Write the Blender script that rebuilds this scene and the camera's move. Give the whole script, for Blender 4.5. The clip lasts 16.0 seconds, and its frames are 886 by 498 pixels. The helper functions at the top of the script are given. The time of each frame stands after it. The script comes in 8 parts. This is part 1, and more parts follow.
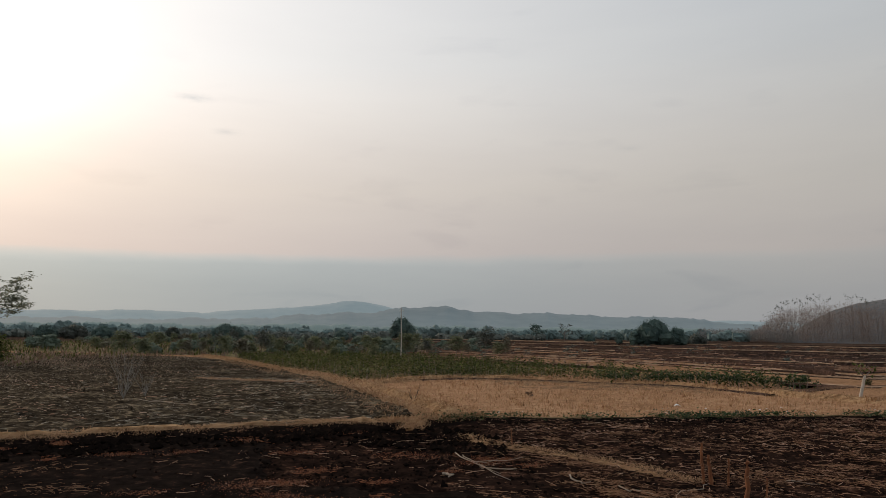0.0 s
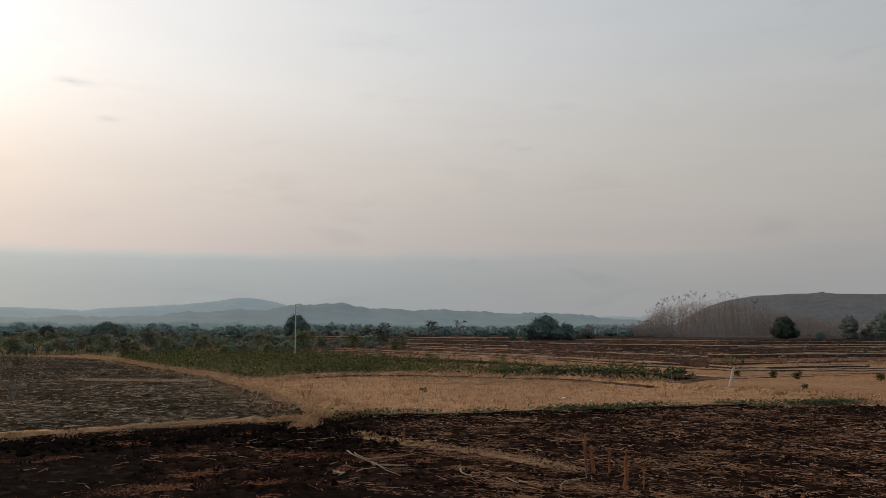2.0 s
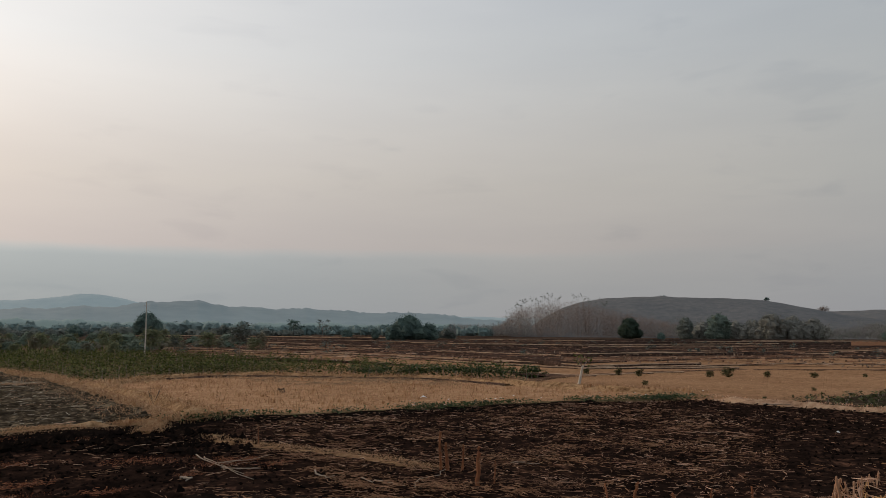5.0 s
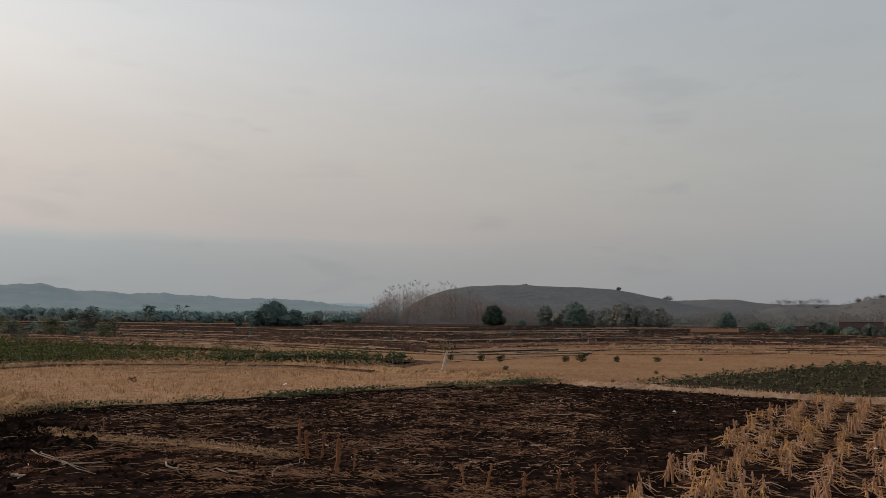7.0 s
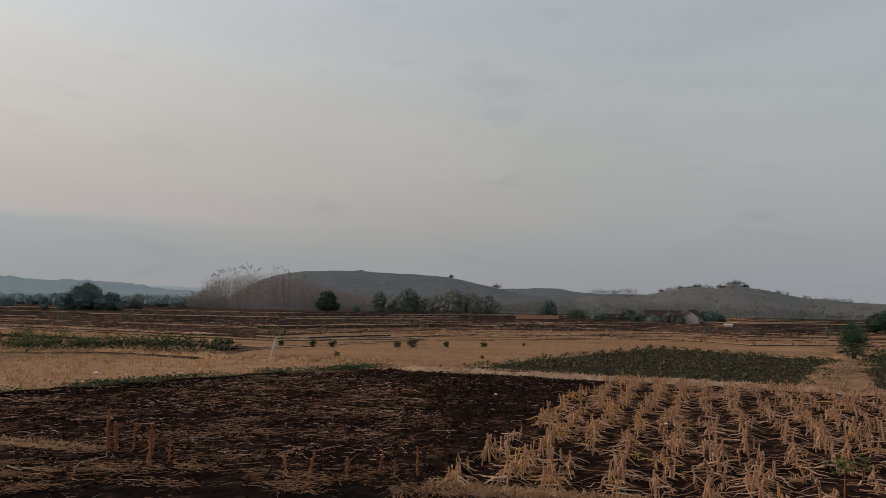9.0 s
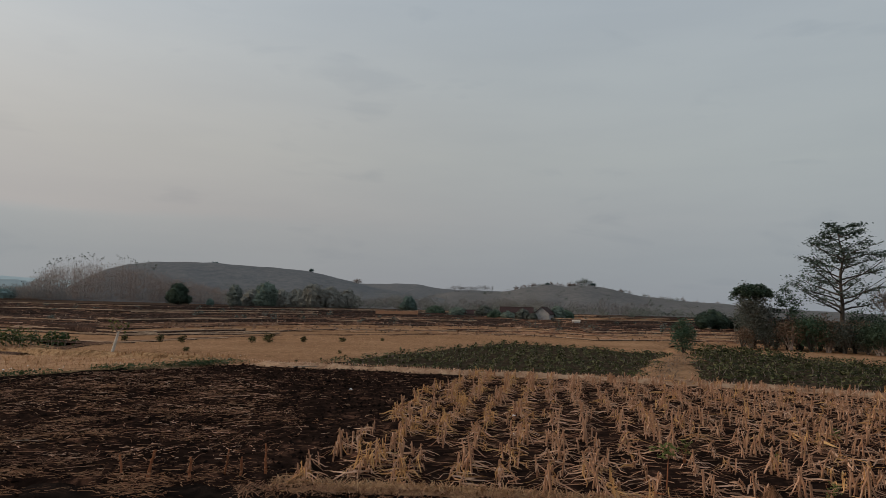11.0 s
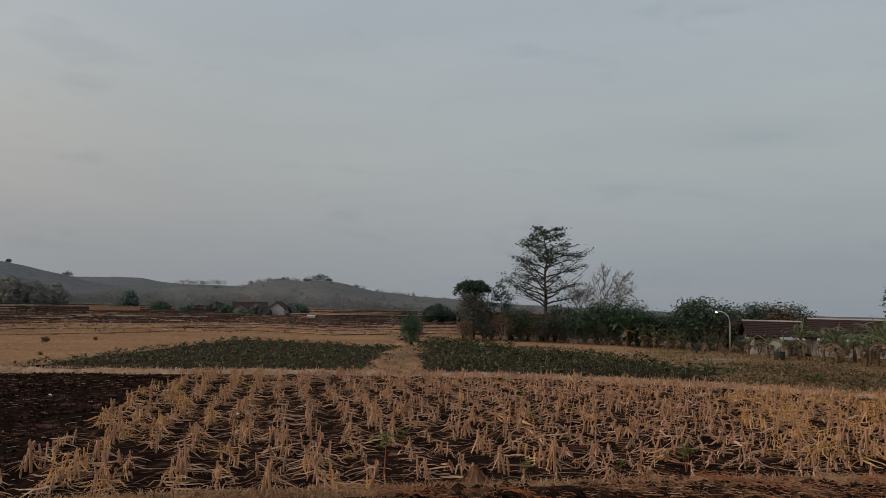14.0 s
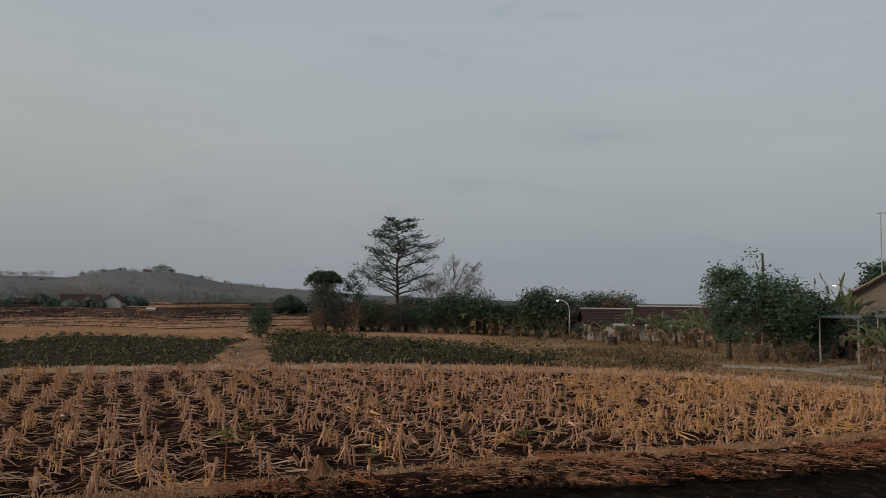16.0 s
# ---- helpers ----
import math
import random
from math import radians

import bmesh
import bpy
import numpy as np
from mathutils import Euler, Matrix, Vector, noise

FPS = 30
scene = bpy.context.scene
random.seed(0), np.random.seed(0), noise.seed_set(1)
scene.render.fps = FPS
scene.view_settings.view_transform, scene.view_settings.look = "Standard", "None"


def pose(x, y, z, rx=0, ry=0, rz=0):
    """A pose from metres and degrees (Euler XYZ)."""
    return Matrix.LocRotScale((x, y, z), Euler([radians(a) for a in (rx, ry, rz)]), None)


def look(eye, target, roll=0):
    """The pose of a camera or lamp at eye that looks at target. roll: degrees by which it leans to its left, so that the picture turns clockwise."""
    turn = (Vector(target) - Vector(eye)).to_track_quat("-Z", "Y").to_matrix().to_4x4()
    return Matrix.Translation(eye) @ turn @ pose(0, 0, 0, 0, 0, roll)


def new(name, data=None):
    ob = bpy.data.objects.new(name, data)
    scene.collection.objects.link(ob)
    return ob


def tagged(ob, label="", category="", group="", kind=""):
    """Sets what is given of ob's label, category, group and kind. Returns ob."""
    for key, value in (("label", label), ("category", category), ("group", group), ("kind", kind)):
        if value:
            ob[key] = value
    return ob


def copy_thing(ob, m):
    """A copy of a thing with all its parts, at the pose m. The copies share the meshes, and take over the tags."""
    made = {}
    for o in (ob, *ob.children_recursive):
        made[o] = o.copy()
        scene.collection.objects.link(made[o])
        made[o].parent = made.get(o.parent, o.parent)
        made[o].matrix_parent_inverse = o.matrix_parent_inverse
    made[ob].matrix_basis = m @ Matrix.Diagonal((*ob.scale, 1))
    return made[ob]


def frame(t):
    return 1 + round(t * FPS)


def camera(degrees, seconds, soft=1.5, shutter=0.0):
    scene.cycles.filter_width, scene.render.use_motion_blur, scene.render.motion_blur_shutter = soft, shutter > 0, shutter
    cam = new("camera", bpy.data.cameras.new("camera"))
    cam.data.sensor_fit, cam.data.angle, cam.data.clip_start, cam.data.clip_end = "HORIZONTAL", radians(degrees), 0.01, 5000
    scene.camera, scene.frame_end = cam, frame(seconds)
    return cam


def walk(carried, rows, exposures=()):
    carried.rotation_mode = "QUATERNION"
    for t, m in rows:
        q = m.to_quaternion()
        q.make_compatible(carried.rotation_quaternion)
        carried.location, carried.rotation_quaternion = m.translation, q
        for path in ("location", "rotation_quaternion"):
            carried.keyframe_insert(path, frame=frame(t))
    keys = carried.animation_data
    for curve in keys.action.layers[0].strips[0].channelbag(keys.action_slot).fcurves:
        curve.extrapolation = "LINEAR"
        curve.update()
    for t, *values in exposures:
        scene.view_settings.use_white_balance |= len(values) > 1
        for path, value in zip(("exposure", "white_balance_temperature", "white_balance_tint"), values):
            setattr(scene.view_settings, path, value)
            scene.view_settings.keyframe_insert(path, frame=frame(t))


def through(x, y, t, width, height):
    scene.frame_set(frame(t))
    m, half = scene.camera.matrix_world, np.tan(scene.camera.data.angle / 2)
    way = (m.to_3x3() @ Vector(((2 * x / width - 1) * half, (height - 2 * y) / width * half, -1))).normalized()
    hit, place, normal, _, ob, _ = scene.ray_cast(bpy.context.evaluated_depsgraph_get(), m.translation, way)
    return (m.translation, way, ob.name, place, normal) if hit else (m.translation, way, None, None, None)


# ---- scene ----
# Camera: a person turns on the spot with the phone at arm's length.
cam = camera(63.5, 16.0, soft=0.8)
EYE, REACH = 2.5, 0.425
# seconds, yaw, pitch, roll
ROWS = [
    (0.0, 0.01, 6.85, 0.51),
    (0.5, -2.60, 6.90, 0.47),
    (1.0, -4.23, 7.07, 0.47),
    (1.5, -5.44, 7.00, 0.05),
    (2.0, -8.27, 6.63, 0.11),
    (2.5, -10.22, 6.61, 0.23),
    (3.0, -12.23, 6.46, 0.46),
    (3.5, -13.72, 6.57, 0.49),
    (4.0, -15.48, 6.63, 0.47),
    (6.5, -26.22, 6.00, 0.29),
    (7.0, -29.55, 5.65, 0.49),
    (7.5, -32.71, 5.62, 0.61),
    (8.0, -35.90, 5.15, 0.91),
    (8.5, -39.55, 4.81, 0.98),
    (11.0, -53.73, 4.55, 1.58),
    (11.5, -57.84, 4.24, 1.81),
    (12.0, -61.93, 4.18, 1.56),
    (12.5, -65.32, 4.55, 1.10),
    (13.0, -68.42, 4.37, 0.69),
    (13.5, -71.81, 4.51, 1.17),
    (14.0, -74.59, 4.68, 1.34),
    (14.5, -76.92, 5.08, 1.09),
    (15.0, -79.29, 5.01, 0.63),
    (15.5, -83.37, 4.30, 0.81),
    (16.0, -86.35, 4.15, 0.83),
]


def held(yaw, pitch, roll):
    y, p = radians(yaw), radians(pitch)
    eye = Vector((-math.sin(y) * REACH, math.cos(y) * REACH, EYE))
    ahead = Vector((-math.sin(y) * math.cos(p), math.cos(y) * math.cos(p), math.sin(p)))
    return look(eye, eye + ahead, roll)


EXPOSURES = [(0.0, 0.0, 6650, 10), (7.5, 0.0, 6620, 10), (11.5, -0.04, 6400, 8), (16.0, -0.04, 6400, 8)]
walk(cam, [(t, held(*a)) for t, *a in ROWS], EXPOSURES)

# ---------------------------------------------------------------- sky and sun
SUN_AZ, SUN_EL = 36.0, 17.0  # veiled evening sun, ahead and to the left of the first view


def direction(az, el):
    a, e = radians(az), radians(el)
    return Vector((-math.sin(a) * math.cos(e), math.cos(a) * math.cos(e), math.sin(e)))


def srgb(r, g, b):
    return tuple((c / 255 / 12.92 if c <= 10 else ((c / 255 + 0.055) / 1.055) ** 2.4) for c in (r, g, b)) + (1.0,)


class Nodes:
    """Short hand for a node tree."""

    def __init__(self, tree):
        self.tree = tree
        tree.nodes.clear()

    def link(self, a, b):
        self.tree.links.new(a, b)

    def math(self, op, a, b=None, c=None):
        n = self.tree.nodes.new("ShaderNodeMath")
        n.operation = op
        for i, v in enumerate((a, b, c)):
            if v is None:
                continue
            if isinstance(v, (int, float)):
                n.inputs[i].default_value = v
            else:
                self.link(v, n.inputs[i])
        return n.outputs[0]

    def ramp(self, fac, stops, ease="LINEAR"):
        n = self.tree.nodes.new("ShaderNodeValToRGB")
        n.color_ramp.interpolation = ease
        while len(n.color_ramp.elements) < len(stops):
            n.color_ramp.elements.new(0.5)
        for e, (p, c) in zip(n.color_ramp.elements, stops):
            e.position = p
            e.color = c if len(c) == 4 else (*c, 1)
        self.link(fac, n.inputs[0])
        return n.outputs[0]

    def mix(self, fac, a, b, blend="MIX"):
        n = self.tree.nodes.new("ShaderNodeMix")
        n.data_type, n.blend_type = "RGBA", blend
        for sock, v in ((n.inputs[0], fac), (n.inputs[6], a), (n.inputs[7], b)):
            if isinstance(v, (int, float)):
                sock.default_value = v
            elif isinstance(v, tuple):
                sock.default_value = v if len(v) == 4 else (*v, 1)
            else:
                self.link(v, sock)
        return n.outputs[2]

    def noise(self, vec, scale, detail=4.0, rough=0.55, dist=0.0):
        n = self.tree.nodes.new("ShaderNodeTexNoise")
        n.inputs["Scale"].default_value, n.inputs["Detail"].default_value = scale, detail
        n.inputs["Roughness"].default_value, n.inputs["Distortion"].default_value = rough, dist
        if vec is not None:
            self.link(vec, n.inputs["Vector"])
        return n.outputs[0]

    def mapping(self, vec, scale=(1, 1, 1), turn=0.0):
        n = self.tree.nodes.new("ShaderNodeMapping")
        n.inputs["Scale"].default_value = scale
        n.inputs["Rotation"].default_value = (0, 0, turn)
        self.link(vec, n.inputs[0])
        return n.outputs[0]


world = bpy.data.worlds.new("evening_sky")
scene.world = world
world.use_nodes = True
N = Nodes(world.node_tree)
coord = N.tree.nodes.new("ShaderNodeTexCoord").outputs["Generated"]
sep = N.tree.nodes.new("ShaderNodeSeparateXYZ")
N.link(coord, sep.inputs[0])
# the top of the haze bank wavers a little
height = N.math("MAXIMUM", N.math("ADD", N.math("ADD", sep.outputs[2], N.math("MULTIPLY", N.math("MINIMUM", sep.outputs[0], 0.0), -0.026)), N.math("MULTIPLY", N.math("SUBTRACT", N.noise(N.mapping(coord, (1, 1, 4)), 3.5, 4, 0.6), 0.5), 0.022)), 0.0)
clear = N.tree.nodes.new("ShaderNodeTexSky")
clear.sky_type, clear.sun_disc = "NISHITA", False
clear.sun_elevation, clear.sun_rotation = radians(SUN_EL), radians(-SUN_AZ)
clear.air_density, clear.dust_density = 1.2, 2.0
# high thin overcast: grey-blue, paler at mid height, dimmer in the haze bank low down
veil = N.ramp(height, [(0.0, srgb(144, 149, 156)), (0.06, srgb(149, 155, 161)), (0.12, srgb(159, 164, 168)), (0.2, srgb(167, 173, 175)),
                       (0.3, srgb(170, 177, 181)), (0.45, srgb(169, 177, 185)), (1.0, srgb(174, 183, 192))])
# the glow of the veiled sun, broad and near
dot = N.tree.nodes.new("ShaderNodeVectorMath")
dot.operation = "DOT_PRODUCT"
N.link(coord, dot.inputs[0])
dot.inputs[1].default_value = direction(SUN_AZ, SUN_EL)
near = N.math("MAXIMUM", dot.outputs["Value"], 0.0)
broad = N.math("POWER", near, 1.5)
wide = N.math("POWER", near, 5.0)
mid = N.math("POWER", near, 22.0)
core = N.math("POWER", near, 110.0)
low = N.ramp(height, [(0.0, (0.62, 0.98, 0.90, 1)), (0.100, (0.78, 0.95, 0.90, 1)), (0.114, (1.07, 0.70, 0.53, 1)), (0.2, (1.07, 0.765, 0.57, 1)), (0.36, (1.04, 0.945, 0.87, 1))])
bank = N.ramp(height, [(0.0, (0.13, 0.13, 0.13, 1)), (0.07, (0.17, 0.17, 0.17, 1)), (0.099, (0.24, 0.24, 0.24, 1)), (0.112, (0.54, 0.54, 0.54, 1)), (0.2, (0.7, 0.7, 0.7, 1)), (0.32, (1, 1, 1, 1))])


def scaled(color, value):
    n = N.tree.nodes.new("ShaderNodeVectorMath")
    n.operation = "SCALE"
    N.link(color, n.inputs[0])
    if isinstance(value, float):
        n.inputs["Scale"].default_value = value
    else:
        N.link(value, n.inputs["Scale"])
    return n.outputs[0]


def plus(a, b):
    n = N.tree.nodes.new("ShaderNodeVectorMath")
    n.operation = "ADD"
    N.link(a, n.inputs[0])
    N.link(b, n.inputs[1])
    return n.outputs[0]


strength = N.math("ADD", N.math("ADD", N.math("MULTIPLY", wide, 0.235), N.math("MULTIPLY", mid, 0.17)), N.math("ADD", N.math("MULTIPLY", core, 0.35), N.math("MULTIPLY", broad, 0.285)))
glow = scaled(low, N.math("MULTIPLY", strength, N.math("MULTIPLY", bank, 1.0)))
# faint streaks and small clouds
streak = N.noise(N.mapping(coord, (1.6, 1.6, 9.0)), 2.2, 5, 0.55)
soft_cloud = N.ramp(streak, [(0.35, (0.975, 0.975, 0.98, 1)), (0.65, (1.02, 1.015, 1.01, 1))])
small = N.ramp(N.noise(N.mapping(coord, (1.0, 1.0, 3.4)), 6.5, 4, 0.5, 0.3), [(0.60, (1, 1, 1, 1)), (0.72, (0.925, 0.935, 0.95, 1))])
soft_cloud = N.mix(1.0, soft_cloud, small, "MULTIPLY")
body = N.mix(1.0, N.mix(0.03, veil, scaled(clear.outputs[0], 0.08)), soft_cloud, "MULTIPLY")
# a broad rosy veil opposite the clearer side
rosy = N.tree.nodes.new("ShaderNodeVectorMath")
rosy.operation = "DOT_PRODUCT"
N.link(coord, rosy.inputs[0])
rosy.inputs[1].default_value = direction(-35, 10)
lobe = N.math("POWER", N.math("MULTIPLY", N.math("ADD", rosy.outputs["Value"], 1.0), 0.5), 12.0)
lobe = N.math("MULTIPLY", lobe, N.ramp(height, [(0.0, (0.75, 0.75, 0.75, 1)), (0.12, (1, 1, 1, 1)), (0.24, (0.8, 0.8, 0.8, 1)), (0.42, (0, 0, 0, 1))]))
body = N.mix(lobe, body, N.mix(1.0, body, (1.09, 1.0, 0.94, 1), "MULTIPLY"))


def wisp(sky, az, el, radius, depth, grain):
    """A small dim cloud about one direction, drawn out level and torn at its edges."""
    away = N.tree.nodes.new("ShaderNodeVectorMath")
    away.operation = "SUBTRACT"
    N.link(coord, away.inputs[0])
    away.inputs[1].default_value = direction(az, el)
    flat = N.tree.nodes.new("ShaderNodeVectorMath")
    flat.operation = "MULTIPLY"
    N.link(away.outputs[0], flat.inputs[0])
    flat.inputs[1].default_value = (1.0, 1.0, 4.0)
    span = N.tree.nodes.new("ShaderNodeVectorMath")
    span.operation = "LENGTH"
    N.link(flat.outputs[0], span.inputs[0])
    near_it = N.math("SUBTRACT", 1.0, N.math("DIVIDE", span.outputs["Value"], radius))
    torn = N.math("MULTIPLY", N.math("SUBTRACT", N.noise(N.mapping(coord, (1, 1, 4)), grain, 4, 0.6), 0.5), 1.8)
    fac = N.math("MINIMUM", N.math("MAXIMUM", N.math("ADD", near_it, torn), 0.0), 1.0)
    fac = N.math("MULTIPLY", fac, N.math("MULTIPLY", N.math("MAXIMUM", near_it, 0.0), depth * 1.5))
    return N.mix(fac, sky, N.mix(1.0, sky, (0.72, 0.76, 0.80, 1), "MULTIPLY"))


whole = plus(body, glow)
for row in ((20.0, 17.6, 0.036, 0.58, 60.0), (17.4, 15.3, 0.030, 0.32, 60.0), (-14.8, 14.5, 0.03, 0.18, 60.0), (-98.6, 13.0, 0.14, 0.22, 18.0)):
    whole = wisp(whole, *row)
back = N.tree.nodes.new("ShaderNodeBackground")
N.link(whole, back.inputs[0])
back.inputs[1].default_value = 1.0
out = N.tree.nodes.new("ShaderNodeOutputWorld")
N.link(back.outputs[0], out.inputs[0])

lamp = bpy.data.lights.new("sun", "SUN")
lamp.energy, lamp.angle, lamp.color = 1.4, radians(14), (1.0, 0.75, 0.51)
sun = new("sun", lamp)
sun.matrix_world = look(direction(SUN_AZ, SUN_EL) * 50, (0, 0, 0))

# ---------------------------------------------------------------- materials
def material(name, rough=0.9):
    m = bpy.data.materials.new(name)
    m.use_nodes = True
    n = Nodes(m.node_tree)
    shader = n.tree.nodes.new("ShaderNodeBsdfPrincipled")
    shader.inputs["Roughness"].default_value = rough
    shader.inputs["Specular IOR Level"].default_value = 0.2
    o = n.tree.nodes.new("ShaderNodeOutputMaterial")
    n.link(shader.outputs[0], o.inputs[0])
    return m, n, shader


def place_of(n):
    return n.tree.nodes.new("ShaderNodeNewGeometry").outputs["Position"]


def bumped(n, shader, height, strength, distance):
    b = n.tree.nodes.new("ShaderNodeBump")
    b.inputs["Strength"].default_value, b.inputs["Distance"].default_value = strength, distance
    n.link(height, b.inputs["Height"])
    n.link(b.outputs[0], shader.inputs["Normal"])


def earth(name, dark, mid, pale, grain=9.0, patch=0.5, stretch=(1, 1, 1), turn=0.0, bump=0.6, depth=0.04, bias=(0.38, 0.52, 0.68)):
    """Soil, litter or dry grass: patches, streaks and grain."""
    m, n, s = material(name, 1.0)
    s.inputs["Specular IOR Level"].default_value = 0.0
    p = place_of(n)
    q = n.mapping(p, stretch, turn)
    a = n.noise(p, patch, 3, 0.6)
    b = n.noise(q, grain, 5, 0.62, 0.4)
    c = n.noise(q, grain * 4.3, 3, 0.6)
    mixed = n.math("ADD", n.math("MULTIPLY", b, 0.6), n.math("ADD", n.math("MULTIPLY", a, 0.25), n.math("MULTIPLY", c, 0.15)))
    col = n.ramp(mixed, [(bias[0], dark), (bias[1], mid), (bias[2], pale)])
    n.link(col, s.inputs["Base Color"])
    bumped(n, s, mixed, bump, depth)
    return m


def leafy(name, a, b, c, rough=0.6, through=0.25, gloss=0.2):
    """Leaves: each leaf its own tone, light shining through."""
    m, n, s = material(name, rough)
    s.inputs["Specular IOR Level"].default_value = gloss
    g = n.tree.nodes.new("ShaderNodeNewGeometry")
    o = n.tree.nodes.new("ShaderNodeObjectInfo")
    patch = n.noise(g.outputs["Position"], 0.9, 2)
    v = n.math("ADD", n.math("MULTIPLY", g.outputs["Random Per Island"], 0.6), n.math("ADD", n.math("MULTIPLY", patch, 0.3), n.math("MULTIPLY", o.outputs["Random"], 0.1)))
    col = n.ramp(v, [(0.15, a), (0.5, b), (0.88, c)])
    n.link(col, s.inputs["Base Color"])
    t = n.tree.nodes.new("ShaderNodeBsdfTranslucent")
    n.link(col, t.inputs[0])
    x = n.tree.nodes.new("ShaderNodeMixShader")
    x.inputs[0].default_value = through
    n.link(s.outputs[0], x.inputs[1])
    n.link(t.outputs[0], x.inputs[2])
    n.link(x.outputs[0], [k for k in n.tree.nodes if k.bl_idname == "ShaderNodeOutputMaterial"][0].inputs[0])
    return m


def barky(name, a, b, scale=6.0):
    m, n, s = material(name, 0.9)
    p = n.tree.nodes.new("ShaderNodeTexCoord").outputs["Object"]
    v = n.noise(n.mapping(p, (1, 1, 0.25)), scale, 5, 0.65)
    n.link(n.ramp(v, [(0.3, a), (0.7, b)]), s.inputs["Base Color"])
    bumped(n, s, v, 0.6, 0.03)
    return m


def plain(name, a, b, scale=3.0, rough=0.7, stretch=(1, 1, 1), metal=0.0):
    m, n, s = material(name, rough)
    p = n.tree.nodes.new("ShaderNodeTexCoord").outputs["Object"]
    v = n.math("ADD", n.math("MULTIPLY", n.noise(n.mapping(p, stretch), scale, 4, 0.6), 0.7), n.math("MULTIPLY", n.noise(p, scale * 9, 3), 0.3))
    n.link(n.ramp(v, [(0.32, a), (0.66, b)]), s.inputs["Base Color"])
    s.inputs["Metallic"].default_value = metal
    bumped(n, s, v, 0.25, 0.01)
    return m


TURN_ROWS = radians(27.6)
M = {}
M["burnt"] = earth("burnt_soil", (0.0088, 0.0058, 0.0048), (0.026, 0.015, 0.0112), (0.20, 0.098, 0.063), 3.0, 0.6, (1, 1, 1), 0, 1.0, 0.1, (0.42, 0.55, 0.72))
M["burnt_far"] = earth("burnt_clods", (0.015, 0.012, 0.009), (0.052, 0.0405, 0.029), (0.31, 0.24, 0.16), 3.6, 0.25, (1, 1, 1), 0, 1.0, 0.15, (0.40, 0.52, 0.66))
M["red_soil"] = earth("red_brown_soil", (0.045, 0.027, 0.019), (0.135, 0.078, 0.052), (0.30, 0.18, 0.115), 2.4, 0.08, (1, 1, 1), 0, 0.8, 0.12, (0.4, 0.52, 0.66))
M["dark_soil"] = earth("dark_tilled_soil_riser_shade", (0.024, 0.0165, 0.0135), (0.062, 0.040, 0.032), (0.19, 0.115, 0.083), 2.4, 0.08, (1, 1, 1), 0, 0.8, 0.12, (0.4, 0.53, 0.68))
M["dry_grass"] = earth("dry_grass_ground", (0.17, 0.092, 0.05), (0.365, 0.21, 0.12), (0.54, 0.345, 0.215), 2.6, 0.22, (1, 1, 1), 0, 0.5, 0.06, (0.34, 0.5, 0.68))
M["pale_field"] = earth("pale_bleached_field", (0.14, 0.077, 0.044), (0.29, 0.163, 0.091), (0.44, 0.27, 0.158), 2.4, 0.1, (1, 1, 1), 0, 0.5, 0.06, (0.34, 0.5, 0.68))
M["bund"] = earth("dry_bund_grass", (0.08, 0.045, 0.023), (0.30, 0.178, 0.094), (0.5, 0.33, 0.19), 3.4, 0.6, (1, 1, 1), 0, 0.8, 0.06, (0.36, 0.49, 0.64))
M["pale_bund"] = earth("pale_straw_bund", (0.19, 0.11, 0.07), (0.36, 0.235, 0.155), (0.5, 0.36, 0.25), 4.0, 0.6, (1, 1, 1), 0, 0.7, 0.05)
M["terrace_edge"] = earth("terrace_edge_grass", (0.18, 0.112, 0.07), (0.34, 0.225, 0.15), (0.47, 0.335, 0.235), 1.0, 0.2)
M["verge"] = earth("weedy_verge", (0.055, 0.05, 0.025), (0.16, 0.11, 0.06), (0.34, 0.23, 0.12), 2.0, 0.25, (1, 1, 1), 0, 0.6, 0.06)
M["verge_tan"] = earth("tan_verge_soil", (0.09, 0.057, 0.03), (0.215, 0.134, 0.072), (0.37, 0.245, 0.135), 2.0, 0.25, (1, 1, 1), 0, 0.6, 0.06)
M["crop_soil"] = earth("crop_soil", (0.02, 0.016, 0.012), (0.05, 0.037, 0.026), (0.13, 0.09, 0.06), 2.5, 0.3)
M["valley"] = earth("dry_valley_ground", (0.03, 0.022, 0.018), (0.075, 0.05, 0.037), (0.19, 0.125, 0.085), 0.25, 0.02, (1, 1, 1), 0, 0.4, 0.2)
M["track"] = earth("pale_gravel_track", (0.15, 0.118, 0.09), (0.27, 0.222, 0.178), (0.40, 0.34, 0.285), 6.0, 0.6)
M["straw"] = leafy("corn_straw", (0.26, 0.128, 0.074), (0.475, 0.268, 0.163), (0.69, 0.465, 0.335), 0.75, 0.12)
M["straw_red"] = leafy("reddish_straw", (0.22, 0.105, 0.062), (0.46, 0.26, 0.168), (0.74, 0.51, 0.37), 0.8, 0.1, 0.1)
M["stub_litter"] = leafy("orange_straw", (0.10, 0.042, 0.02), (0.22, 0.105, 0.052), (0.42, 0.24, 0.135), 0.75, 0.1)
M["gold_straw"] = leafy("golden_straw", (0.31, 0.15, 0.058), (0.52, 0.278, 0.108), (0.68, 0.435, 0.20), 0.75, 0.15)
M["straw_dark"] = leafy("old_straw", (0.062, 0.027, 0.0145), (0.175, 0.08, 0.044), (0.52, 0.30, 0.185), 0.8, 0.1)
M["grass_dry"] = leafy("dry_grass_blades", (0.21, 0.105, 0.052), (0.385, 0.222, 0.115), (0.55, 0.365, 0.21), 0.8, 0.2)
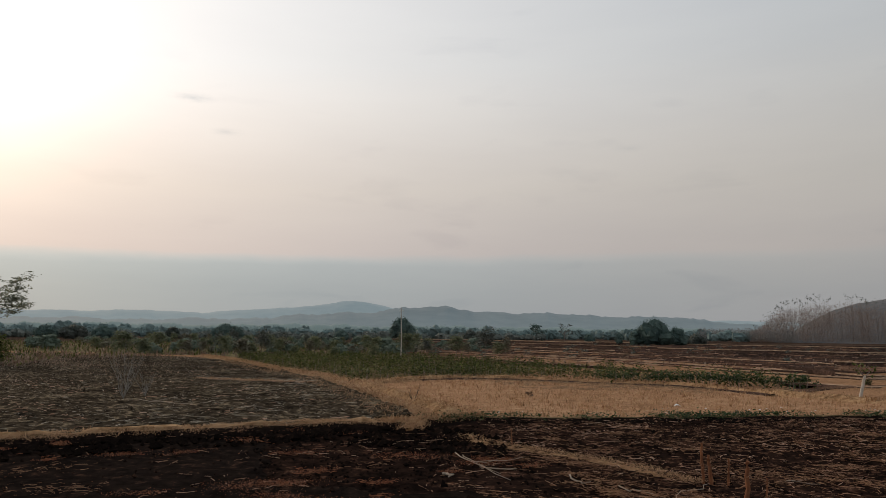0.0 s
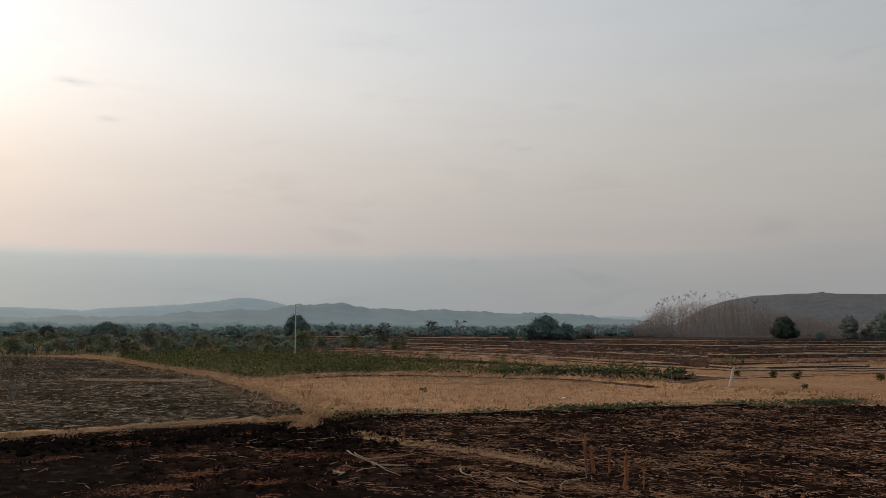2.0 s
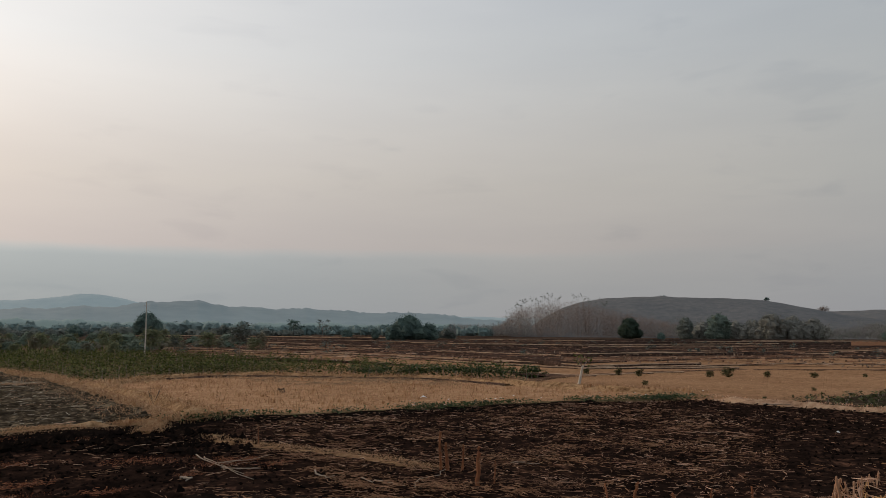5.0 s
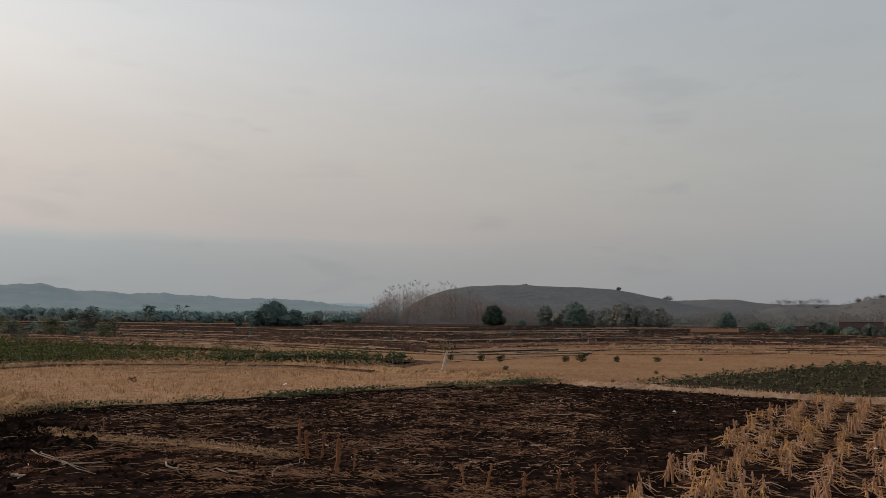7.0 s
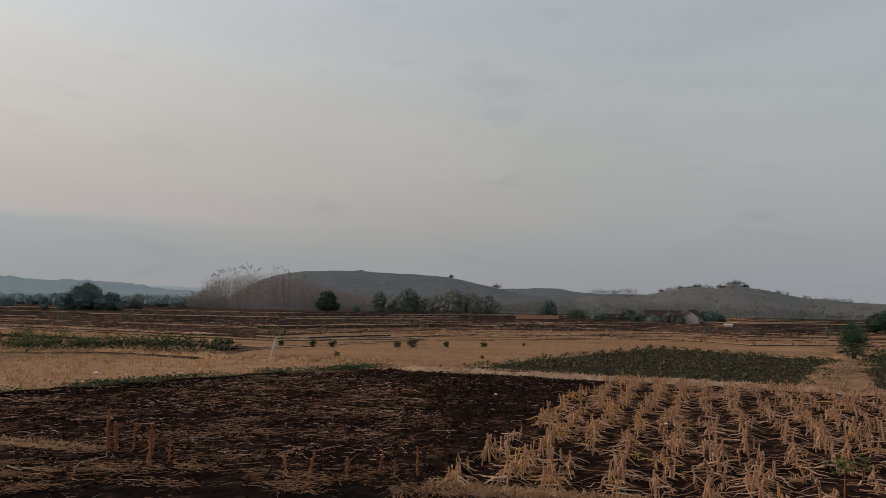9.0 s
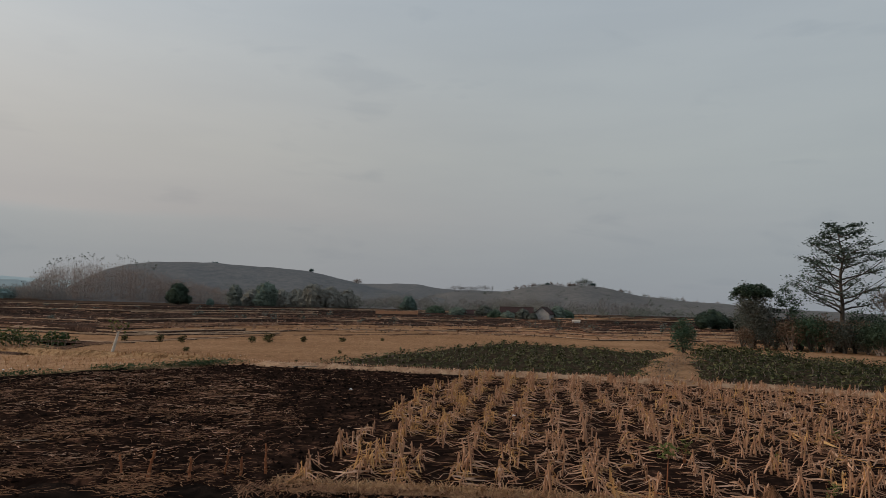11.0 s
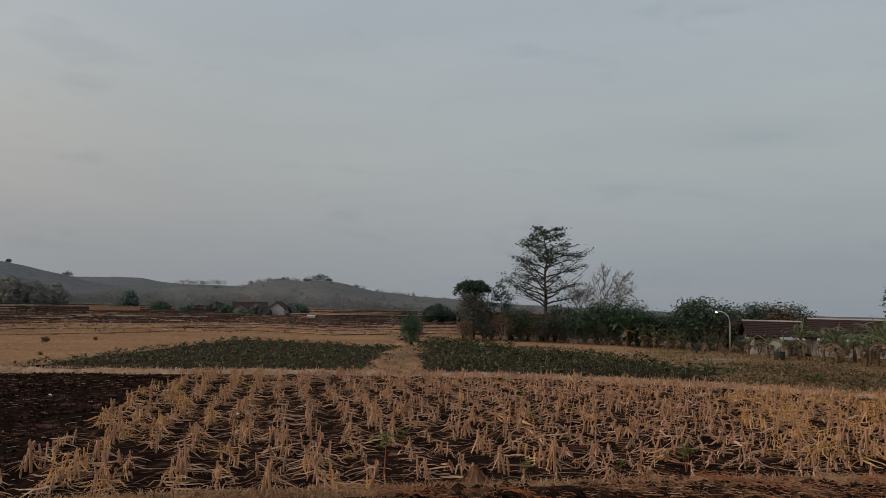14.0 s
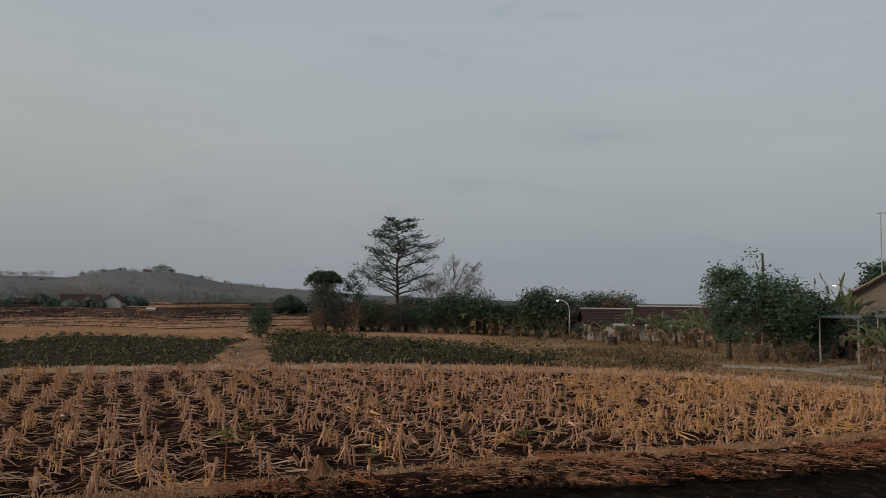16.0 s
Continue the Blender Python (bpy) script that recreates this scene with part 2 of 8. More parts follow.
M["grass_brown"] = leafy("brown_weed_leaves", (0.10, 0.058, 0.03), (0.20, 0.122, 0.064), (0.34, 0.22, 0.12), 0.8, 0.2)
M["grass_green"] = leafy("green_weed_leaves", (0.018, 0.034, 0.011), (0.034, 0.06, 0.02), (0.075, 0.105, 0.036))
M["crop"] = leafy("crop_leaves", (0.026, 0.036, 0.011), (0.06, 0.075, 0.023), (0.19, 0.19, 0.07), 0.8, 0.32, 0.05)
M["crop_low"] = leafy("low_crop_leaves", (0.022, 0.025, 0.011), (0.052, 0.056, 0.025), (0.225, 0.212, 0.098), 0.8, 0.3, 0.06)
M["leaf_dark"] = leafy("dark_tree_leaves", (0.032, 0.056, 0.04), (0.062, 0.096, 0.066), (0.11, 0.155, 0.10))
M["leaf_deep"] = leafy("deep_green_leaves", (0.022, 0.036, 0.027), (0.042, 0.062, 0.045), (0.07, 0.095, 0.066), 0.7, 0.2, 0.1)
# lighter than the dark leaves: haze is put into this colour
M["leaf_tall"] = leafy("hazy_tall_tree_leaves", (0.046, 0.07, 0.058), (0.082, 0.112, 0.09), (0.13, 0.165, 0.128), 0.6, 0.4, 0.1)
M["leaf_mid"] = leafy("green_tree_leaves", (0.036, 0.07, 0.046), (0.07, 0.12, 0.076), (0.125, 0.18, 0.11), 0.6, 0.35, 0.12)
M["leaf_light"] = leafy("fresh_seedling_leaves", (0.075, 0.095, 0.026), (0.13, 0.155, 0.043), (0.22, 0.235, 0.08), 0.6, 0.35, 0.1)
M["leaf_yard"] = leafy("fresh_green_tree_leaves", (0.055, 0.095, 0.062), (0.105, 0.165, 0.105), (0.185, 0.255, 0.16), 0.6, 0.4, 0.12)
M["leaf_grey"] = leafy("dusty_tree_leaves", (0.06, 0.07, 0.06), (0.095, 0.108, 0.092), (0.145, 0.15, 0.13))
M["leaf_pale"] = leafy("pale_dusty_leaves", (0.10, 0.11, 0.095), (0.15, 0.158, 0.137), (0.22, 0.22, 0.195), 0.7, 0.4)
M["leaf_brown"] = leafy("withered_leaves", (0.11, 0.07, 0.05), (0.19, 0.128, 0.09), (0.31, 0.22, 0.16))
M["banana_stem"] = barky("dry_banana_stem", (0.085, 0.058, 0.036), (0.21, 0.15, 0.092), 8)
M["red_litter"] = earth("red_brown_litter_soil", (0.009, 0.006, 0.005), (0.028, 0.0155, 0.0105), (0.2, 0.105, 0.06), 3.2, 0.8, (1, 1, 1), 0, 1.0, 0.1)
M["char"] = earth("charred_soil", (0.006, 0.0046, 0.004), (0.013, 0.009, 0.0072), (0.07, 0.04, 0.028), 4.0, 0.6, (1, 1, 1), 0, 1.0, 0.08, (0.40, 0.55, 0.76))
M["burnt_red"] = earth("burnt_red_soil", (0.0085, 0.0066, 0.0058), (0.019, 0.0135, 0.011), (0.13, 0.066, 0.044), 3.4, 0.45, (1, 1, 1), 0, 1.0, 0.09, (0.42, 0.56, 0.75))
M["weed_ground"] = earth("weedy_brown_ground", (0.07, 0.066, 0.036), (0.16, 0.135, 0.075), (0.31, 0.24, 0.14), 0.8, 0.07)
M["leaf_red"] = leafy("red_brown_litter", (0.085, 0.024, 0.010), (0.23, 0.07, 0.027), (0.40, 0.16, 0.07))
M["leaf_banana"] = leafy("banana_leaves", (0.08, 0.1, 0.05), (0.145, 0.165, 0.085), (0.27, 0.275, 0.155), 0.55, 0.42, 0.1)
# far foliage: distance haze is mixed into these paler, greyer leaf colours
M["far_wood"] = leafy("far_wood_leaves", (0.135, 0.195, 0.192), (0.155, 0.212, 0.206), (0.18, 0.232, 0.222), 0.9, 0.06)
M["far_wood_near"] = leafy("hazed_wood_leaves", (0.112, 0.128, 0.115), (0.135, 0.15, 0.132), (0.165, 0.175, 0.152), 0.9, 0.08)
M["thicket"] = leafy("hazed_thicket_leaves", (0.092, 0.125, 0.094), (0.125, 0.158, 0.118), (0.165, 0.192, 0.145), 0.85, 0.08)
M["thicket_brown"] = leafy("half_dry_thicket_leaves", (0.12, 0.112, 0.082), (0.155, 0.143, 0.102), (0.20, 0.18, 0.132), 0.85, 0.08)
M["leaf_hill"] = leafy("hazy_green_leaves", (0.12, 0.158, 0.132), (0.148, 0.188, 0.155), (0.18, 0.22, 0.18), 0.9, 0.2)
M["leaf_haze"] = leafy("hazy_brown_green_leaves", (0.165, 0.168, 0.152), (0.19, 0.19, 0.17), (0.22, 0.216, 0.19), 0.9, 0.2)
M["leaf_sapling"] = leafy("pale_sapling_leaves", (0.10, 0.12, 0.072), (0.15, 0.168, 0.10), (0.23, 0.235, 0.145), 0.8, 0.45)
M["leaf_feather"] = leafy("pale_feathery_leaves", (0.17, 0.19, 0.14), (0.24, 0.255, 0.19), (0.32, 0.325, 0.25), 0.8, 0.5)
# distance haze lightens this leaf colour too
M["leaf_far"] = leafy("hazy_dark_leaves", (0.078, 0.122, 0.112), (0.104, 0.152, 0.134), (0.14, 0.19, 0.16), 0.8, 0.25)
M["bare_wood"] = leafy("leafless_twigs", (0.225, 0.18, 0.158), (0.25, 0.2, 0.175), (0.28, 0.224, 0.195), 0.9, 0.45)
# twigs greyed towards the haze-coloured hill behind them
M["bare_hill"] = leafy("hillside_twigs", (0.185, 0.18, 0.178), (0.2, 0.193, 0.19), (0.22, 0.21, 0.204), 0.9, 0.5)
M["bark"] = barky("grey_bark", (0.032, 0.027, 0.024), (0.085, 0.072, 0.063))
M["bark_pale"] = barky("pale_bark", (0.16, 0.14, 0.12), (0.34, 0.31, 0.28))
M["field_grey"] = leafy("grey_straw_bits", (0.09, 0.075, 0.058), (0.235, 0.2, 0.152), (0.56, 0.48, 0.37), 0.8, 0.1)
M["twig"] = barky("bare_twigs", (0.16, 0.12, 0.10), (0.32, 0.26, 0.23))
M["stalk"] = barky("orange_dry_stalk", (0.15, 0.052, 0.025), (0.33, 0.135, 0.062), 14)
M["stub_stalk"] = barky("maize_stalk", (0.25, 0.118, 0.064), (0.52, 0.305, 0.188), 14)
M["stick"] = barky("bleached_stick", (0.25, 0.195, 0.15), (0.46, 0.375, 0.295), 12)
M["white_post"] = plain("weathered_white_post", (0.38, 0.33, 0.28), (0.62, 0.56, 0.49), 8, 0.8)
M["white_wall"] = plain("whitewashed_wall", (0.29, 0.28, 0.268), (0.46, 0.443, 0.425), 1.2, 0.85)
M["grey_plaster"] = plain("weathered_grey_plaster", (0.22, 0.218, 0.216), (0.36, 0.355, 0.352), 1.5, 0.9)
M["grey_wall"] = plain("woven_bamboo_wall", (0.13, 0.11, 0.095), (0.24, 0.205, 0.175), 5, 0.85, (1, 1, 8))
M["tile_roof"] = plain("red_brown_roof_tile", (0.026, 0.014, 0.0135), (0.056, 0.031, 0.029), 4, 0.95)
M["tin"] = plain("grey_tin_sheet", (0.07, 0.072, 0.075), (0.135, 0.136, 0.14), 3, 0.6, (1, 8, 1), 0.2)
M["pale_tin"] = plain("pale_zinc_sheet", (0.26, 0.27, 0.285), (0.4, 0.41, 0.425), 3, 0.6, (1, 8, 1), 0.1)
M["brick"] = plain("pale_orange_brick", (0.40, 0.19, 0.105), (0.52, 0.27, 0.155), 4, 0.9)
M["dark_gap"] = plain("dark_shutter", (0.02, 0.018, 0.016), (0.05, 0.042, 0.036), 4, 0.7)
M["timber"] = barky("weathered_timber", (0.16, 0.12, 0.09), (0.32, 0.26, 0.2), 9)
M["steel"] = plain("galvanised_steel", (0.32, 0.33, 0.34), (0.48, 0.49, 0.5), 7, 0.45, (1, 1, 1), 0.7)
M["plastic"] = plain("white_plastic", (0.62, 0.62, 0.62), (0.8, 0.8, 0.8), 12, 0.5)
# brown scrub greyed by distance haze, which is put into the colour
M["hill_scrub"] = earth("hazed_dry_scrub", (0.115, 0.121, 0.128), (0.147, 0.147, 0.15), (0.186, 0.179, 0.175), 0.12, 0.012, (1, 1, 1), 0, 0.5, 1.0)
M["hill_brown"] = earth("hazed_brown_scrub", (0.112, 0.112, 0.114), (0.145, 0.14, 0.138), (0.183, 0.172, 0.164), 0.14, 0.012, (1, 1, 1), 0, 0.5, 1.0)


def glowing(name, color, power):
    m, n, s = material(name, 0.4)
    s.inputs["Base Color"].default_value = (0.8, 0.8, 0.8, 1)
    s.inputs["Emission Color"].default_value = color
    s.inputs["Emission Strength"].default_value = power
    return m


M["lamp_light"] = glowing("lit_lamp", (1.0, 0.97, 0.92, 1), 9.0)


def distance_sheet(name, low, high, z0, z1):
    """A far ridge: haze put into a dim emission colour, paling towards its foot."""
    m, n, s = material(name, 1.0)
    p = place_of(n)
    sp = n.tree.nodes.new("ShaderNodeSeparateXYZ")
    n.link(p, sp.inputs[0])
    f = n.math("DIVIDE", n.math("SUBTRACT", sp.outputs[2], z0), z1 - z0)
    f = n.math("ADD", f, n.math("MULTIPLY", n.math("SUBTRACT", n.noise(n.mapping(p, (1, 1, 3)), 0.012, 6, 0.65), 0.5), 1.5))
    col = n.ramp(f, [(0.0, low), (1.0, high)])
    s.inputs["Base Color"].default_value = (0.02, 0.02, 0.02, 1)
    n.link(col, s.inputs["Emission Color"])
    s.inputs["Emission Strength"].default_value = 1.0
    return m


# emitted haze colours of the backdrop, no light source
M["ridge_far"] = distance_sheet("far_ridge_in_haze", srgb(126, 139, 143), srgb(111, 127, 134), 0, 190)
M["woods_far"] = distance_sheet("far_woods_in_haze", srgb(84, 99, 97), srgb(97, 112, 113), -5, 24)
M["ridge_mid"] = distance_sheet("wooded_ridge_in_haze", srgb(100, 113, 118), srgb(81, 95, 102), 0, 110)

# ---------------------------------------------------------------- mesh helpers
class Geo:
    """Collects points and faces for one mesh."""

    def __init__(self):
        self.v, self.f, self.n = [], [], 0

    def add(self, verts, faces):
        verts = np.asarray(verts, float).reshape(-1, 3)
        self.v.append(verts)
        self.f.extend([tuple(i + self.n for i in f) for f in faces])
        self.n += len(verts)

    def tube(self, path, radii, sides=6, cap=True):
        path = [Vector(p) for p in path]
        verts, faces = [], []
        for i, p in enumerate(path):
            d = (path[min(i + 1, len(path) - 1)] - path[max(i - 1, 0)])
            d = d.normalized() if d.length > 1e-9 else Vector((0, 0, 1))
            s = d.cross(Vector((0.31, 0.95, 0.02)) if abs(d.z) > 0.9 else Vector((0, 0, 1))).normalized()
            t = s.cross(d)
            for k in range(sides):
                a = 2 * math.pi * k / sides
                verts.append(p + (s * math.cos(a) + t * math.sin(a)) * radii[i])
        for i in range(len(path) - 1):
            for k in range(sides):
                j = (k + 1) % sides
                faces.append((i * sides + k, i * sides + j, (i + 1) * sides + j, (i + 1) * sides + k))
        if cap:
            faces.append(tuple(range(sides))[::-1])
            faces.append(tuple((len(path) - 1) * sides + k for k in range(sides)))
        self.add([tuple(v) for v in verts], faces)

    def box(self, lo, hi, turn=0.0, at=(0, 0, 0)):
        x0, y0, z0 = lo
        x1, y1, z1 = hi
        c, s = math.cos(turn), math.sin(turn)
        pts = [(x, y, z) for z in (z0, z1) for x, y in ((x0, y0), (x1, y0), (x1, y1), (x0, y1))]
        pts = [(at[0] + x * c - y * s, at[1] + x * s + y * c, at[2] + z) for x, y, z in pts]
        self.add(pts, [(3, 2, 1, 0), (4, 5, 6, 7), (0, 1, 5, 4), (1, 2, 6, 5), (2, 3, 7, 6), (3, 0, 4, 7)])

    def leaves(self, centres, size, rng, flat=0.0, long=1.7, droop=0.0):
        """Folded four-point leaves about the given centres."""
        c = np.asarray(centres, float).reshape(-1, 3)
        k = len(c)
        if not k:
            return
        size = np.broadcast_to(size, (k,)) * rng.uniform(0.6, 1.35, k)
        nrm = rng.normal(size=(k, 3))
        nrm[:, 2] = np.abs(nrm[:, 2]) + flat * 3
        nrm /= np.linalg.norm(nrm, axis=1)[:, None]
        a = np.cross(nrm, rng.normal(size=(k, 3)))
        a[:, 2] -= droop
        a /= np.linalg.norm(a, axis=1)[:, None] + 1e-9
        b = np.cross(nrm, a)
        s = size[:, None]
        p0, p2 = c - a * s * 0.5 * long, c + a * s * 0.5 * long
        p1, p3 = c + b * s * 0.42 + nrm * s * 0.12, c - b * s * 0.42 + nrm * s * 0.12
        pts = np.stack([p0, p1, p2, p3], 1).reshape(-1, 3)
        i = np.arange(k)[:, None] * 4 + self.n
        self.v.append(pts)
        self.f.extend(map(tuple, np.concatenate([i + [0, 1, 2], i + [0, 2, 3]], 0).tolist()))
        self.n += 4 * k

    def lump(self, centre, radii, rng, around=11, rings=7, rough=0.13):
        """A closed, knobbly ellipsoid: the solid heart of a leafy crown."""
        th = np.linspace(0, math.pi, rings + 1)
        ph = np.arange(around) * 2 * math.pi / around + rng.uniform(0, 6)
        T, P = np.meshgrid(th, ph, indexing="ij")
        w = rng.uniform(0, 6, 6)
        r = 1 + rough * (np.sin(3 * P + w[0] + 2 * T) * np.sin(T) + 0.8 * np.sin(5 * P + w[1] - 3 * T) * np.sin(T) + 0.7 * np.sin(4 * T + w[2])) + rng.normal(0, rough * 0.5, T.shape)
        r[0], r[-1] = r[0].mean(), r[-1].mean()
        pts = np.stack([np.sin(T) * np.cos(P) * r * radii[0], np.sin(T) * np.sin(P) * r * radii[1], np.cos(T) * r * radii[2]], -1).reshape(-1, 3) + np.asarray(centre, float)
        fs = []
        for i in range(rings):
            for k in range(around):
                j = (k + 1) % around
                fs.append((i * around + k, (i + 1) * around + k, (i + 1) * around + j, i * around + j))
        self.add(pts, fs)

    def blades(self, base, length, width, rng, lean=0.5, sag=0.3, along=None):
        """Narrow bent blades: three points up, tapering."""
        c = np.asarray(base, float).reshape(-1, 3)
        k = len(c)
        if not k:
            return
        az = rng.uniform(0, 2 * math.pi, k) if along is None else along + rng.normal(0, 0.35, k)
        ln = np.broadcast_to(length, (k,)) * rng.uniform(0.6, 1.3, k)
        wd = np.broadcast_to(width, (k,)) * rng.uniform(0.7, 1.3, k)
        le = np.abs(rng.normal(lean, 0.3, k))
        d = np.stack([np.cos(az), np.sin(az), 0 * az], 1)
        w = np.stack([-np.sin(az), np.cos(az), 0 * az], 1) * wd[:, None] * 0.5
        up = np.array([0, 0, 1.0])
        m = c + (d * np.sin(le)[:, None] + up * np.cos(le)[:, None]) * ln[:, None] * 0.55
        le2 = np.minimum(le + sag * rng.uniform(0.5, 2.2, k), 2.6)
        e = m + (d * np.sin(le2)[:, None] + up * np.cos(le2)[:, None]) * ln[:, None] * 0.5
        e[:, 2] = np.maximum(e[:, 2], c[:, 2] + 0.01)
        pts = np.stack([c - w, c + w, m - w * 0.9, m + w * 0.9, e], 1).reshape(-1, 3)
        i = np.arange(k)[:, None] * 5 + self.n
        self.v.append(pts)
        self.f.extend(map(tuple, np.concatenate([i + [0, 1, 3], i + [0, 3, 2], i + [2, 3, 4]], 0).tolist()))
        self.n += 5 * k

    def strips(self, mid, length, width, rng, along=None, spread=0.5, lift=0.03):
        """Straw lying on the ground: two-piece bent strips with a raised spine."""
        c = np.asarray(mid, float).reshape(-1, 3)
        k = len(c)
        if not k:
            return
        az = rng.uniform(0, 2 * math.pi, k) if along is None else along + rng.normal(0, spread, k)
        ln = np.broadcast_to(length, (k,)) * np.clip(rng.lognormal(-0.3, 0.55, k), 0.2, 2.6)
        wd = np.broadcast_to(width, (k,)) * rng.uniform(0.5, 1.4, k)
        bend = rng.normal(0, 0.07, k)
        rest = np.abs(rng.normal(0, lift * 0.7, k))
        pts = []
        for sign in (-1, 0, 1):
            aa = az + bend * (0 if sign == 0 else sign)
            d = np.stack([np.cos(aa), np.sin(aa), 0 * aa], 1)
            p = c + d * (sign * ln * 0.5)[:, None]
            p[:, 2] += rest + np.abs(rng.normal(0, lift * 0.3, k)) + (0.012 if sign else 0.016)
            wv = np.stack([-np.sin(az), np.cos(az), 0 * az], 1) * (wd * (0.5 if sign == 0 else 0.3))[:, None]
            top = p + np.array([0, 0, 1.0]) * (wd * 0.35)[:, None]
            pts += [p - wv, top, p + wv]
        pts = np.stack(pts, 1).reshape(-1, 3)
        i = np.arange(k)[:, None] * 9 + self.n
        q = [i + o for o in ([0, 1, 4], [0, 4, 3], [1, 2, 5], [1, 5, 4], [3, 4, 7], [3, 7, 6], [4, 5, 8], [4, 8, 7])]
        self.v.append(pts)
        self.f.extend(map(tuple, np.concatenate(q, 0).tolist()))
        self.n += 9 * k

    def mesh(self, name, mat, smooth=False):
        me = bpy.data.meshes.new(name)
        me.from_pydata(np.concatenate(self.v).tolist() if self.v else [], [], self.f)
        me.materials.append(mat)
        if smooth:
            me.polygons.foreach_set("use_smooth", [True] * len(me.polygons))
        me.update()
        return me


# The plan is drawn as if the land were level. Beyond the near fields it falls gently by a metre and a half,
# so that what the plan puts at some distance truly lies further off and lower, and is larger.
FALL_FROM, FALL_TO, FALL = 26.0, 48.0, 0.6


def stretch_at(r):
    f = np.clip((np.asarray(r, float) - FALL_FROM) / (FALL_TO - FALL_FROM), 0, 1)
    return 1 + FALL * f * f * (3 - 2 * f)


def settle(at):
    """A point of the level plan on the falling land, and its growth in size."""
    x, y, z = at
    k = float(stretch_at(math.hypot(x, y)))
    return Vector((x * k, y * k, EYE + (z - EYE) * k)), k


def settled(mesh):
    co = np.zeros(len(mesh.vertices) * 3)
    mesh.vertices.foreach_get("co", co)
    p = co.reshape(-1, 3)
    k = stretch_at(np.hypot(p[:, 0], p[:, 1]))
    p[:, 0] *= k
    p[:, 1] *= k
    p[:, 2] = EYE + (p[:, 2] - EYE) * k
    mesh.vertices.foreach_set("co", p.ravel())
    mesh.update()
    return mesh


def set_down(ob, at):
    """Puts a single mesh on the land at a place of the plan."""
    ob.location, k = settle(at)
    ob.scale = (k,) * 3
    return ob


GROWN = {}


def own_scale(ob):
    return ob.scale[0] / GROWN[ob.name]


def thing(name, label, category, at=(0, 0, 0), turn=0.0, group=""):
    ob = new(name)
    ob.empty_display_size = 0.2
    place, k = settle(at)
    ob.matrix_basis = Matrix.Translation(place) @ Matrix.Rotation(turn, 4, "Z")
    ob.scale = (k,) * 3
    GROWN[ob.name] = k
    return tagged(ob, label, category, group)


def part(name, mesh, parent, label=""):
    ob = new(name, mesh)
    ob.parent = parent
    if label:
        ob["label"] = label
    return ob


def structure(name, mesh, label, category):
    return tagged(new(name, settled(mesh)), label, category, kind="structure")


def stuff(name, mesh, label, category):
    return tagged(new(name, settled(mesh)), label, category, kind="stuff")


def polar(az, d, z=0.0):
    a = radians(az)
    return Vector((-math.sin(a) * d, math.cos(a) * d, z))


def inside(px, py, poly):
    """Which of the points lie in the polygon."""
    res = np.zeros(px.shape, bool)
    for (x0, y0), (x1, y1) in zip(poly, poly[1:] + poly[:1]):
        if y0 == y1:
            continue
        hit = ((py >= min(y0, y1)) & (py < max(y0, y1))) & (px < x0 + (py - y0) * (x1 - x0) / (y1 - y0))
        res ^= hit
    return res


def scatter(poly, count, rng):
    """Points spread over a polygon."""
    p = np.array(poly)
    lo, hi = p.min(0), p.max(0)
    out = np.zeros((0, 2))
    for _ in range(60):
        q = rng.uniform(lo, hi, (count * 2 + 20, 2))
        out = np.concatenate([out, q[inside(q[:, 0], q[:, 1], poly)]])
        if len(out) >= count:
            break
    return out[:count]


def wave(x, y, k, seed=0.0):
    """Cheap smooth unevenness."""
    return (np.sin(x * k + seed) * np.cos(y * k * 1.13 - seed * 2) + 0.6 * np.sin(x * k * 2.3 + y * k * 1.9 + seed * 3) + 0.4 * np.cos(x * k * 4.1 - y * k * 3.7 + seed)) / 2.0


def densify(path, step):
    out = []
    for a, b in zip(path, path[1:]):
        a, b = Vector(a), Vector(b)
        k = max(1, int((b - a).length / step))
        out += [a.lerp(b, i / k) for i in range(k)]
    return out + [Vector(path[-1])]


def smoothed(path, rounds=2):
    p = [Vector(q) for q in path]
    for _ in range(rounds):
        q = [p[0]]
        for a, b in zip(p, p[1:]):
            q += [a.lerp(b, 0.25), a.lerp(b, 0.75)]
        p = q + [p[-1]]
    return p

# ---------------------------------------------------------------- ground and fields
BUND_UPPER = [(-78, 88), (-50.8, 83.5), (-36.6, 81), (-25, 76.1), (-18.2, 64.9), (-11.8, 50.5), (-7.3, 42.5), (-4.4, 35.2), (-1.7, 26.9), (-0.4, 22.6)]
BUND_LOWER = [(-34, 3), (-22, 10.5), (-14, 15.2), (-10.1, 17.3), (-7.4, 18.6), (-5.6, 19.4), (-3.5, 20.7), (-1.4, 20.9), (-0.5, 21.4)]
BUND_GREEN = [(-0.5, 21.6), (1.3, 22.4), (3.5, 22.5), (8.0, 22.9), (10.1, 23.4), (14.0, 23.9), (19.0, 23.6)]
BUND_FAR = [(19.0, 23.6), (19.3, 21.9), (20.0, 20.9), (21.6, 17.4), (22.4, 15.3), (24.2, 12.1), (25.4, 9.1), (26.6, 5.1), (27.0, 2.0), (26.8, -2.8), (26.0, -7.0), (21.8, -11.5), (18.5, -14.5)]
BUND_FRONT = [(-3.0, 12.6), (0.5, 12.4), (3.6, 11.3), (5.8, 9.8), (7.1, 8.0), (8.0, 6.6), (8.8, 5.3), (9.4, 4.0), (10.0, 3.0), (10.8, 1.3), (12.1, -1.2), (13.4, -4.3), (15.2, -7.8), (17.4, -12.4)]
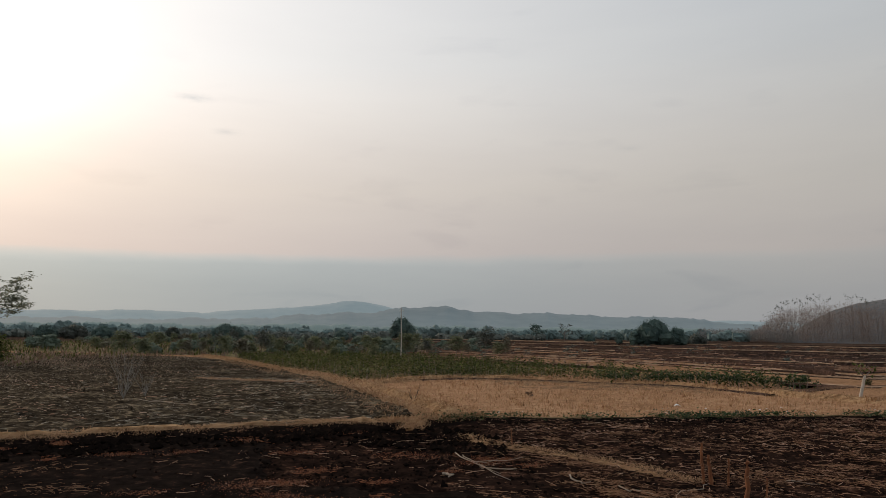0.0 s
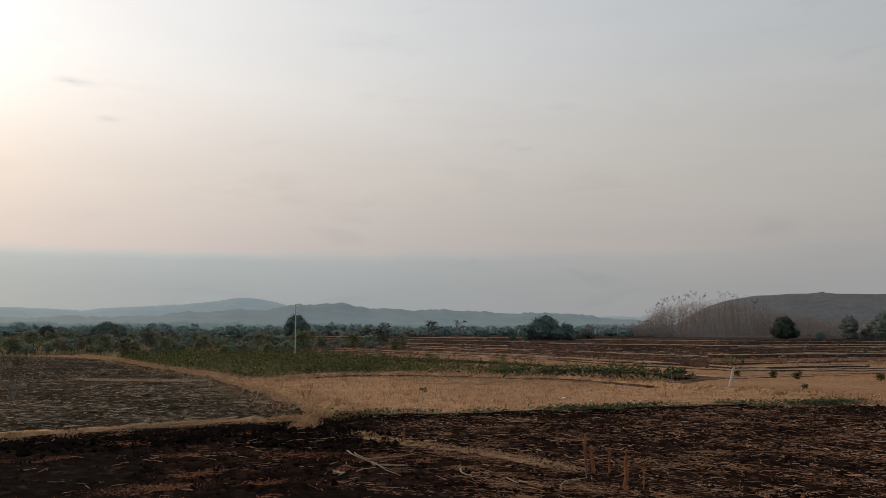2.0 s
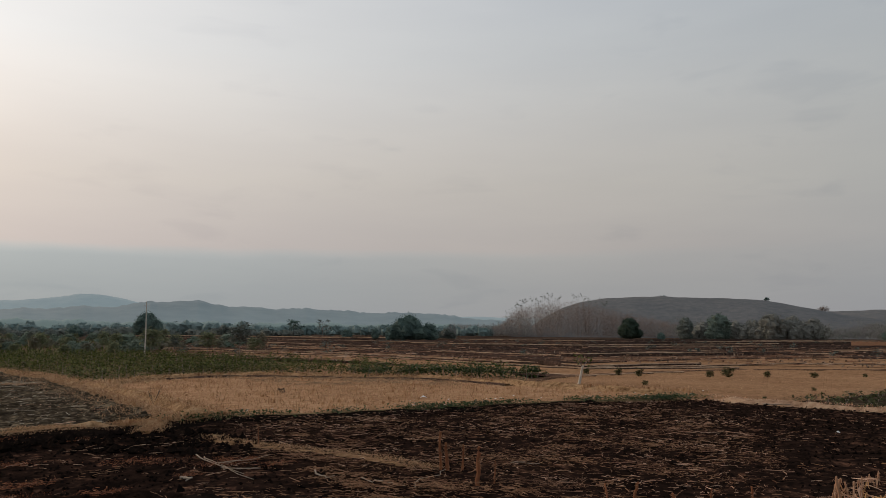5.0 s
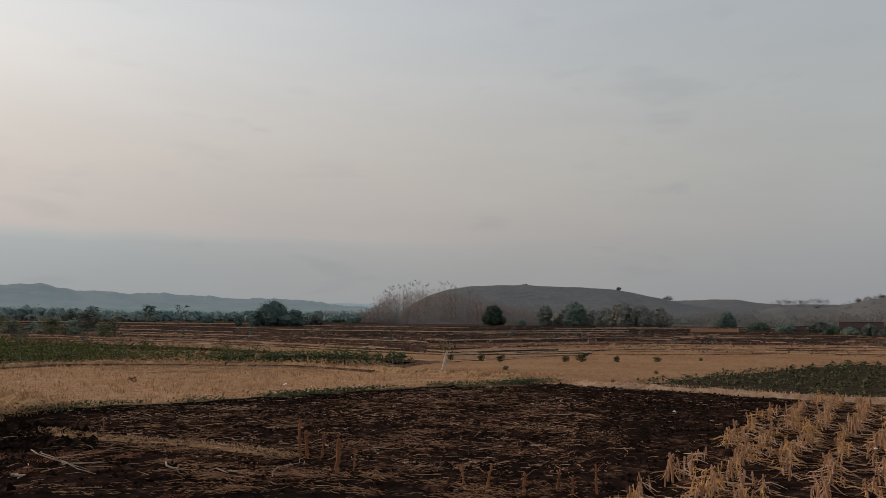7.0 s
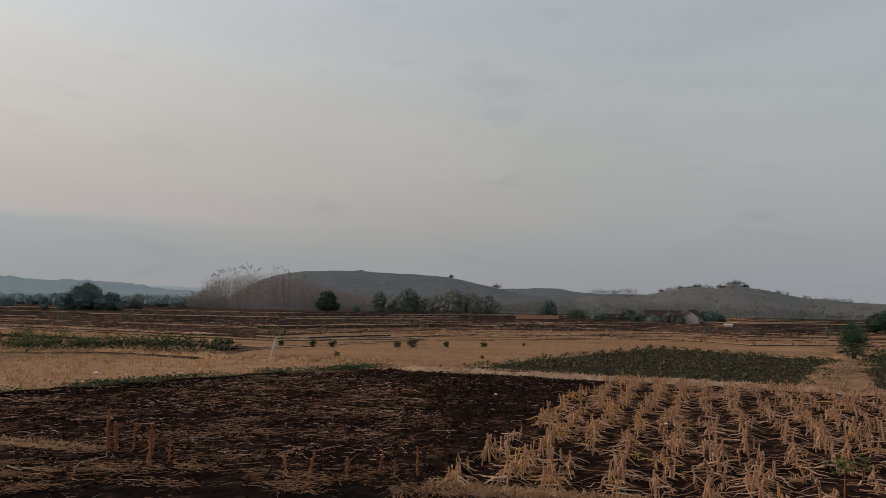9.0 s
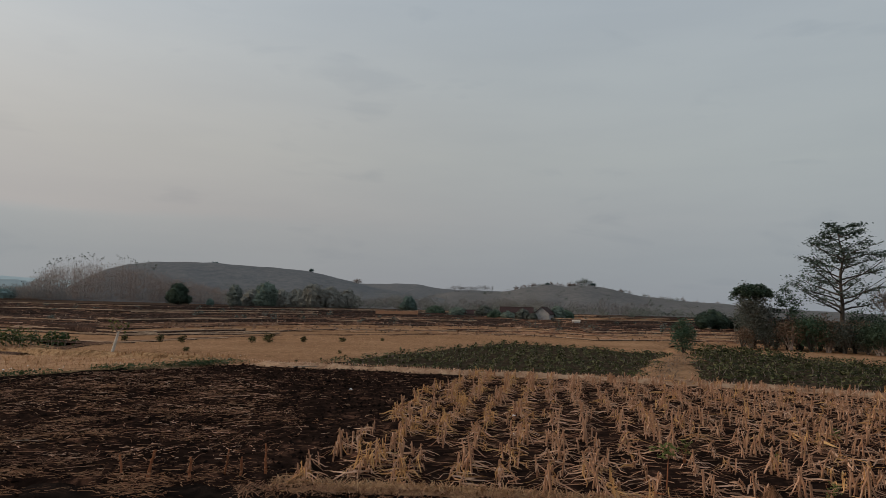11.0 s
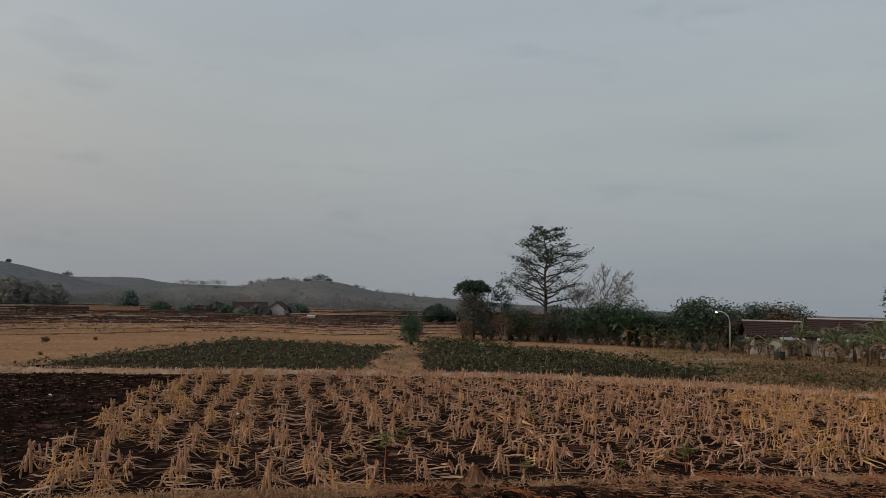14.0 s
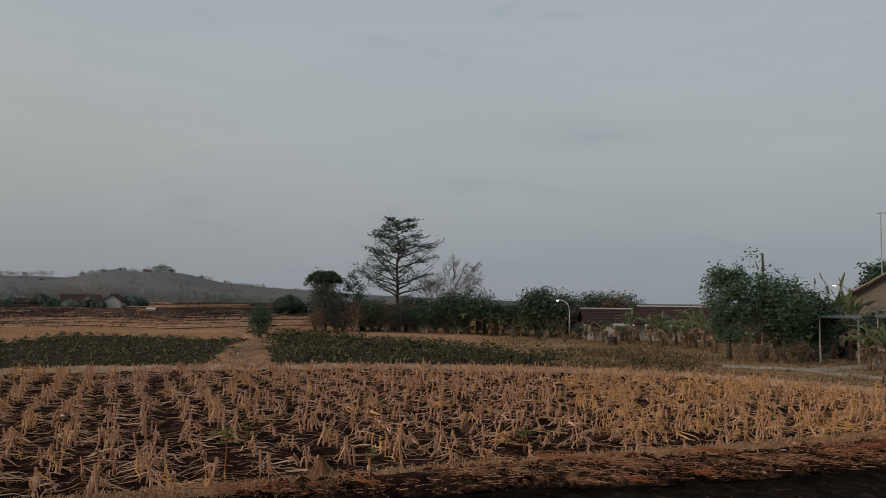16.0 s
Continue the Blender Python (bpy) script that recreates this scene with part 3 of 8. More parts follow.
EDGE_STUBBLE = [(7.4, 8.0), (9.7, 9.1), (12.3, 10.4), (16.1, 12.5), (22.4, 15.3)]

LEFT_FIELD = BUND_UPPER + BUND_LOWER[::-1] + [(-60, -6), (-90, 20)]
DARK_FIELD = BUND_GREEN + BUND_FAR[1:5] + EDGE_STUBBLE[::-1] + BUND_FRONT[:5][::-1] + [(-5, 19.5)]
STUBBLE_FIELD = EDGE_STUBBLE + BUND_FAR[5:] + BUND_FRONT[::-1][:10]
YELLOW_TOP = [(-4.4, 35.4), (-1.5, 40.2), (1.9, 41.9), (5.3, 40.6), (9.0, 38.6), (12.7, 36.4), (14.4, 31.5), (16.7, 28.8), (19.5, 24.2)]
YELLOW_FIELD = BUND_GREEN + YELLOW_TOP[::-1] + BUND_UPPER[7:]
YELLOW_FAR = [(19.0, 23.6), (16.7, 28.8), (15.0, 32.0), (18.6, 36.5), (24, 38.5), (36.4, 41.5), (44.6, 38.6), (62, 35), (60, 24), (44.9, 26.9), (25.6, 23.4), (20.2, 21.3)]
GREEN_STRIP = [(-18.2, 64.9), (-21.7, 78), (-4.9, 77), (5.8, 64), (13.5, 55), (17.4, 48), (18.6, 39), (17.2, 35.4), (13, 36.6), (6.9, 40.6), (2, 42.6), (-1.5, 40.8), (-4.4, 35.9), (-7.3, 42.5), (-11.8, 50.5)]
CROP_NEAR = [(20.4, 21.3), (25.6, 23.4), (44.9, 26.9), (42.9, 14.4), (27.2, 9.7), (25.0, 12.0), (23.2, 15.6)]
CROP_RIGHT = [(27.4, 8.2), (38.1, 11.8), (53.0, 15.6), (48.8, 9.0), (39.3, 0.0), (33.5, -3.6), (28.4, -2.6), (27.8, 3.5)]
VERGE = [(27.2, -1.0), (31.4, -2.6), (41.6, 0.1), (62, 4), (75, -20), (60, -50), (24, -40), (16, -16), (21.8, -11.7), (26.0, -7.2)]
FRONT_STRIP = [(x * 1.035, y * 1.035) for x, y in BUND_FRONT] + [(14, -16), (6, -16), (-16, -8), (-30, 4), (-22, 10.5), (-14, 15.2), (-10.1, 17.3), (-5.6, 19.4), (-3, 20)]


def sheet(name, poly, z, step, amp, k, mat, label, category):
    p = np.array(poly, float)
    lo, hi = p.min(0), p.max(0)
    nx, ny = [int((hi[i] - lo[i]) / step) + 2 for i in (0, 1)]
    xs, ys = lo[0] + np.arange(nx) * step, lo[1] + np.arange(ny) * step
    X, Y = np.meshgrid(xs, ys, indexing="ij")
    rng = np.random.default_rng(len(name) * 7 + 3)
    X2, Y2 = X + rng.uniform(-0.3, 0.3, X.shape) * step, Y + rng.uniform(-0.3, 0.3, X.shape) * step
    Z = z + amp * (wave(X2, Y2, k, z * 10) * 0.6 + rng.normal(0, 0.35, X.shape))
    keep = inside(X[:-1, :-1] + step / 2, Y[:-1, :-1] + step / 2, [tuple(q) for q in poly])
    idx = np.arange(nx * ny).reshape(nx, ny)
    quads = np.stack([idx[:-1, :-1], idx[1:, :-1], idx[1:, 1:], idx[:-1, 1:]], -1)[keep]
    # the rim dips under its neighbours
    count = np.bincount(quads.ravel(), minlength=nx * ny).reshape(nx, ny)
    Z = np.where(count < 4, Z - 0.14, Z)
    used, inv = np.unique(quads, return_inverse=True)
    pts = np.stack([X2.ravel(), Y2.ravel(), Z.ravel()], 1)[used]
    g = Geo()
    g.add(pts, inv.reshape(quads.shape).tolist())
    return structure(name, g.mesh(name, mat, True), label, category)


# one ground sheet out to the horizon, rings growing with distance
def ground():
    rings = [0.0] + [1.5 * 1.12 ** i for i in range(68)]
    g, spokes = Geo(), 160
    pts, faces = [(0, 0, -0.28)], []
    for r in rings[1:]:
        for k in range(spokes):
            a = 2 * math.pi * k / spokes
            x, y = r * math.cos(a), r * math.sin(a)
            pts.append((x, y, -0.28 + 0.03 * float(wave(np.float64(x), np.float64(y), 0.11))))
    for k in range(spokes):
        faces.append((0, 1 + k, 1 + (k + 1) % spokes))
    for i in range(len(rings) - 2):
        for k in range(spokes):
            a, b = 1 + i * spokes + k, 1 + i * spokes + (k + 1) % spokes
            faces.append((a, a + spokes, b + spokes, b))
    g.add(pts, faces)
    structure("ground", g.mesh("ground", M["valley"], True), "dry brown valley ground reaching to the hills", "ground")


ground()
sheet("field_left", LEFT_FIELD, -0.02, 0.45, 0.09, 1.4, M["burnt_far"], "burnt black ploughed field with pale straw bits", "field")
sheet("field_front", FRONT_STRIP, -0.03, 0.35, 0.05, 1.7, M["burnt_red"], "burnt black roadside strip with reddish litter", "field")
sheet("field_dark", DARK_FIELD, -0.01, 0.28, 0.05, 2.0, M["burnt"], "burnt black field strewn with straw", "field")
sheet("field_stubble", STUBBLE_FIELD, 0.0, 0.3, 0.04, 2.0, M["burnt"], "dark soil of the maize stubble field", "field")
sheet("field_yellow", YELLOW_FIELD, 0.04, 0.5, 0.025, 0.9, M["dry_grass"], "dry golden grass field", "field")
sheet("field_yellow_far", YELLOW_FAR, 0.03, 0.7, 0.025, 0.7, M["pale_field"], "dry reddish tan field of cut grass", "field")
sheet("field_green", GREEN_STRIP, 0.02, 0.8, 0.03, 0.8, M["verge"], "soil of the long green crop field", "field")
sheet("field_green_bare", [(2.5, 42.6), (6.9, 40.7), (13, 36.7), (17.2, 35.5), (18.5, 39), (17.3, 48), (13.4, 54.8), (8.5, 60.5), (6, 53), (4, 47)], 0.05, 0.7, 0.03, 0.8, M["pale_field"], "bare tan soil at the thin end of the crop field", "field")
sheet("field_crop", CROP_NEAR, 0.02, 0.6, 0.03, 0.8, M["crop_soil"], "soil of the low green crop field", "field")
sheet("field_crop_right", CROP_RIGHT, 0.02, 0.6, 0.03, 0.8, M["crop_soil"], "soil of the crop field beside the village", "field")
TAN_PLOT = [(53.2, 15.9), (56, 18.2), (66, 20), (66, 2), (46, -1.5), (39.4, -0.2), (49, 9.0)]
sheet("field_tan", TAN_PLOT, 0.03, 0.7, 0.03, 0.8, M["pale_field"], "bare tan plot before the hedge", "field")
sheet("field_tan_far", [(43.2, 14.9), (45.2, 26.5), (62, 36), (74, 32), (66, 20.2), (54, 18.4)], 0.025, 0.8, 0.03, 0.8, M["pale_field"], "bare tan plot beyond the footpath", "field")
WEEDS = [tuple(polar(a, d)[:2]) for a, d in ((40, 96), (34, 96), (26, 90), (20, 84), (16, 78), (3.5, 77), (1.5, 90), (1.5, 190), (20, 210), (40, 210))]
sheet("field_weeds", WEEDS, 0.0, 2.0, 0.08, 0.3, M["weed_ground"], "rough weedy ground behind the crop", "ground")
sheet("field_edge_dry", [(-80, 87.5), (-50.8, 83), (-36.6, 80.5), (-24.5, 75.6), (-23.6, 79.5), (-36, 86.5), (-52, 91), (-82, 98)], 0.06, 0.7, 0.08, 0.7, M["pale_field"], "strip of dry grass along the far edge of the burnt field", "ground")
sheet("path_edge", [(24.6, 10.0), (26.2, 7.6), (28.5, 8.2), (38, 11.6), (43, 9.5), (47, 15.5), (36, 13.4), (27, 10.8)], -0.02, 0.5, 0.03, 0.8, M["pale_field"], "trodden tan soil beside the footpath", "ground")
sheet("verge", VERGE, 0.0, 0.7, 0.05, 0.6, M["verge_tan"], "dry weedy verge before the village", "ground")


def bund(name, path, width, height, mat, label, wob=0.3, step=0.35):
    """A low earth bank with rounded, uneven top."""
    pts = densify(smoothed(path), step)
    rng = np.random.default_rng(int(abs(path[0][0]) * 100) + len(path))
    g, verts, faces = Geo(), [], []
    prof = [(-1.0, -0.12), (-0.62, 0.45), (-0.25, 0.95), (0.2, 1.0), (0.6, 0.5), (1.0, -0.12)]
    for i, p in enumerate(pts):
        d = (pts[min(i + 1, len(pts) - 1)] - pts[max(0, i - 1)]).normalized()
        s = Vector((-d.y, d.x))
        w = width * 0.5 * (1 + wob * float(wave(np.float64(p.x), np.float64(p.y), 0.9)))
        h = height * (1 + wob * float(wave(np.float64(p.x), np.float64(p.y), 1.7, 2.0)))
        e = min(1.0, i / 4, (len(pts) - 1 - i) / 4)
        for u, v in prof:
            q = p + s * (u * w * (0.35 + 0.65 * e) + rng.normal(0, 0.05 * width))
            verts.append((q.x, q.y, (v * h + rng.normal(0, 0.09 * height)) * e - 0.12 * (1 - e)))
    m = len(prof)
    for i in range(len(pts) - 1):
        for k in range(m - 1):
            a = i * m + k
            faces.append((a, a + m, a + m + 1, a + 1))
    g.add(verts, faces)
    return structure(name, g.mesh(name, mat, True), label, "field bund")


def slope(name, path, top, foot, mat, label, start=0.0):
    """The sloping side of a bank, turned to the road."""
    pts = densify(smoothed(path), 0.4)
    rng = np.random.default_rng(len(name))
    g, verts, faces = Geo(), [], []
    for i, p in enumerate(pts):
        d = (pts[min(i + 1, len(pts) - 1)] - pts[max(0, i - 1)]).normalized()
        s = Vector((-d.y, d.x))
        if s.dot(p) > 0:
            s = -s
        w = foot * (1 + 0.5 * float(wave(np.float64(p.x), np.float64(p.y), 1.1)) + rng.normal(0, 0.08))
        for u, z in ((start, -0.02), (start + 0.06, top), (start + 0.2, top * 0.8), (0.62, top * 0.5), (1.0, 0.02), (1.15, -0.16)):
            q = p + s * (u * w)
            verts.append((q.x, q.y, z + rng.normal(0, 0.028)))
    for i in range(len(pts) - 1):
        for k in range(5):
            a = i * 6 + k
            faces.append((a, a + 6, a + 7, a + 1))
    g.add(verts, faces)
    return structure(name, g.mesh(name, mat, True), label, "field bund")


slope("slope_lower", BUND_LOWER, 0.11, 1.15, M["char"], "charred black side of the bank between the burnt plots", 0.09)
slope("slope_green", BUND_GREEN[:6], 0.07, 0.8, M["char"], "charred black side of the weedy bank", 0.2)
slope("slope_upper", BUND_UPPER[4:], 0.14, 1.3, M["burnt_far"], "dark crumbling side of the grassy bank", 0.3)
bund("bund_junction", [(-1.6, 20.7), (-0.9, 20.95), (-0.3, 21.7), (0.5, 22.2), (1.2, 22.4)], 0.6, 0.15, M["bund"], "tufted end where the banks meet", 0.6)
BANK_CREST = BUND_UPPER[3:6] + [(-7.0, 42.5), (-3.9, 35.4), (-1.0, 27.4), (0.1, 24.0), (0.7, 22.9)]
bund("bund_upper", BANK_CREST, 1.15, 0.24, M["bund"], "dry grassy bank along the burnt field")
bund("bund_spur", [(-0.5, 21.6), (-0.7, 20.6), (-0.85, 19.4)], 0.4, 0.11, M["bund"], "grassy spur running down from the meeting banks", 0.6)
bund("bund_lower", BUND_LOWER, 0.5, 0.15, M["bund"], "dry grassy bank between burnt plots", 0.9)
bund("bund_green", BUND_GREEN, 0.5, 0.07, M["verge"], "weedy bank between burnt and golden field")
bund("bund_far", BUND_FAR, 0.5, 0.15, M["pale_bund"], "straw-covered bank behind the maize stubble")
bund("bund_front", BUND_FRONT[4:], 0.3, 0.055, M["bund"], "dry grass edge in front of the stubble", 0.6)
bund("bund_inner", [(-13.5, 40.2), (-12.3, 39.7), (-9.3, 38.7), (-6.4, 37.7), (-5.2, 37.2)], 0.13, 0.05, M["pale_bund"], "low dry ridge across the burnt field")
bund("bund_yellow", YELLOW_TOP, 0.8, 0.22, M["bund"], "dry bank behind the golden field")
bund("bund_thin", [(0.6, 18.6), (1.0, 17.5), (2.4, 16.0), (3.5, 14.8), (4.4, 13.0)], 0.24, 0.03, M["bund"], "thin straw ridge across the burnt field")
bund("bund_litter", [(9.7, 2.4), (10.25, 1.2), (10.95, -0.3), (11.35, -1.95), (11.95, -3.8), (12.75, -5.4), (13.6, -6.9), (15.6, -10.5)], 1.2, 0.12, M["red_litter"], "rough bank of soil and rotting straw")
bund("bund_path", [(25.6, 9.2), (30, 10.8), (35.1, 12.2), (42.9, 13.9), (52, 17)], 1.7, 0.12, M["pale_field"], "dry footpath between two crop fields")


# terraced plots stepping away behind the fields: risers coloured dark for shade, with pale grassy edges
def inner_edge(az):
    knots = [(4, 84), (0, 82), (-6, 70), (-14, 58), (-22, 48), (-30, 43), (-45, 56), (-60, 67), (-66, 60), (-72, 66), (-80, 76)]
    xs, ys = [k[0] for k in knots][::-1], [k[1] for k in knots][::-1]
    return float(np.interp(az, xs, ys))


def terraces():
    rng = np.random.default_rng(11)
    geos = [Geo() for _ in range(3)]
    risers, caps, step = Geo(), Geo(), 0.2
    scale = 1.0
    k = 0
    while scale < 4.6:
        grow = rng.choice([rng.uniform(1.045, 1.08), rng.uniform(1.09, 1.22)])
        az = 4.0
        while az > -80:
            span = rng.uniform(7, 32)
            end = max(az - span, -80.0)
            kind = int(rng.choice([0, 1, 2], p=[0.2, 0.02, 0.78] if k < 4 else [0.2, 0.66, 0.14]))
            shift, tilt = rng.normal(0, 0.015), rng.normal(0, rng.choice([0.002, 0.0065]))
            n = max(2, int((az - end) / step))
            azs = np.linspace(az, end, n)
            z0 = 0.01 + 0.02 * k + rng.uniform(0, 0.015)
            ph = rng.uniform(0, 6)
            r0 = np.array([inner_edge(a) * scale * (1 + (shift + tilt * (a - az) + (0.024 if k < 4 else 0.016) * math.sin(a * 0.21 + ph) + 0.005 * math.sin(a * 0.8 + 2 * ph) + 0.003 * math.sin(a * 2.3 + ph) + rng.normal(0, 0.0012)) * (k > 0)) for a in azs])
            r1 = np.array([inner_edge(a) * scale * grow * 1.05 for a in azs])
            pts = [tuple(polar(float(a), float(r), z0)) for a, ra, rb in zip(azs, r0, r1) for r in (ra, rb)]
            geos[kind].add(pts, [(2 * m, 2 * m + 2, 2 * m + 3, 2 * m + 1) for m in range(n - 1)])
            if rng.uniform() < 0.85:
                h = rng.uniform(0.06, 0.26) * (0.8 + 0.07 * k) * (0.45 if k < 4 else 1.0)
                base = [tuple(polar(float(a), float(r) - dr, z0 + dz)) for a, r in zip(azs, r0) for dr, dz in ((0.25, -0.1), (0.05, h * rng.uniform(0.8, 1.1)), (-0.5, h), (-1.1, -0.02))]
                risers.add(base, [(4 * m + c, 4 * m + 4 + c, 4 * m + 5 + c, 4 * m + 1 + c) for m in range(n - 1) for c in range(3)])
                if rng.uniform() < (0.75 if k < 4 else 0.42):
                    t = rng.uniform(0.03, 0.07) * (0.9 + 0.06 * k)
                    rim = [tuple(polar(float(a), float(r) + dr, z0 + h + dz * rng.uniform(0.5, 1.3))) for a, r in zip(azs, r0) for dr, dz in ((-0.1, -0.01), (0.0, t), (0.35, t), (0.6, -0.02))]
                    caps.add(rim, [(4 * m + c, 4 * m + 4 + c, 4 * m + 5 + c, 4 * m + 1 + c) for m in range(n - 1) for c in range(3)])
            az = end
        scale *= grow
        k += 1
    for g, m, nm, lb in zip(geos, (M["red_soil"], M["dark_soil"], M["pale_field"]), ("terrace_red", "terrace_dark", "terrace_pale"), ("terraced red-brown plots", "terraced dark tilled plots", "terraced pale stubble plots")):
        structure(nm, g.mesh(nm, m), lb, "terraced field")
    # the risers' shade is painted on with the dark soil
    structure("terrace_riser", risers.mesh("terrace_riser", M["dark_soil"], True), "earth risers of the terraces, coloured dark as in shade", "field bund")
    structure("terrace_bank", caps.mesh("terrace_bank", M["terrace_edge"], True), "pale dry grass edges of the terraces", "field bund")


terraces()


def riser(name, path, low, high, mat, label):
    """A bare earth step along a path."""
    pts = densify(smoothed(path), 0.5)
    rng = np.random.default_rng(len(path))
    g, verts, faces = Geo(), [], []
    for i, p in enumerate(pts):
        d = (pts[min(i + 1, len(pts) - 1)] - pts[max(0, i - 1)]).normalized()
        s = Vector((-d.y, d.x))
        if s.dot(p) > 0:
            s = -s
        h = high * (1 + 0.35 * float(wave(np.float64(p.x), np.float64(p.y), 0.8)))
        for u, z in ((0.75, low), (0.6 + rng.normal(0, 0.04), h), (0.2, h), (0.0, low)):
            q = p + s * u
            verts.append((q.x, q.y, z))
    for i in range(len(pts) - 1):
        for k in range(3):
            a = i * 4 + k
            faces.append((a, a + 4, a + 5, a + 1))
    g.add(verts, faces)
    return structure(name, g.mesh(name, mat, True), label, "field bund")


# dark soil colour stands in for the shadow line under the pale bank
riser("riser_yellow", YELLOW_TOP[1:-2], 0.0, 0.11, M["dark_soil"], "earth step behind the golden field, coloured dark as in shade")
riser("riser_far", [(15.5, 33.5), (18.6, 37.2), (24, 39.4), (36.4, 42), (44.6, 39), (62, 35.5)], 0.0, 0.06, M["red_soil"], "low earth step behind the far dry field")


# pale track leading into the village
def ribbon(name, path, width, z, mat, label):
    pts = densify(smoothed(path), 0.6)
    g, verts, faces = Geo(), [], []
    for i, p in enumerate(pts):
        d = (pts[min(i + 1, len(pts) - 1)] - pts[max(0, i - 1)]).normalized()
        s = Vector((-d.y, d.x)) * width * 0.5 * (1 + 0.15 * float(wave(np.float64(p.x), np.float64(p.y), 1.2)))
        for u, dz in ((-1, -0.06), (-0.8, 0.0), (0, 0.025), (0.8, 0.0), (1, -0.06)):
            q = p + s * u
            verts.append((q.x, q.y, z + dz))
    for i in range(len(pts) - 1):
        for k in range(4):
            a = i * 5 + k
            faces.append((a, a + 5, a + 6, a + 1))
    g.add(verts, faces)
    return structure(name, g.mesh(name, mat, True), label, "road")


ribbon("road", [(30.7, -9.6), (30.3, -10.8), (29.5, -12.4), (27.9, -13.25), (26.4, -13.9), (23.5, -15.4), (18, -19)], 0.85, 0.045, M["track"], "pale gravel track past the stubble field")
ribbon("road_branch", [(29.4, -12.0), (30.4, -14.2), (33, -17.5), (37, -22)], 1.1, 0.04, M["track"], "pale gravel side track into the yard")

ribbon("path_slab", [(41.8, -2.9), (42.3, -3.8), (42.5, -4.9)], 0.6, 0.05, M["track"], "short pale stretch of trodden path before the houses")

# ---------------------------------------------------------------- hills and distance
def ridge(name, profile, d0, depth, mat, label, seed, rough, step=0.25, base=-2.0, rows=7, lie=True):
    """A hill whose skyline is given as azimuth and elevation, with a body that falls away before and behind it."""
    azs = np.arange(profile[0][0], profile[-1][0] - 1e-6, -step)
    els = np.interp(-azs, [-p[0] for p in profile], [p[1] for p in profile])
    rng = np.random.default_rng(seed)
    g, verts, faces = Geo(), [], []
    fr = np.concatenate([np.linspace(0, 1, rows), [1.25, 1.6]])
    for i, (a, e) in enumerate(zip(azs, els)):
        top = EYE + d0 * math.tan(radians(e)) + rough * (0.5 * math.sin(i * 0.17 + seed) + 0.4 * math.sin(i * 0.41 + 2 * seed) + 0.2 * math.sin(i * 0.97) + rng.normal(0, 0.22))
        top = max(top, 0.0)
        for f in fr:
            r = d0 - depth * (1 - f)
            lift = (math.sin(min(f, 1.0) * math.pi / 2) ** 1.15) if f <= 1 else max(0.0, 1 - (f - 1) * 1.6)
            h = base + (top - base) * lift
            if 0 < f < 1:
                h += (top - base) * 0.018 * math.sin(i * 0.37 + f * 9 + seed)
            verts.append(tuple(polar(float(a), r, h)))
    m = len(fr)
    for i in range(len(azs) - 1):
        for k in range(m - 1):
            b = i * m + k
            faces.append((b, b + m, b + m + 1, b + 1))
    g.add(verts, faces)
    mesh = g.mesh(name, mat, True)
    return structure(name, mesh, label, "hill") if lie else tagged(new(name, mesh), label, "hill", kind="structure")


FAR_LINE = [(60, 1.2), (45, 1.5), (31.6, 1.55), (26, 1.5), (22.4, 1.68), (18.4, 1.52), (15.5, 1.75), (13, 1.95), (11, 2.15), (9.3, 2.3), (8.0, 2.55), (7.1, 2.62), (6.2, 2.5), (5.0, 2.32), (3.7, 2.0), (0, 1.8), (-8, 1.5), (-16, 1.3), (-21.3, 1.2), (-24, 1.2), (-30, 1.0)]
MID_LINE = [(60, 0.9), (40, 1.0), (31.6, 0.95), (22, 1.0), (16, 1.1), (12, 1.4), (8, 1.6), (4.5, 1.9), (3.3, 2.14), (1.8, 2.18), (0.1, 2.15), (-1.5, 2.05), (-3.0, 1.9), (-7.5, 1.72), (-11.9, 1.62), (-15.5, 1.52), (-18.1, 1.42), (-21.3, 1.15), (-26, 0.8)]
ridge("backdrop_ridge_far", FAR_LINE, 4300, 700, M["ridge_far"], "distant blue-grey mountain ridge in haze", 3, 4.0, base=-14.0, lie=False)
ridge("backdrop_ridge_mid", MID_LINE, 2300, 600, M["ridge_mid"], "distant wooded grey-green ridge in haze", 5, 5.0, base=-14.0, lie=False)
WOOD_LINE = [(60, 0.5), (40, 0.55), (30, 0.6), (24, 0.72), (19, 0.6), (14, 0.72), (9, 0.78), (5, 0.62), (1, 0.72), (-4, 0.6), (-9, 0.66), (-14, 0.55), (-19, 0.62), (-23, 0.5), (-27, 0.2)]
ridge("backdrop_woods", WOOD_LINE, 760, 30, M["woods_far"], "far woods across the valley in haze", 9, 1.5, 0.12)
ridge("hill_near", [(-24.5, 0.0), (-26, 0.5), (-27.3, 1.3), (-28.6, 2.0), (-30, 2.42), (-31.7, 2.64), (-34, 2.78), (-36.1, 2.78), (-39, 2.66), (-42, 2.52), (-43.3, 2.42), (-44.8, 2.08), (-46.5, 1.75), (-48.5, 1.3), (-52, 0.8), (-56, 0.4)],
      620, 150, M["hill_scrub"], "broad low hill of dry brown scrub in haze", 2, 0.12)
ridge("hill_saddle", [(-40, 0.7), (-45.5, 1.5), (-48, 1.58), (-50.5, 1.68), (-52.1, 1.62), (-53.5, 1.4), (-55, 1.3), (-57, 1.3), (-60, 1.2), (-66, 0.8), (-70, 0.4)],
      900, 250, M["hill_scrub"], "further dry hill in haze behind the saddle", 8, 0.4)
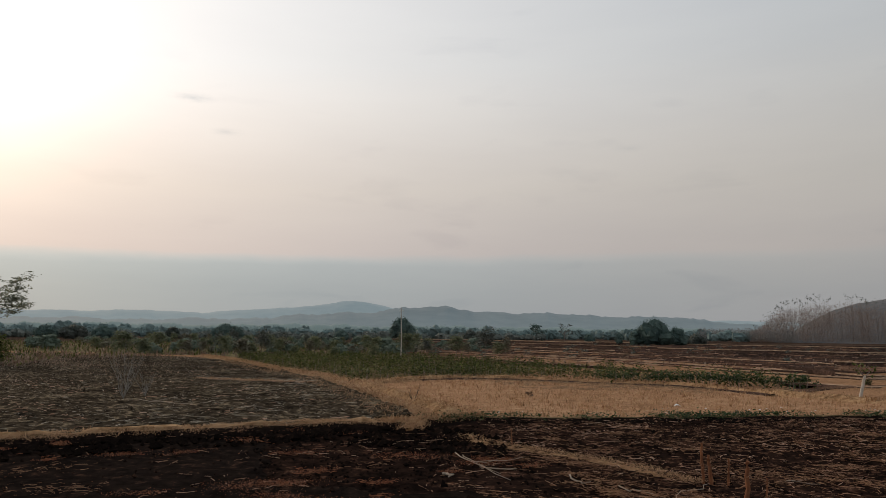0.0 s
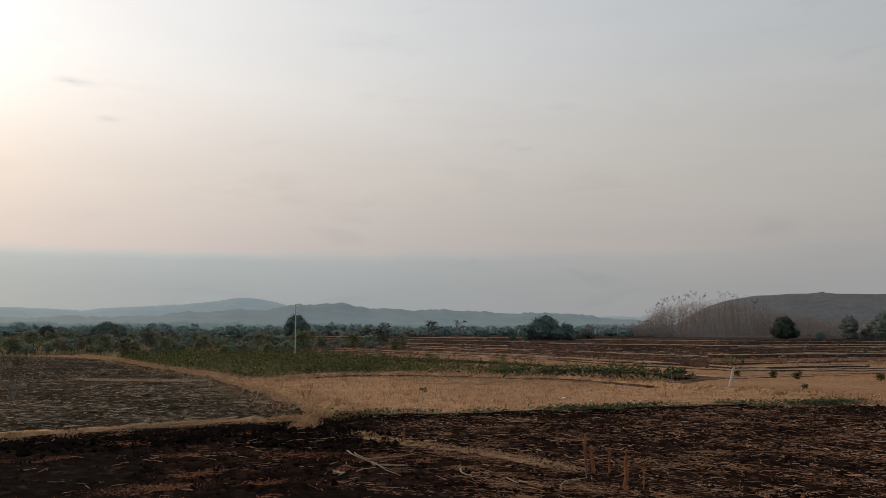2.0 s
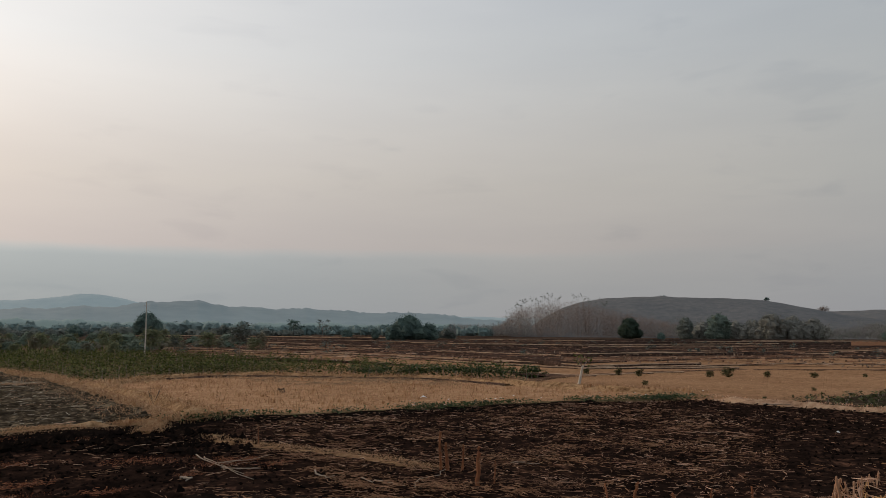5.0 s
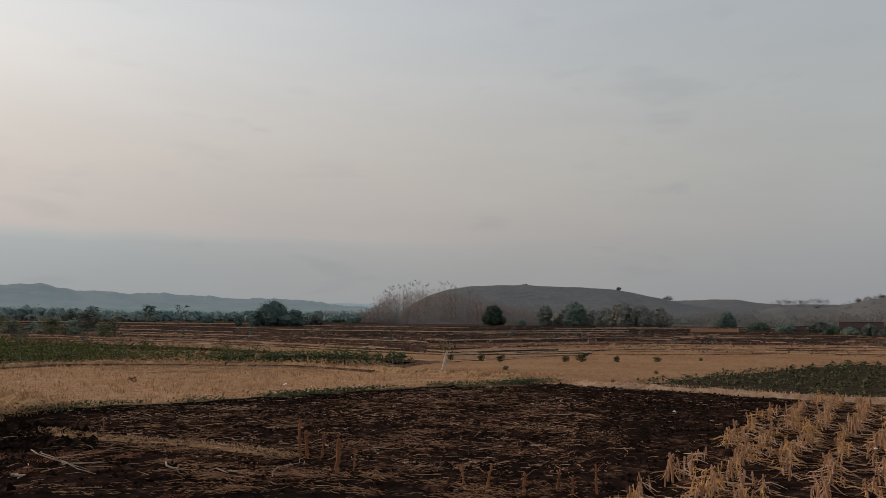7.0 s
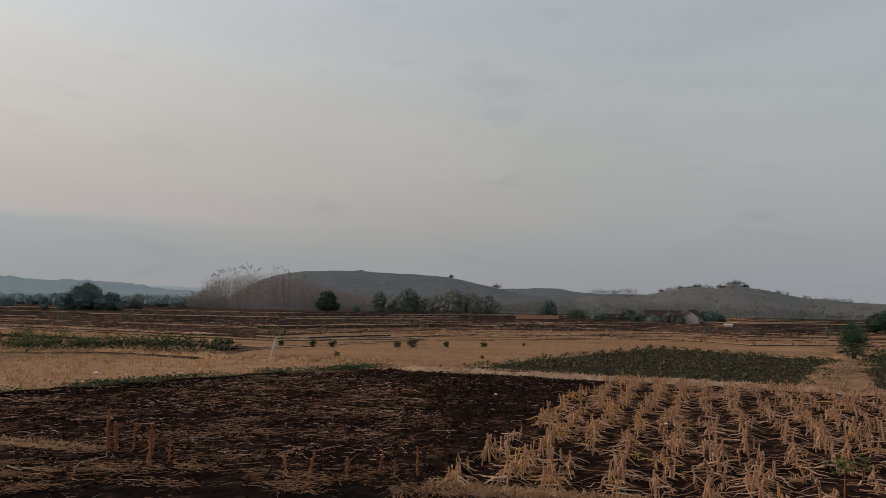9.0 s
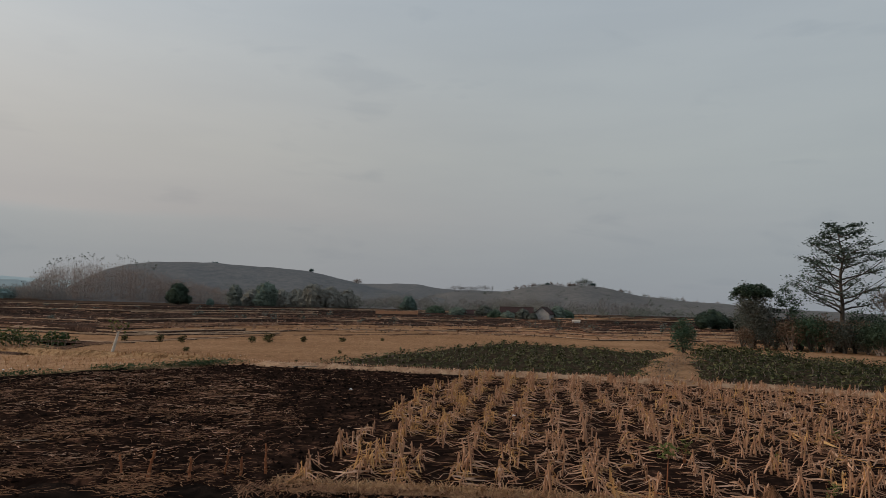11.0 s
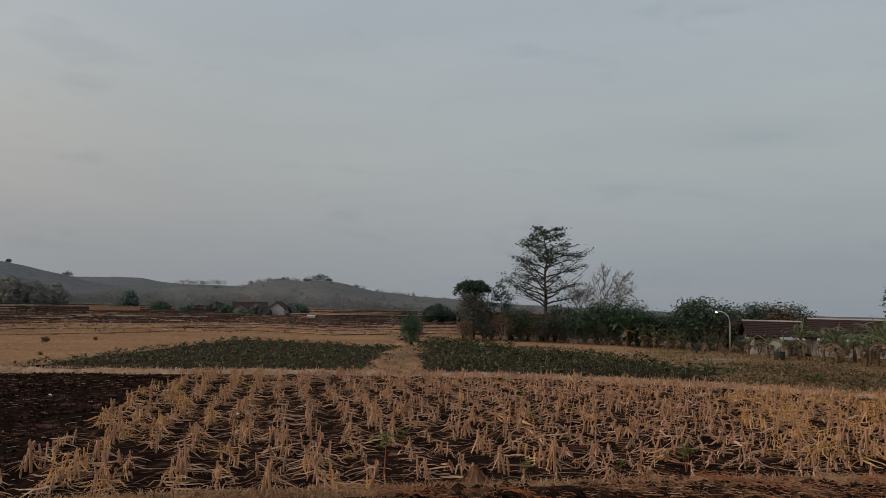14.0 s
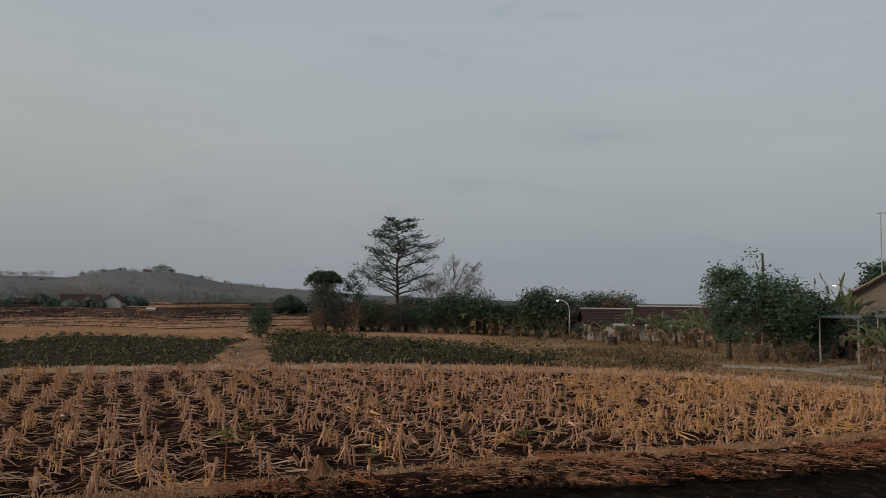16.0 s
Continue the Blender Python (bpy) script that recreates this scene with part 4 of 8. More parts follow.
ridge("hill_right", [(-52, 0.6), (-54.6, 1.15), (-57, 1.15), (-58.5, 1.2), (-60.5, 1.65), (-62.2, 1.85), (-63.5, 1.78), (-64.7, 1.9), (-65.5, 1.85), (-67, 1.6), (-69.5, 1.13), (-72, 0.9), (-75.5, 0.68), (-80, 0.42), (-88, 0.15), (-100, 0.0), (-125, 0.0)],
      720, 260, M["hill_brown"], "dry brown hill in haze with scattered trees on its crest", 4, 0.2)

# ---------------------------------------------------------------- plant builders
def branch(g, rng, start, aim, length, r0, r1, bow=0.15, steps=4, sides=5):
    """One curved limb; gives back its points."""
    a = Vector(aim).normalized()
    side = a.cross(Vector((0, 0, 1)))
    side = side.normalized() if side.length > 1e-4 else Vector((1, 0, 0))
    off = side * rng.normal(0, bow * 0.6) + Vector((0, 0, 1)) * rng.normal(bow * 0.4, bow * 0.5)
    pts = []
    for i in range(steps + 1):
        f = i / steps
        pts.append(Vector(start) + a * (length * f) + off * (length * f * f) + Vector(rng.normal(0, 0.02, 3).tolist()) * length * (f > 0))
    g.tube(pts, [r0 + (r1 - r0) * i / steps for i in range(steps + 1)], sides, cap=False)
    return pts


def tree_parts(seed, height, first, reach, limbs, rise, leaf, per_tip, spread, flat=0.5, trunk_r=None, twigs=4, squash=0.5, lean=(0, 0), limb_sides=5):
    """Trunk with limbs, and leaf clusters about the twigs. reach(f): limb length at share f of the crown's height."""
    rng = np.random.default_rng(seed)
    wood, crown = Geo(), Geo()
    tr = trunk_r or height * 0.02
    spine = [Vector((lean[0] * f * f * height + rng.normal(0, 0.012) * height * f, lean[1] * f * f * height + rng.normal(0, 0.012) * height * f, height * 0.97 * f)) for f in np.linspace(0, 1, 9)]
    wood.tube(spine, [tr * (1.25 if i == 0 else 1.0) * (1 - 0.88 * (i / 8) ** 0.9) for i in range(9)], 8)
    tips = []
    for i in range(limbs):
        f = (i + rng.uniform(0, 0.8)) / limbs
        t = first + (1 - first) * f * 0.98
        k = min(7, int(t * 8))
        at = spine[k].lerp(spine[k + 1], t * 8 - k)
        az = i * 2.4 + rng.uniform(-0.5, 0.5)
        up = rise + rng.normal(0, 0.12)
        ln = reach(f) * rng.uniform(0.72, 1.12)
        pts = branch(wood, rng, at, (math.cos(az), math.sin(az), up), ln, tr * 0.42 * (1 - 0.6 * f), tr * 0.06, 0.16, 4, limb_sides)
        tips += pts[3:]
        for _ in range(twigs):
            u = rng.uniform(0.3, 1.0)
            j = min(3, int(u * 4))
            q = pts[j].lerp(pts[j + 1], u * 4 - j)
            a2 = az + rng.choice([-1, 1]) * rng.uniform(0.4, 1.2)
            tw = branch(wood, rng, q, (math.cos(a2), math.sin(a2), up * 0.6 + rng.normal(0.1, 0.25)), ln * rng.uniform(0.18, 0.4), tr * 0.12, tr * 0.035, 0.2, 2, 4)
            tips += [tw[1], tw[2]]
    tips.append(spine[-1])
    for p in tips:
        k = max(0, int(rng.poisson(per_tip)))
        c = rng.normal(size=(k, 3)) * spread * np.array([1, 1, squash]) + np.array(p)
        crown.leaves(c, leaf, rng, flat)
    return wood, crown


def bush_parts(seed, height, width, leaf, clumps, per_clump, base=0.05, squash=0.8, stems=5, rag=0.25, dome=0.8, lobed=1, long=1.7, puff=0.10):
    """A dense shrub or broad tree: leaf clumps over an uneven shell, stems inside."""
    rng = np.random.default_rng(seed)
    wood, crown = Geo(), Geo()
    mid = height * (base + (1 - base) * 0.5)
    half = height * (1 - base) * 0.5
    for i in range(stems):
        az = i * 2.4 + rng.uniform(-0.4, 0.4)
        f = rng.uniform(0.2, 0.6)
        branch(wood, rng, (rng.normal(0, 0.03) * width, rng.normal(0, 0.03) * width, 0), (math.cos(az) * f * width / height, math.sin(az) * f * width / height, 1), height * rng.uniform(0.6, 0.85), height * 0.022, height * 0.006, 0.15, 4, 5)
    lobes = []
    for i in range(max(1, lobed)):
        az, f = i * 2.4 + rng.uniform(0, 1.5), (0.0 if lobed < 2 else rng.uniform(0.16, 0.32))
        lobes.append((math.cos(az) * width * f, math.sin(az) * width * f, (1.0 if lobed < 2 else rng.uniform(0.5, 0.78)), (1.0 if i == 0 else rng.uniform(0.72, 1.0))))
    for i in range(clumps):
        lx, ly, ls, lh = lobes[i % len(lobes)]
        d = rng.normal(size=3)
        d /= np.linalg.norm(d)
        d[2] = abs(d[2]) if rng.uniform() < dome else d[2]
        rr = rng.uniform(0.1, 1.0) ** 0.5 * (1 + rng.normal(0, rag * 0.35))
        c = np.array([lx + d[0] * width * 0.5 * rr * ls, ly + d[1] * width * 0.5 * rr * ls, (mid + (d[2] - (0.35 if dome > 0.7 else 0)) * half * rr) * lh])
        c[2] = max(c[2], height * base * 0.8 + 0.03)
        pts = np.clip(rng.normal(size=(int(per_clump), 3)), -1.5, 1.5) * np.array([1, 1, squash]) * min(width, height) * puff + c
        pts[:, 2] = np.maximum(pts[:, 2], 0.03)
        crown.leaves(pts, leaf, rng, 0.35, long)
    return wood, crown


def bare_parts(seed, height, limbs, trunk_r, spread=0.45, depth=3, r_min=0.008):
    """A leafless, much-forked tree."""
    rng = np.random.default_rng(seed)
    wood = Geo()

    def fork(p, d, ln, r, level):
        pts = branch(wood, rng, p, d, ln, r, max(r * 0.55, r_min), 0.18, 3, 5 if level < 2 else 3)
        if level >= depth:
            return
        for _ in range(int(rng.integers(2, limbs + 1))):
            u = rng.uniform(0.45, 1.0)
            j = min(2, int(u * 3))
            q = pts[j].lerp(pts[j + 1], u * 3 - j)
            nd = (Vector(d).normalized() + Vector(rng.normal(0, spread, 3).tolist()) + Vector((0, 0, 0.15))).normalized()
            fork(q, nd, ln * rng.uniform(0.5, 0.78), max(r * 0.5, r_min), level + 1)

    fork(Vector((0, 0, 0)), Vector((rng.normal(0, 0.08), rng.normal(0, 0.08), 1)), height * 0.42, trunk_r, 0)
    return wood


def banana_parts(seed, height, leaves, size, dry=3, sag=(1.3, 3.2)):
    """Pseudo-stem, arching torn leaves, and dead leaves hanging down."""
    rng = np.random.default_rng(seed)
    stem, fresh, dead = Geo(), Geo(), Geo()
    top = height * 0.42
    stem.tube([(0, 0, 0), (0.02, 0, top * 0.5), (0.03, 0.02, top)], [0.09 * size, 0.07 * size, 0.04 * size], 8)

    def leaf(g, az, rise, ln, wd, sag):
        n = 7
        d, w = np.array([math.cos(az), math.sin(az), 0]), np.array([-math.sin(az), math.cos(az), 0])
        p, ang = np.array([0.03, 0.02, top * 0.97]), rise
        mids = []
        for i in range(n + 1):
            mids.append(p.copy())
            p = p + (d * math.cos(ang) + np.array([0, 0, 1]) * math.sin(ang)) * ln / n
            p[2] = max(p[2], 0.05)
            ang -= sag / n * (0.5 + i / n)
        for side in (-1, 1):
            for i in range(n):
                if i == 0:
                    continue
                if rng.uniform() < 0.36:
                    continue
                a, b = mids[i], mids[i + 1]
                wa = wd * math.sin(math.pi * min(1, (i + 0.3) / (n + 0.4))) ** 0.6
                wb = wd * math.sin(math.pi * min(1, (i + 1.15) / (n + 0.4))) ** 0.6
                da, db = np.array([0, 0, -0.25]) * wa * rng.uniform(0.4, 2.0), np.array([0, 0, -0.25]) * wb * rng.uniform(0.4, 2.0)
                g.add([a, b, b + side * w * wb + db, a + side * w * wa + da], [(0, 1, 2, 3)])
        g.tube([tuple(m) for m in mids], [0.022 * size * (1 - 0.85 * i / n) for i in range(n + 1)], 4, cap=False)

    for i in range(leaves):
        leaf(fresh, i * 2.4 + rng.uniform(-0.4, 0.4), rng.uniform(0.7, 1.45), height * rng.uniform(0.45, 0.8), 0.13 * size * rng.uniform(0.6, 1.2), rng.uniform(*sag))
    leaf(fresh, rng.uniform(0, 6), 1.5, height * 0.5, 0.10 * size, 0.4)
    for i in range(dry):
        leaf(dead, rng.uniform(0, 6.3), rng.uniform(-0.3, 0.4), height * rng.uniform(0.25, 0.42), 0.13 * size, 2.6)
    return stem, fresh, dead


def plant(name, label, category, at, parts, turn=0.0, scale=1.0, group=""):
    """A thing from (part name, Geo, material) rows."""
    ob = thing(name, label, category, at, turn, group)
    for nm, g, mat in parts:
        if g.n:
            part(nm, g.mesh(nm, mat, nm in ("trunk", "stem")), ob)
    ob.scale = ob.scale * scale
    return ob


def again(ob, at, turn=0.0, scale=1.0, wide=1.0):
    place, k = settle(at)
    scale *= k / GROWN[ob.name]
    return copy_thing(ob, Matrix.Translation(place) @ Matrix.Rotation(turn, 4, "Z") @ Matrix.Diagonal((scale * wide, scale * wide, scale, 1)))


# ---------------------------------------------------------------- the tall trees by the village
w, c = tree_parts(21, 9.3, 0.28, lambda f: 1.1 + 3.1 * (1 - f) ** 0.75, 38, 0.26, 0.14, 9, 0.23, 0.6, 0.2, 7, 0.34, (0.006, -0.008))
plant("kapok_tree", "tall tiered tree with dark leaves above the hedge", "tree", polar(-82.75, 58.0), [("trunk", w, M["bark"]), ("crown", c, M["leaf_tall"])], 0.4)
w, _ = tree_parts(33, 4.7, 0.25, lambda f: 1.2 * (1 - 0.25 * f), 18, 0.55, 0.11, 1, 0.2, 0.3, 0.10, 4, 0.7)
_, c = bush_parts(36, 4.4, 2.7, 0.12, 150, 26, 0.2, 0.9, 0, 0.4, 0.1)
_, low_body = bush_parts(37, 2.6, 2.5, 0.12, 90, 22, 0.05, 0.9, 0, 0.5, 0.2)
c.add(np.concatenate(low_body.v), low_body.f)
_, c2 = bush_parts(34, 1.5, 2.6, 0.12, 130, 50, 0.1, 0.8, 0)
lift = Geo()
lift.v, lift.f, lift.n = [v + np.array([-0.1, 0.1, 3.35]) for v in c2.v], c2.f, c2.n
plant("young_tree", "young tree with a dense dark cap and thin dusty body", "tree", polar(-77.2, 57.4), [("trunk", w, M["bark"]), ("crown", c, M["leaf_pale"]), ("crown_cap", lift, M["leaf_dark"])])
w, c = tree_parts(35, 4.2, 0.3, lambda f: 1.5 * (1 - 0.5 * f), 14, 0.5, 0.11, 14, 0.2, 0.3, 0.07, 3, 0.7)
plant("young_tree", "thin young tree with sparse dark leaves", "tree", polar(-79.3, 57.8), [("trunk", w, M["bark"]), ("crown", c, M["leaf_dark"])])
plant("dead_tree", "leafless grey tree with many fine twigs", "tree", polar(-87.1, 63), [("trunk", bare_parts(41, 7.6, 5, 0.11, 0.62, 5, 0.013), M["twig"])])
plant("dead_tree", "smaller leafless grey tree in the hedge", "tree", polar(-85.4, 61), [("trunk", bare_parts(45, 5.0, 5, 0.08, 0.6, 5, 0.012), M["twig"])])
plant("dead_tree", "thin bare tree with brown leaf remains", "tree", polar(-88.6, 62), [("trunk", bare_parts(47, 5.6, 5, 0.08, 0.6, 5, 0.012), M["twig"])])

# hedge between the crop field and the village: withered at one end, dark green at the other
rng = np.random.default_rng(5)
shrubs = {}
for key, leaf_mat, seed in (("withered", "leaf_brown", 51), ("dusty", "leaf_grey", 52), ("dark", "leaf_dark", 53), ("green", "leaf_mid", 54), ("darkb", "leaf_dark", 55), ("brownb", "leaf_brown", 56)):
    w, c = bush_parts(seed, 2.4, 2.4, 0.095, 96, 30 if key not in ("withered", "brownb") else 15, 0.06, 0.9, 8, 0.3, 0.6)
    shrubs[key] = ([("wood", w, M["bark"] if "b" not in key else M["twig"]), ("foliage", c, M[leaf_mat])], {"withered": "half-withered brown hedge shrub", "dusty": "dusty grey-green hedge shrub", "dark": "dark green dense hedge shrub", "green": "fresh green hedge shrub", "darkb": "dark green straggling hedge shrub", "brownb": "brown leafless hedge shrub with dry twigs"}[key])
made = {}
HEDGE = [(-76.4, 56, 1.5, "withered"), (-77.0, 58, 1.8, "brownb"), (-78.0, 56.5, 2.2, "dusty"), (-78.6, 58, 2.5, "withered"), (-79.5, 56, 2.0, "brownb"), (-80.1, 58, 2.6, "dusty"), (-80.9, 56.5, 2.4, "green"), (-81.4, 58.5, 2.8, "withered"),
         (-82.0, 56.5, 2.3, "brownb"), (-82.9, 56.0, 2.5, "dusty"), (-83.6, 57, 2.6, "withered"), (-84.3, 56.0, 2.7, "dark"), (-85.0, 55.6, 2.8, "darkb"), (-85.8, 55.4, 2.9, "dark"), (-86.7, 55.2, 2.8, "dark"), (-87.5, 55.4, 3.1, "darkb"),
         (-88.3, 55, 3.1, "dark"), (-89.1, 54.6, 3.3, "green"), (-89.8, 54.8, 3.0, "dark"), (-90.6, 55.5, 2.4, "darkb"), (-92.2, 55.5, 2.5, "dark"), (-93.0, 54.5, 3.1, "darkb"), (-93.9, 53.4, 3.6, "dark"), (-94.7, 53, 3.4, "darkb"), (-95.5, 53.5, 3.0, "brownb"), (-96.2, 55, 2.9, "dark"),
         (-97.3, 63, 3.5, "darkb"), (-98.6, 65, 3.2, "dark"), (-99.5, 64, 3.2, "brownb"), (-100.6, 65, 3.1, "darkb"), (-91.3, 58, 2.0, "withered"), (-82.4, 60.5, 2.3, "dark"), (-81.0, 61, 2.2, "darkb"), (-80.0, 61.5, 2.0, "dark"), (-84.0, 61, 2.8, "darkb"), (-78.8, 61.5, 1.8, "darkb"),
         # four dark shrubs, -114.0 to -117.8, are added to darken the canopies' inside
         (-97.2, 51, 1.3, "dusty"), (-98.3, 50, 1.0, "withered"), (-100.4, 49.5, 0.8, "dusty"), (-103.4, 48.5, 1.5, "dusty"), (-105.2, 47.5, 0.9, "withered"), (-106.6, 46, 1.5, "dusty"), (-109.0, 39.5, 1.2, "brownb"), (-112.2, 39, 1.3, "withered"), (-110.0, 35.0, 0.9, "withered"), (-111.4, 35.2, 1.0, "brownb"), (-108.8, 35.0, 0.8, "brownb"), (-112.6, 35.4, 1.1, "withered"), (-114.0, 40, 2.0, "darkb"), (-115.2, 40.5, 1.9, "dark"), (-116.6, 40, 2.1, "darkb"), (-117.8, 40.5, 2.3, "dark"), (-118.4, 34.5, 1.9, "dusty"), (-117.0, 35.2, 1.7, "brownb"), (-92.0, 50, 0.7, "withered"), (-94.0, 48.5, 0.6, "dusty"), (-96.0, 46, 0.6, "withered")]
for az, d, h, key in HEDGE:
    h *= rng.uniform(0.8, 1.16)
    rows, label = shrubs[key]
    if key not in made:
        made[key] = plant("hedge_shrub", label, "shrub", polar(az, d), rows, rng.uniform(0, 6), h / 2.5, "hedge shrubs")
    else:
        again(made[key], polar(az, d), rng.uniform(0, 6), h / own_scale(made[key]) / 2.5, rng.uniform(0.85, 1.15))

# broad dark trees by the yard
w, c = tree_parts(61, 3.95, 0.16, lambda f: 1.12 * (0.7 + 0.5 * math.sin(f * 3.0)) * (1 - 0.3 * f), 34, 0.8, 0.105, 15, 0.2, 0.2, 0.11, 4, 0.8)
plant("yard_tree", "dense dark green tree beside the track", "tree", polar(-107.9, 36.2), [("trunk", w, M["bark"]), ("crown", c, M["leaf_yard"])])
w, c = bush_parts(62, 4.3, 3.3, 0.11, 170, 46, 0.14, 0.9, 7, 0.6, 0.3, 4)
plant("yard_tree", "broad dark green tree with low branches", "tree", polar(-111.3, 36.8), [("trunk", w, M["bark"]), ("crown", c, M["leaf_yard"])])
w, c = bush_parts(63, 3.1, 2.2, 0.11, 170, 46, 0.08, 0.9, 6, 0.4, 0.4)
plant("yard_tree", "dark green tree behind the banana plants", "tree", polar(-113.2, 37.5), [("trunk", w, M["bark"]), ("crown", c, M["leaf_dark"])])
w, c = bush_parts(64, 5.4, 2.6, 0.15, 120, 36, 0.35, 0.9, 4, 0.4, 0.5)
plant("yard_tree", "tree rising behind the house roof", "tree", polar(-117.9, 52), [("trunk", w, M["bark"]), ("crown", c, M["leaf_mid"])])
w, c = bush_parts(65, 2.0, 1.45, 0.07, 90, 40, 0.02, 0.9, 5, 0.3, 0.25)
plant("small_tree", "fresh green cone-shaped bush on the footpath", "bush", polar(-72.25, 45.6), [("trunk", w, M["bark"]), ("crown", c, M["leaf_mid"])])

g = Geo()
g.tube([(0, 0, 0), (0.05, 0, 2.0), (0.0, 0.03, 4.2), (0.06, 0.02, 5.2), (0.05, 0.02, 5.3)], [0.11, 0.08, 0.062, 0.052, 0.03], 9)
plant("dead_palm", "bare dead palm trunk behind the yard trees", "palm", polar(-110.35, 42), [("trunk", g, M["bark"])])

# banana plants before the white house and round the yard
BANANAS = []
for i, (h, n, s, dry) in enumerate(((2.3, 9, 1.05, 9), (2.7, 9, 1.15, 10), (1.8, 7, 0.95, 9), (4.2, 9, 1.5, 3))):
    st, fr, de = banana_parts(70 + i, h, n, s, dry, (0.3, 1.5) if h > 4 else (1.3, 3.2))
    BANANAS.append([("stem", st, M["banana_stem"]), ("foliage", fr, M["leaf_banana"]), ("dead_foliage", de, M["leaf_brown"])])
spots = [(-89.0, 54.0, 1, 1.05), (-91.0, 53.0, 0, 0.8), (-91.9, 52.6, 2, 0.75), (-92.6, 52.0, 2, 0.8), (-98.9, 47, 2, 1.0), (-99.9, 46, 0, 0.8), (-102.4, 46, 1, 0.85), (-103.2, 44.5, 0, 1.1), (-103.5, 45.6, 2, 0.9), (-104.9, 43.2, 2, 1.2), (-105.2, 44.4, 0, 0.8), (-106.2, 42, 1, 1.05), (-107.0, 40.5, 0, 1.1), (-101.0, 47.5, 0, 1.15), (-100.8, 46.4, 2, 0.8), (-104.3, 47, 0, 1.1),
         (-113.6, 39.5, 3, 0.85), (-114.7, 39.5, 3, 0.92), (-115.7, 39, 3, 0.85), (-116.7, 34.0, 0, 0.95), (-117.6, 33.6, 1, 0.85), (-95.6, 51.6, 2, 0.8), (-110.4, 37.4, 3, 1.0),
         (-97.6, 48.5, 2, 0.85), (-103.6, 46.5, 1, 0.75), (-105.6, 44, 1, 1.1), (-90.2, 53.6, 0, 0.95), (-92.2, 54.5, 1, 0.75)]
first = {}
for az, d, k, s in spots:
    if k not in first:
        first[k] = plant("banana_plant", "banana plant with torn green leaves and dry brown ones", "banana plant", polar(az, d), BANANAS[k], rng.uniform(0, 6), s, "banana plants")
    else:
        again(first[k], polar(az, d), rng.uniform(0, 6), s / own_scale(first[k]))

# ---------------------------------------------------------------- single trees far over the plain
def crown_parts(seed, h, width, base, lobes, leaf, per_area=4.4):
    """A full rounded crown: knobbly masses of foliage with leaf sprays standing out of them, on a forked trunk."""
    rng = np.random.default_rng(seed)
    wood, crown = Geo(), Geo()
    z0 = h * base
    for i in range(4):
        az = i * 1.6 + rng.uniform(-0.4, 0.4)
        branch(wood, rng, (0, 0, 0), (math.cos(az) * 0.3 * width / h, math.sin(az) * 0.3 * width / h, 1), h * 0.7, h * 0.03, h * 0.01, 0.12, 4, 6)
    for i in range(lobes):
        az = i * 2.4 + rng.uniform(-0.5, 0.5)
        f = 0.0 if i == 0 else math.sqrt((i + 0.3) / lobes) * rng.uniform(0.75, 1.0)
        rr = width * (0.34 if i == 0 and width < h * 1.2 else rng.uniform(0.18, 0.26))
        cx, cy = math.cos(az) * f * (width * 0.5 - rr * 0.8), math.sin(az) * f * (width * 0.5 - rr * 0.8)
        top = h * (1.0 if i == 0 else math.sqrt(max(0.05, 1 - (f * 0.86) ** 2)) * rng.uniform(0.86, 1.0))
        rz = min(rr * 0.95, (top - z0) * 0.55)
        for c, q in (((cx, cy, top - rz), 1.0), ((cx * 1.04 + rng.normal(0, 0.1) * rr, cy * 1.04 + rng.normal(0, 0.1) * rr, max(z0 + rz * 0.8, top - rz * 1.9)), 0.96), ((cx * 0.9, cy * 0.9, z0 + rz * 0.75), 0.92))[:3 if h > 2.5 else 2]:
            crown.lump(c, (rr * q * 0.8, rr * q * 0.8, rz * q * 0.8), rng, 9, 6, 0.17)
            k = int(per_area * rr * rr / leaf ** 2)
            d = rng.normal(size=(k, 3))
            d /= np.linalg.norm(d, axis=1)[:, None]
            pts = np.array(c) + d * np.array([rr, rr, rz]) * rng.uniform(0.72, 1.12, (k, 1))
            pts[:, 2] = np.maximum(pts[:, 2], 0.1)
            crown.leaves(pts, leaf, rng, 0.35, 1.15)
    return wood, crown


def far_tree(name, label, az, d, h, width, seed, mat, base=0.12, leaf=0.45):
    w, c = crown_parts(seed, h, width, base, 15 if width > 12 else 11 if width > 5 else 8, max(0.14, leaf * 0.62 * min(1.0, d / 260)))
    return plant(name, label, "tree", polar(az, d), [("trunk", w, M["bark"]), ("crown", c, M[mat])])


far_tree("round_tree", "solitary round dark tree before the hill", -33.6, 260, 8.2, 9.0, 81, "leaf_deep", 0.12, 0.5)
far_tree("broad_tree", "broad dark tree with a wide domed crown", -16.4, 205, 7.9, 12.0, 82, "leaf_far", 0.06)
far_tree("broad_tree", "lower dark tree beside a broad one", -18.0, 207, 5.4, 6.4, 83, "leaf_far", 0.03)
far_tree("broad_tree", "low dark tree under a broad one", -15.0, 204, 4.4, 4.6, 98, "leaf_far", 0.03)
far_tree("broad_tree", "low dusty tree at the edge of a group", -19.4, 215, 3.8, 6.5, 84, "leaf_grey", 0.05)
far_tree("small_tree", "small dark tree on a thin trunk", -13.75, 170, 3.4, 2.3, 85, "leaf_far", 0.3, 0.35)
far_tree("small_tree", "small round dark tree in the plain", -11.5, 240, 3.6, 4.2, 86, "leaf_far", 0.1)
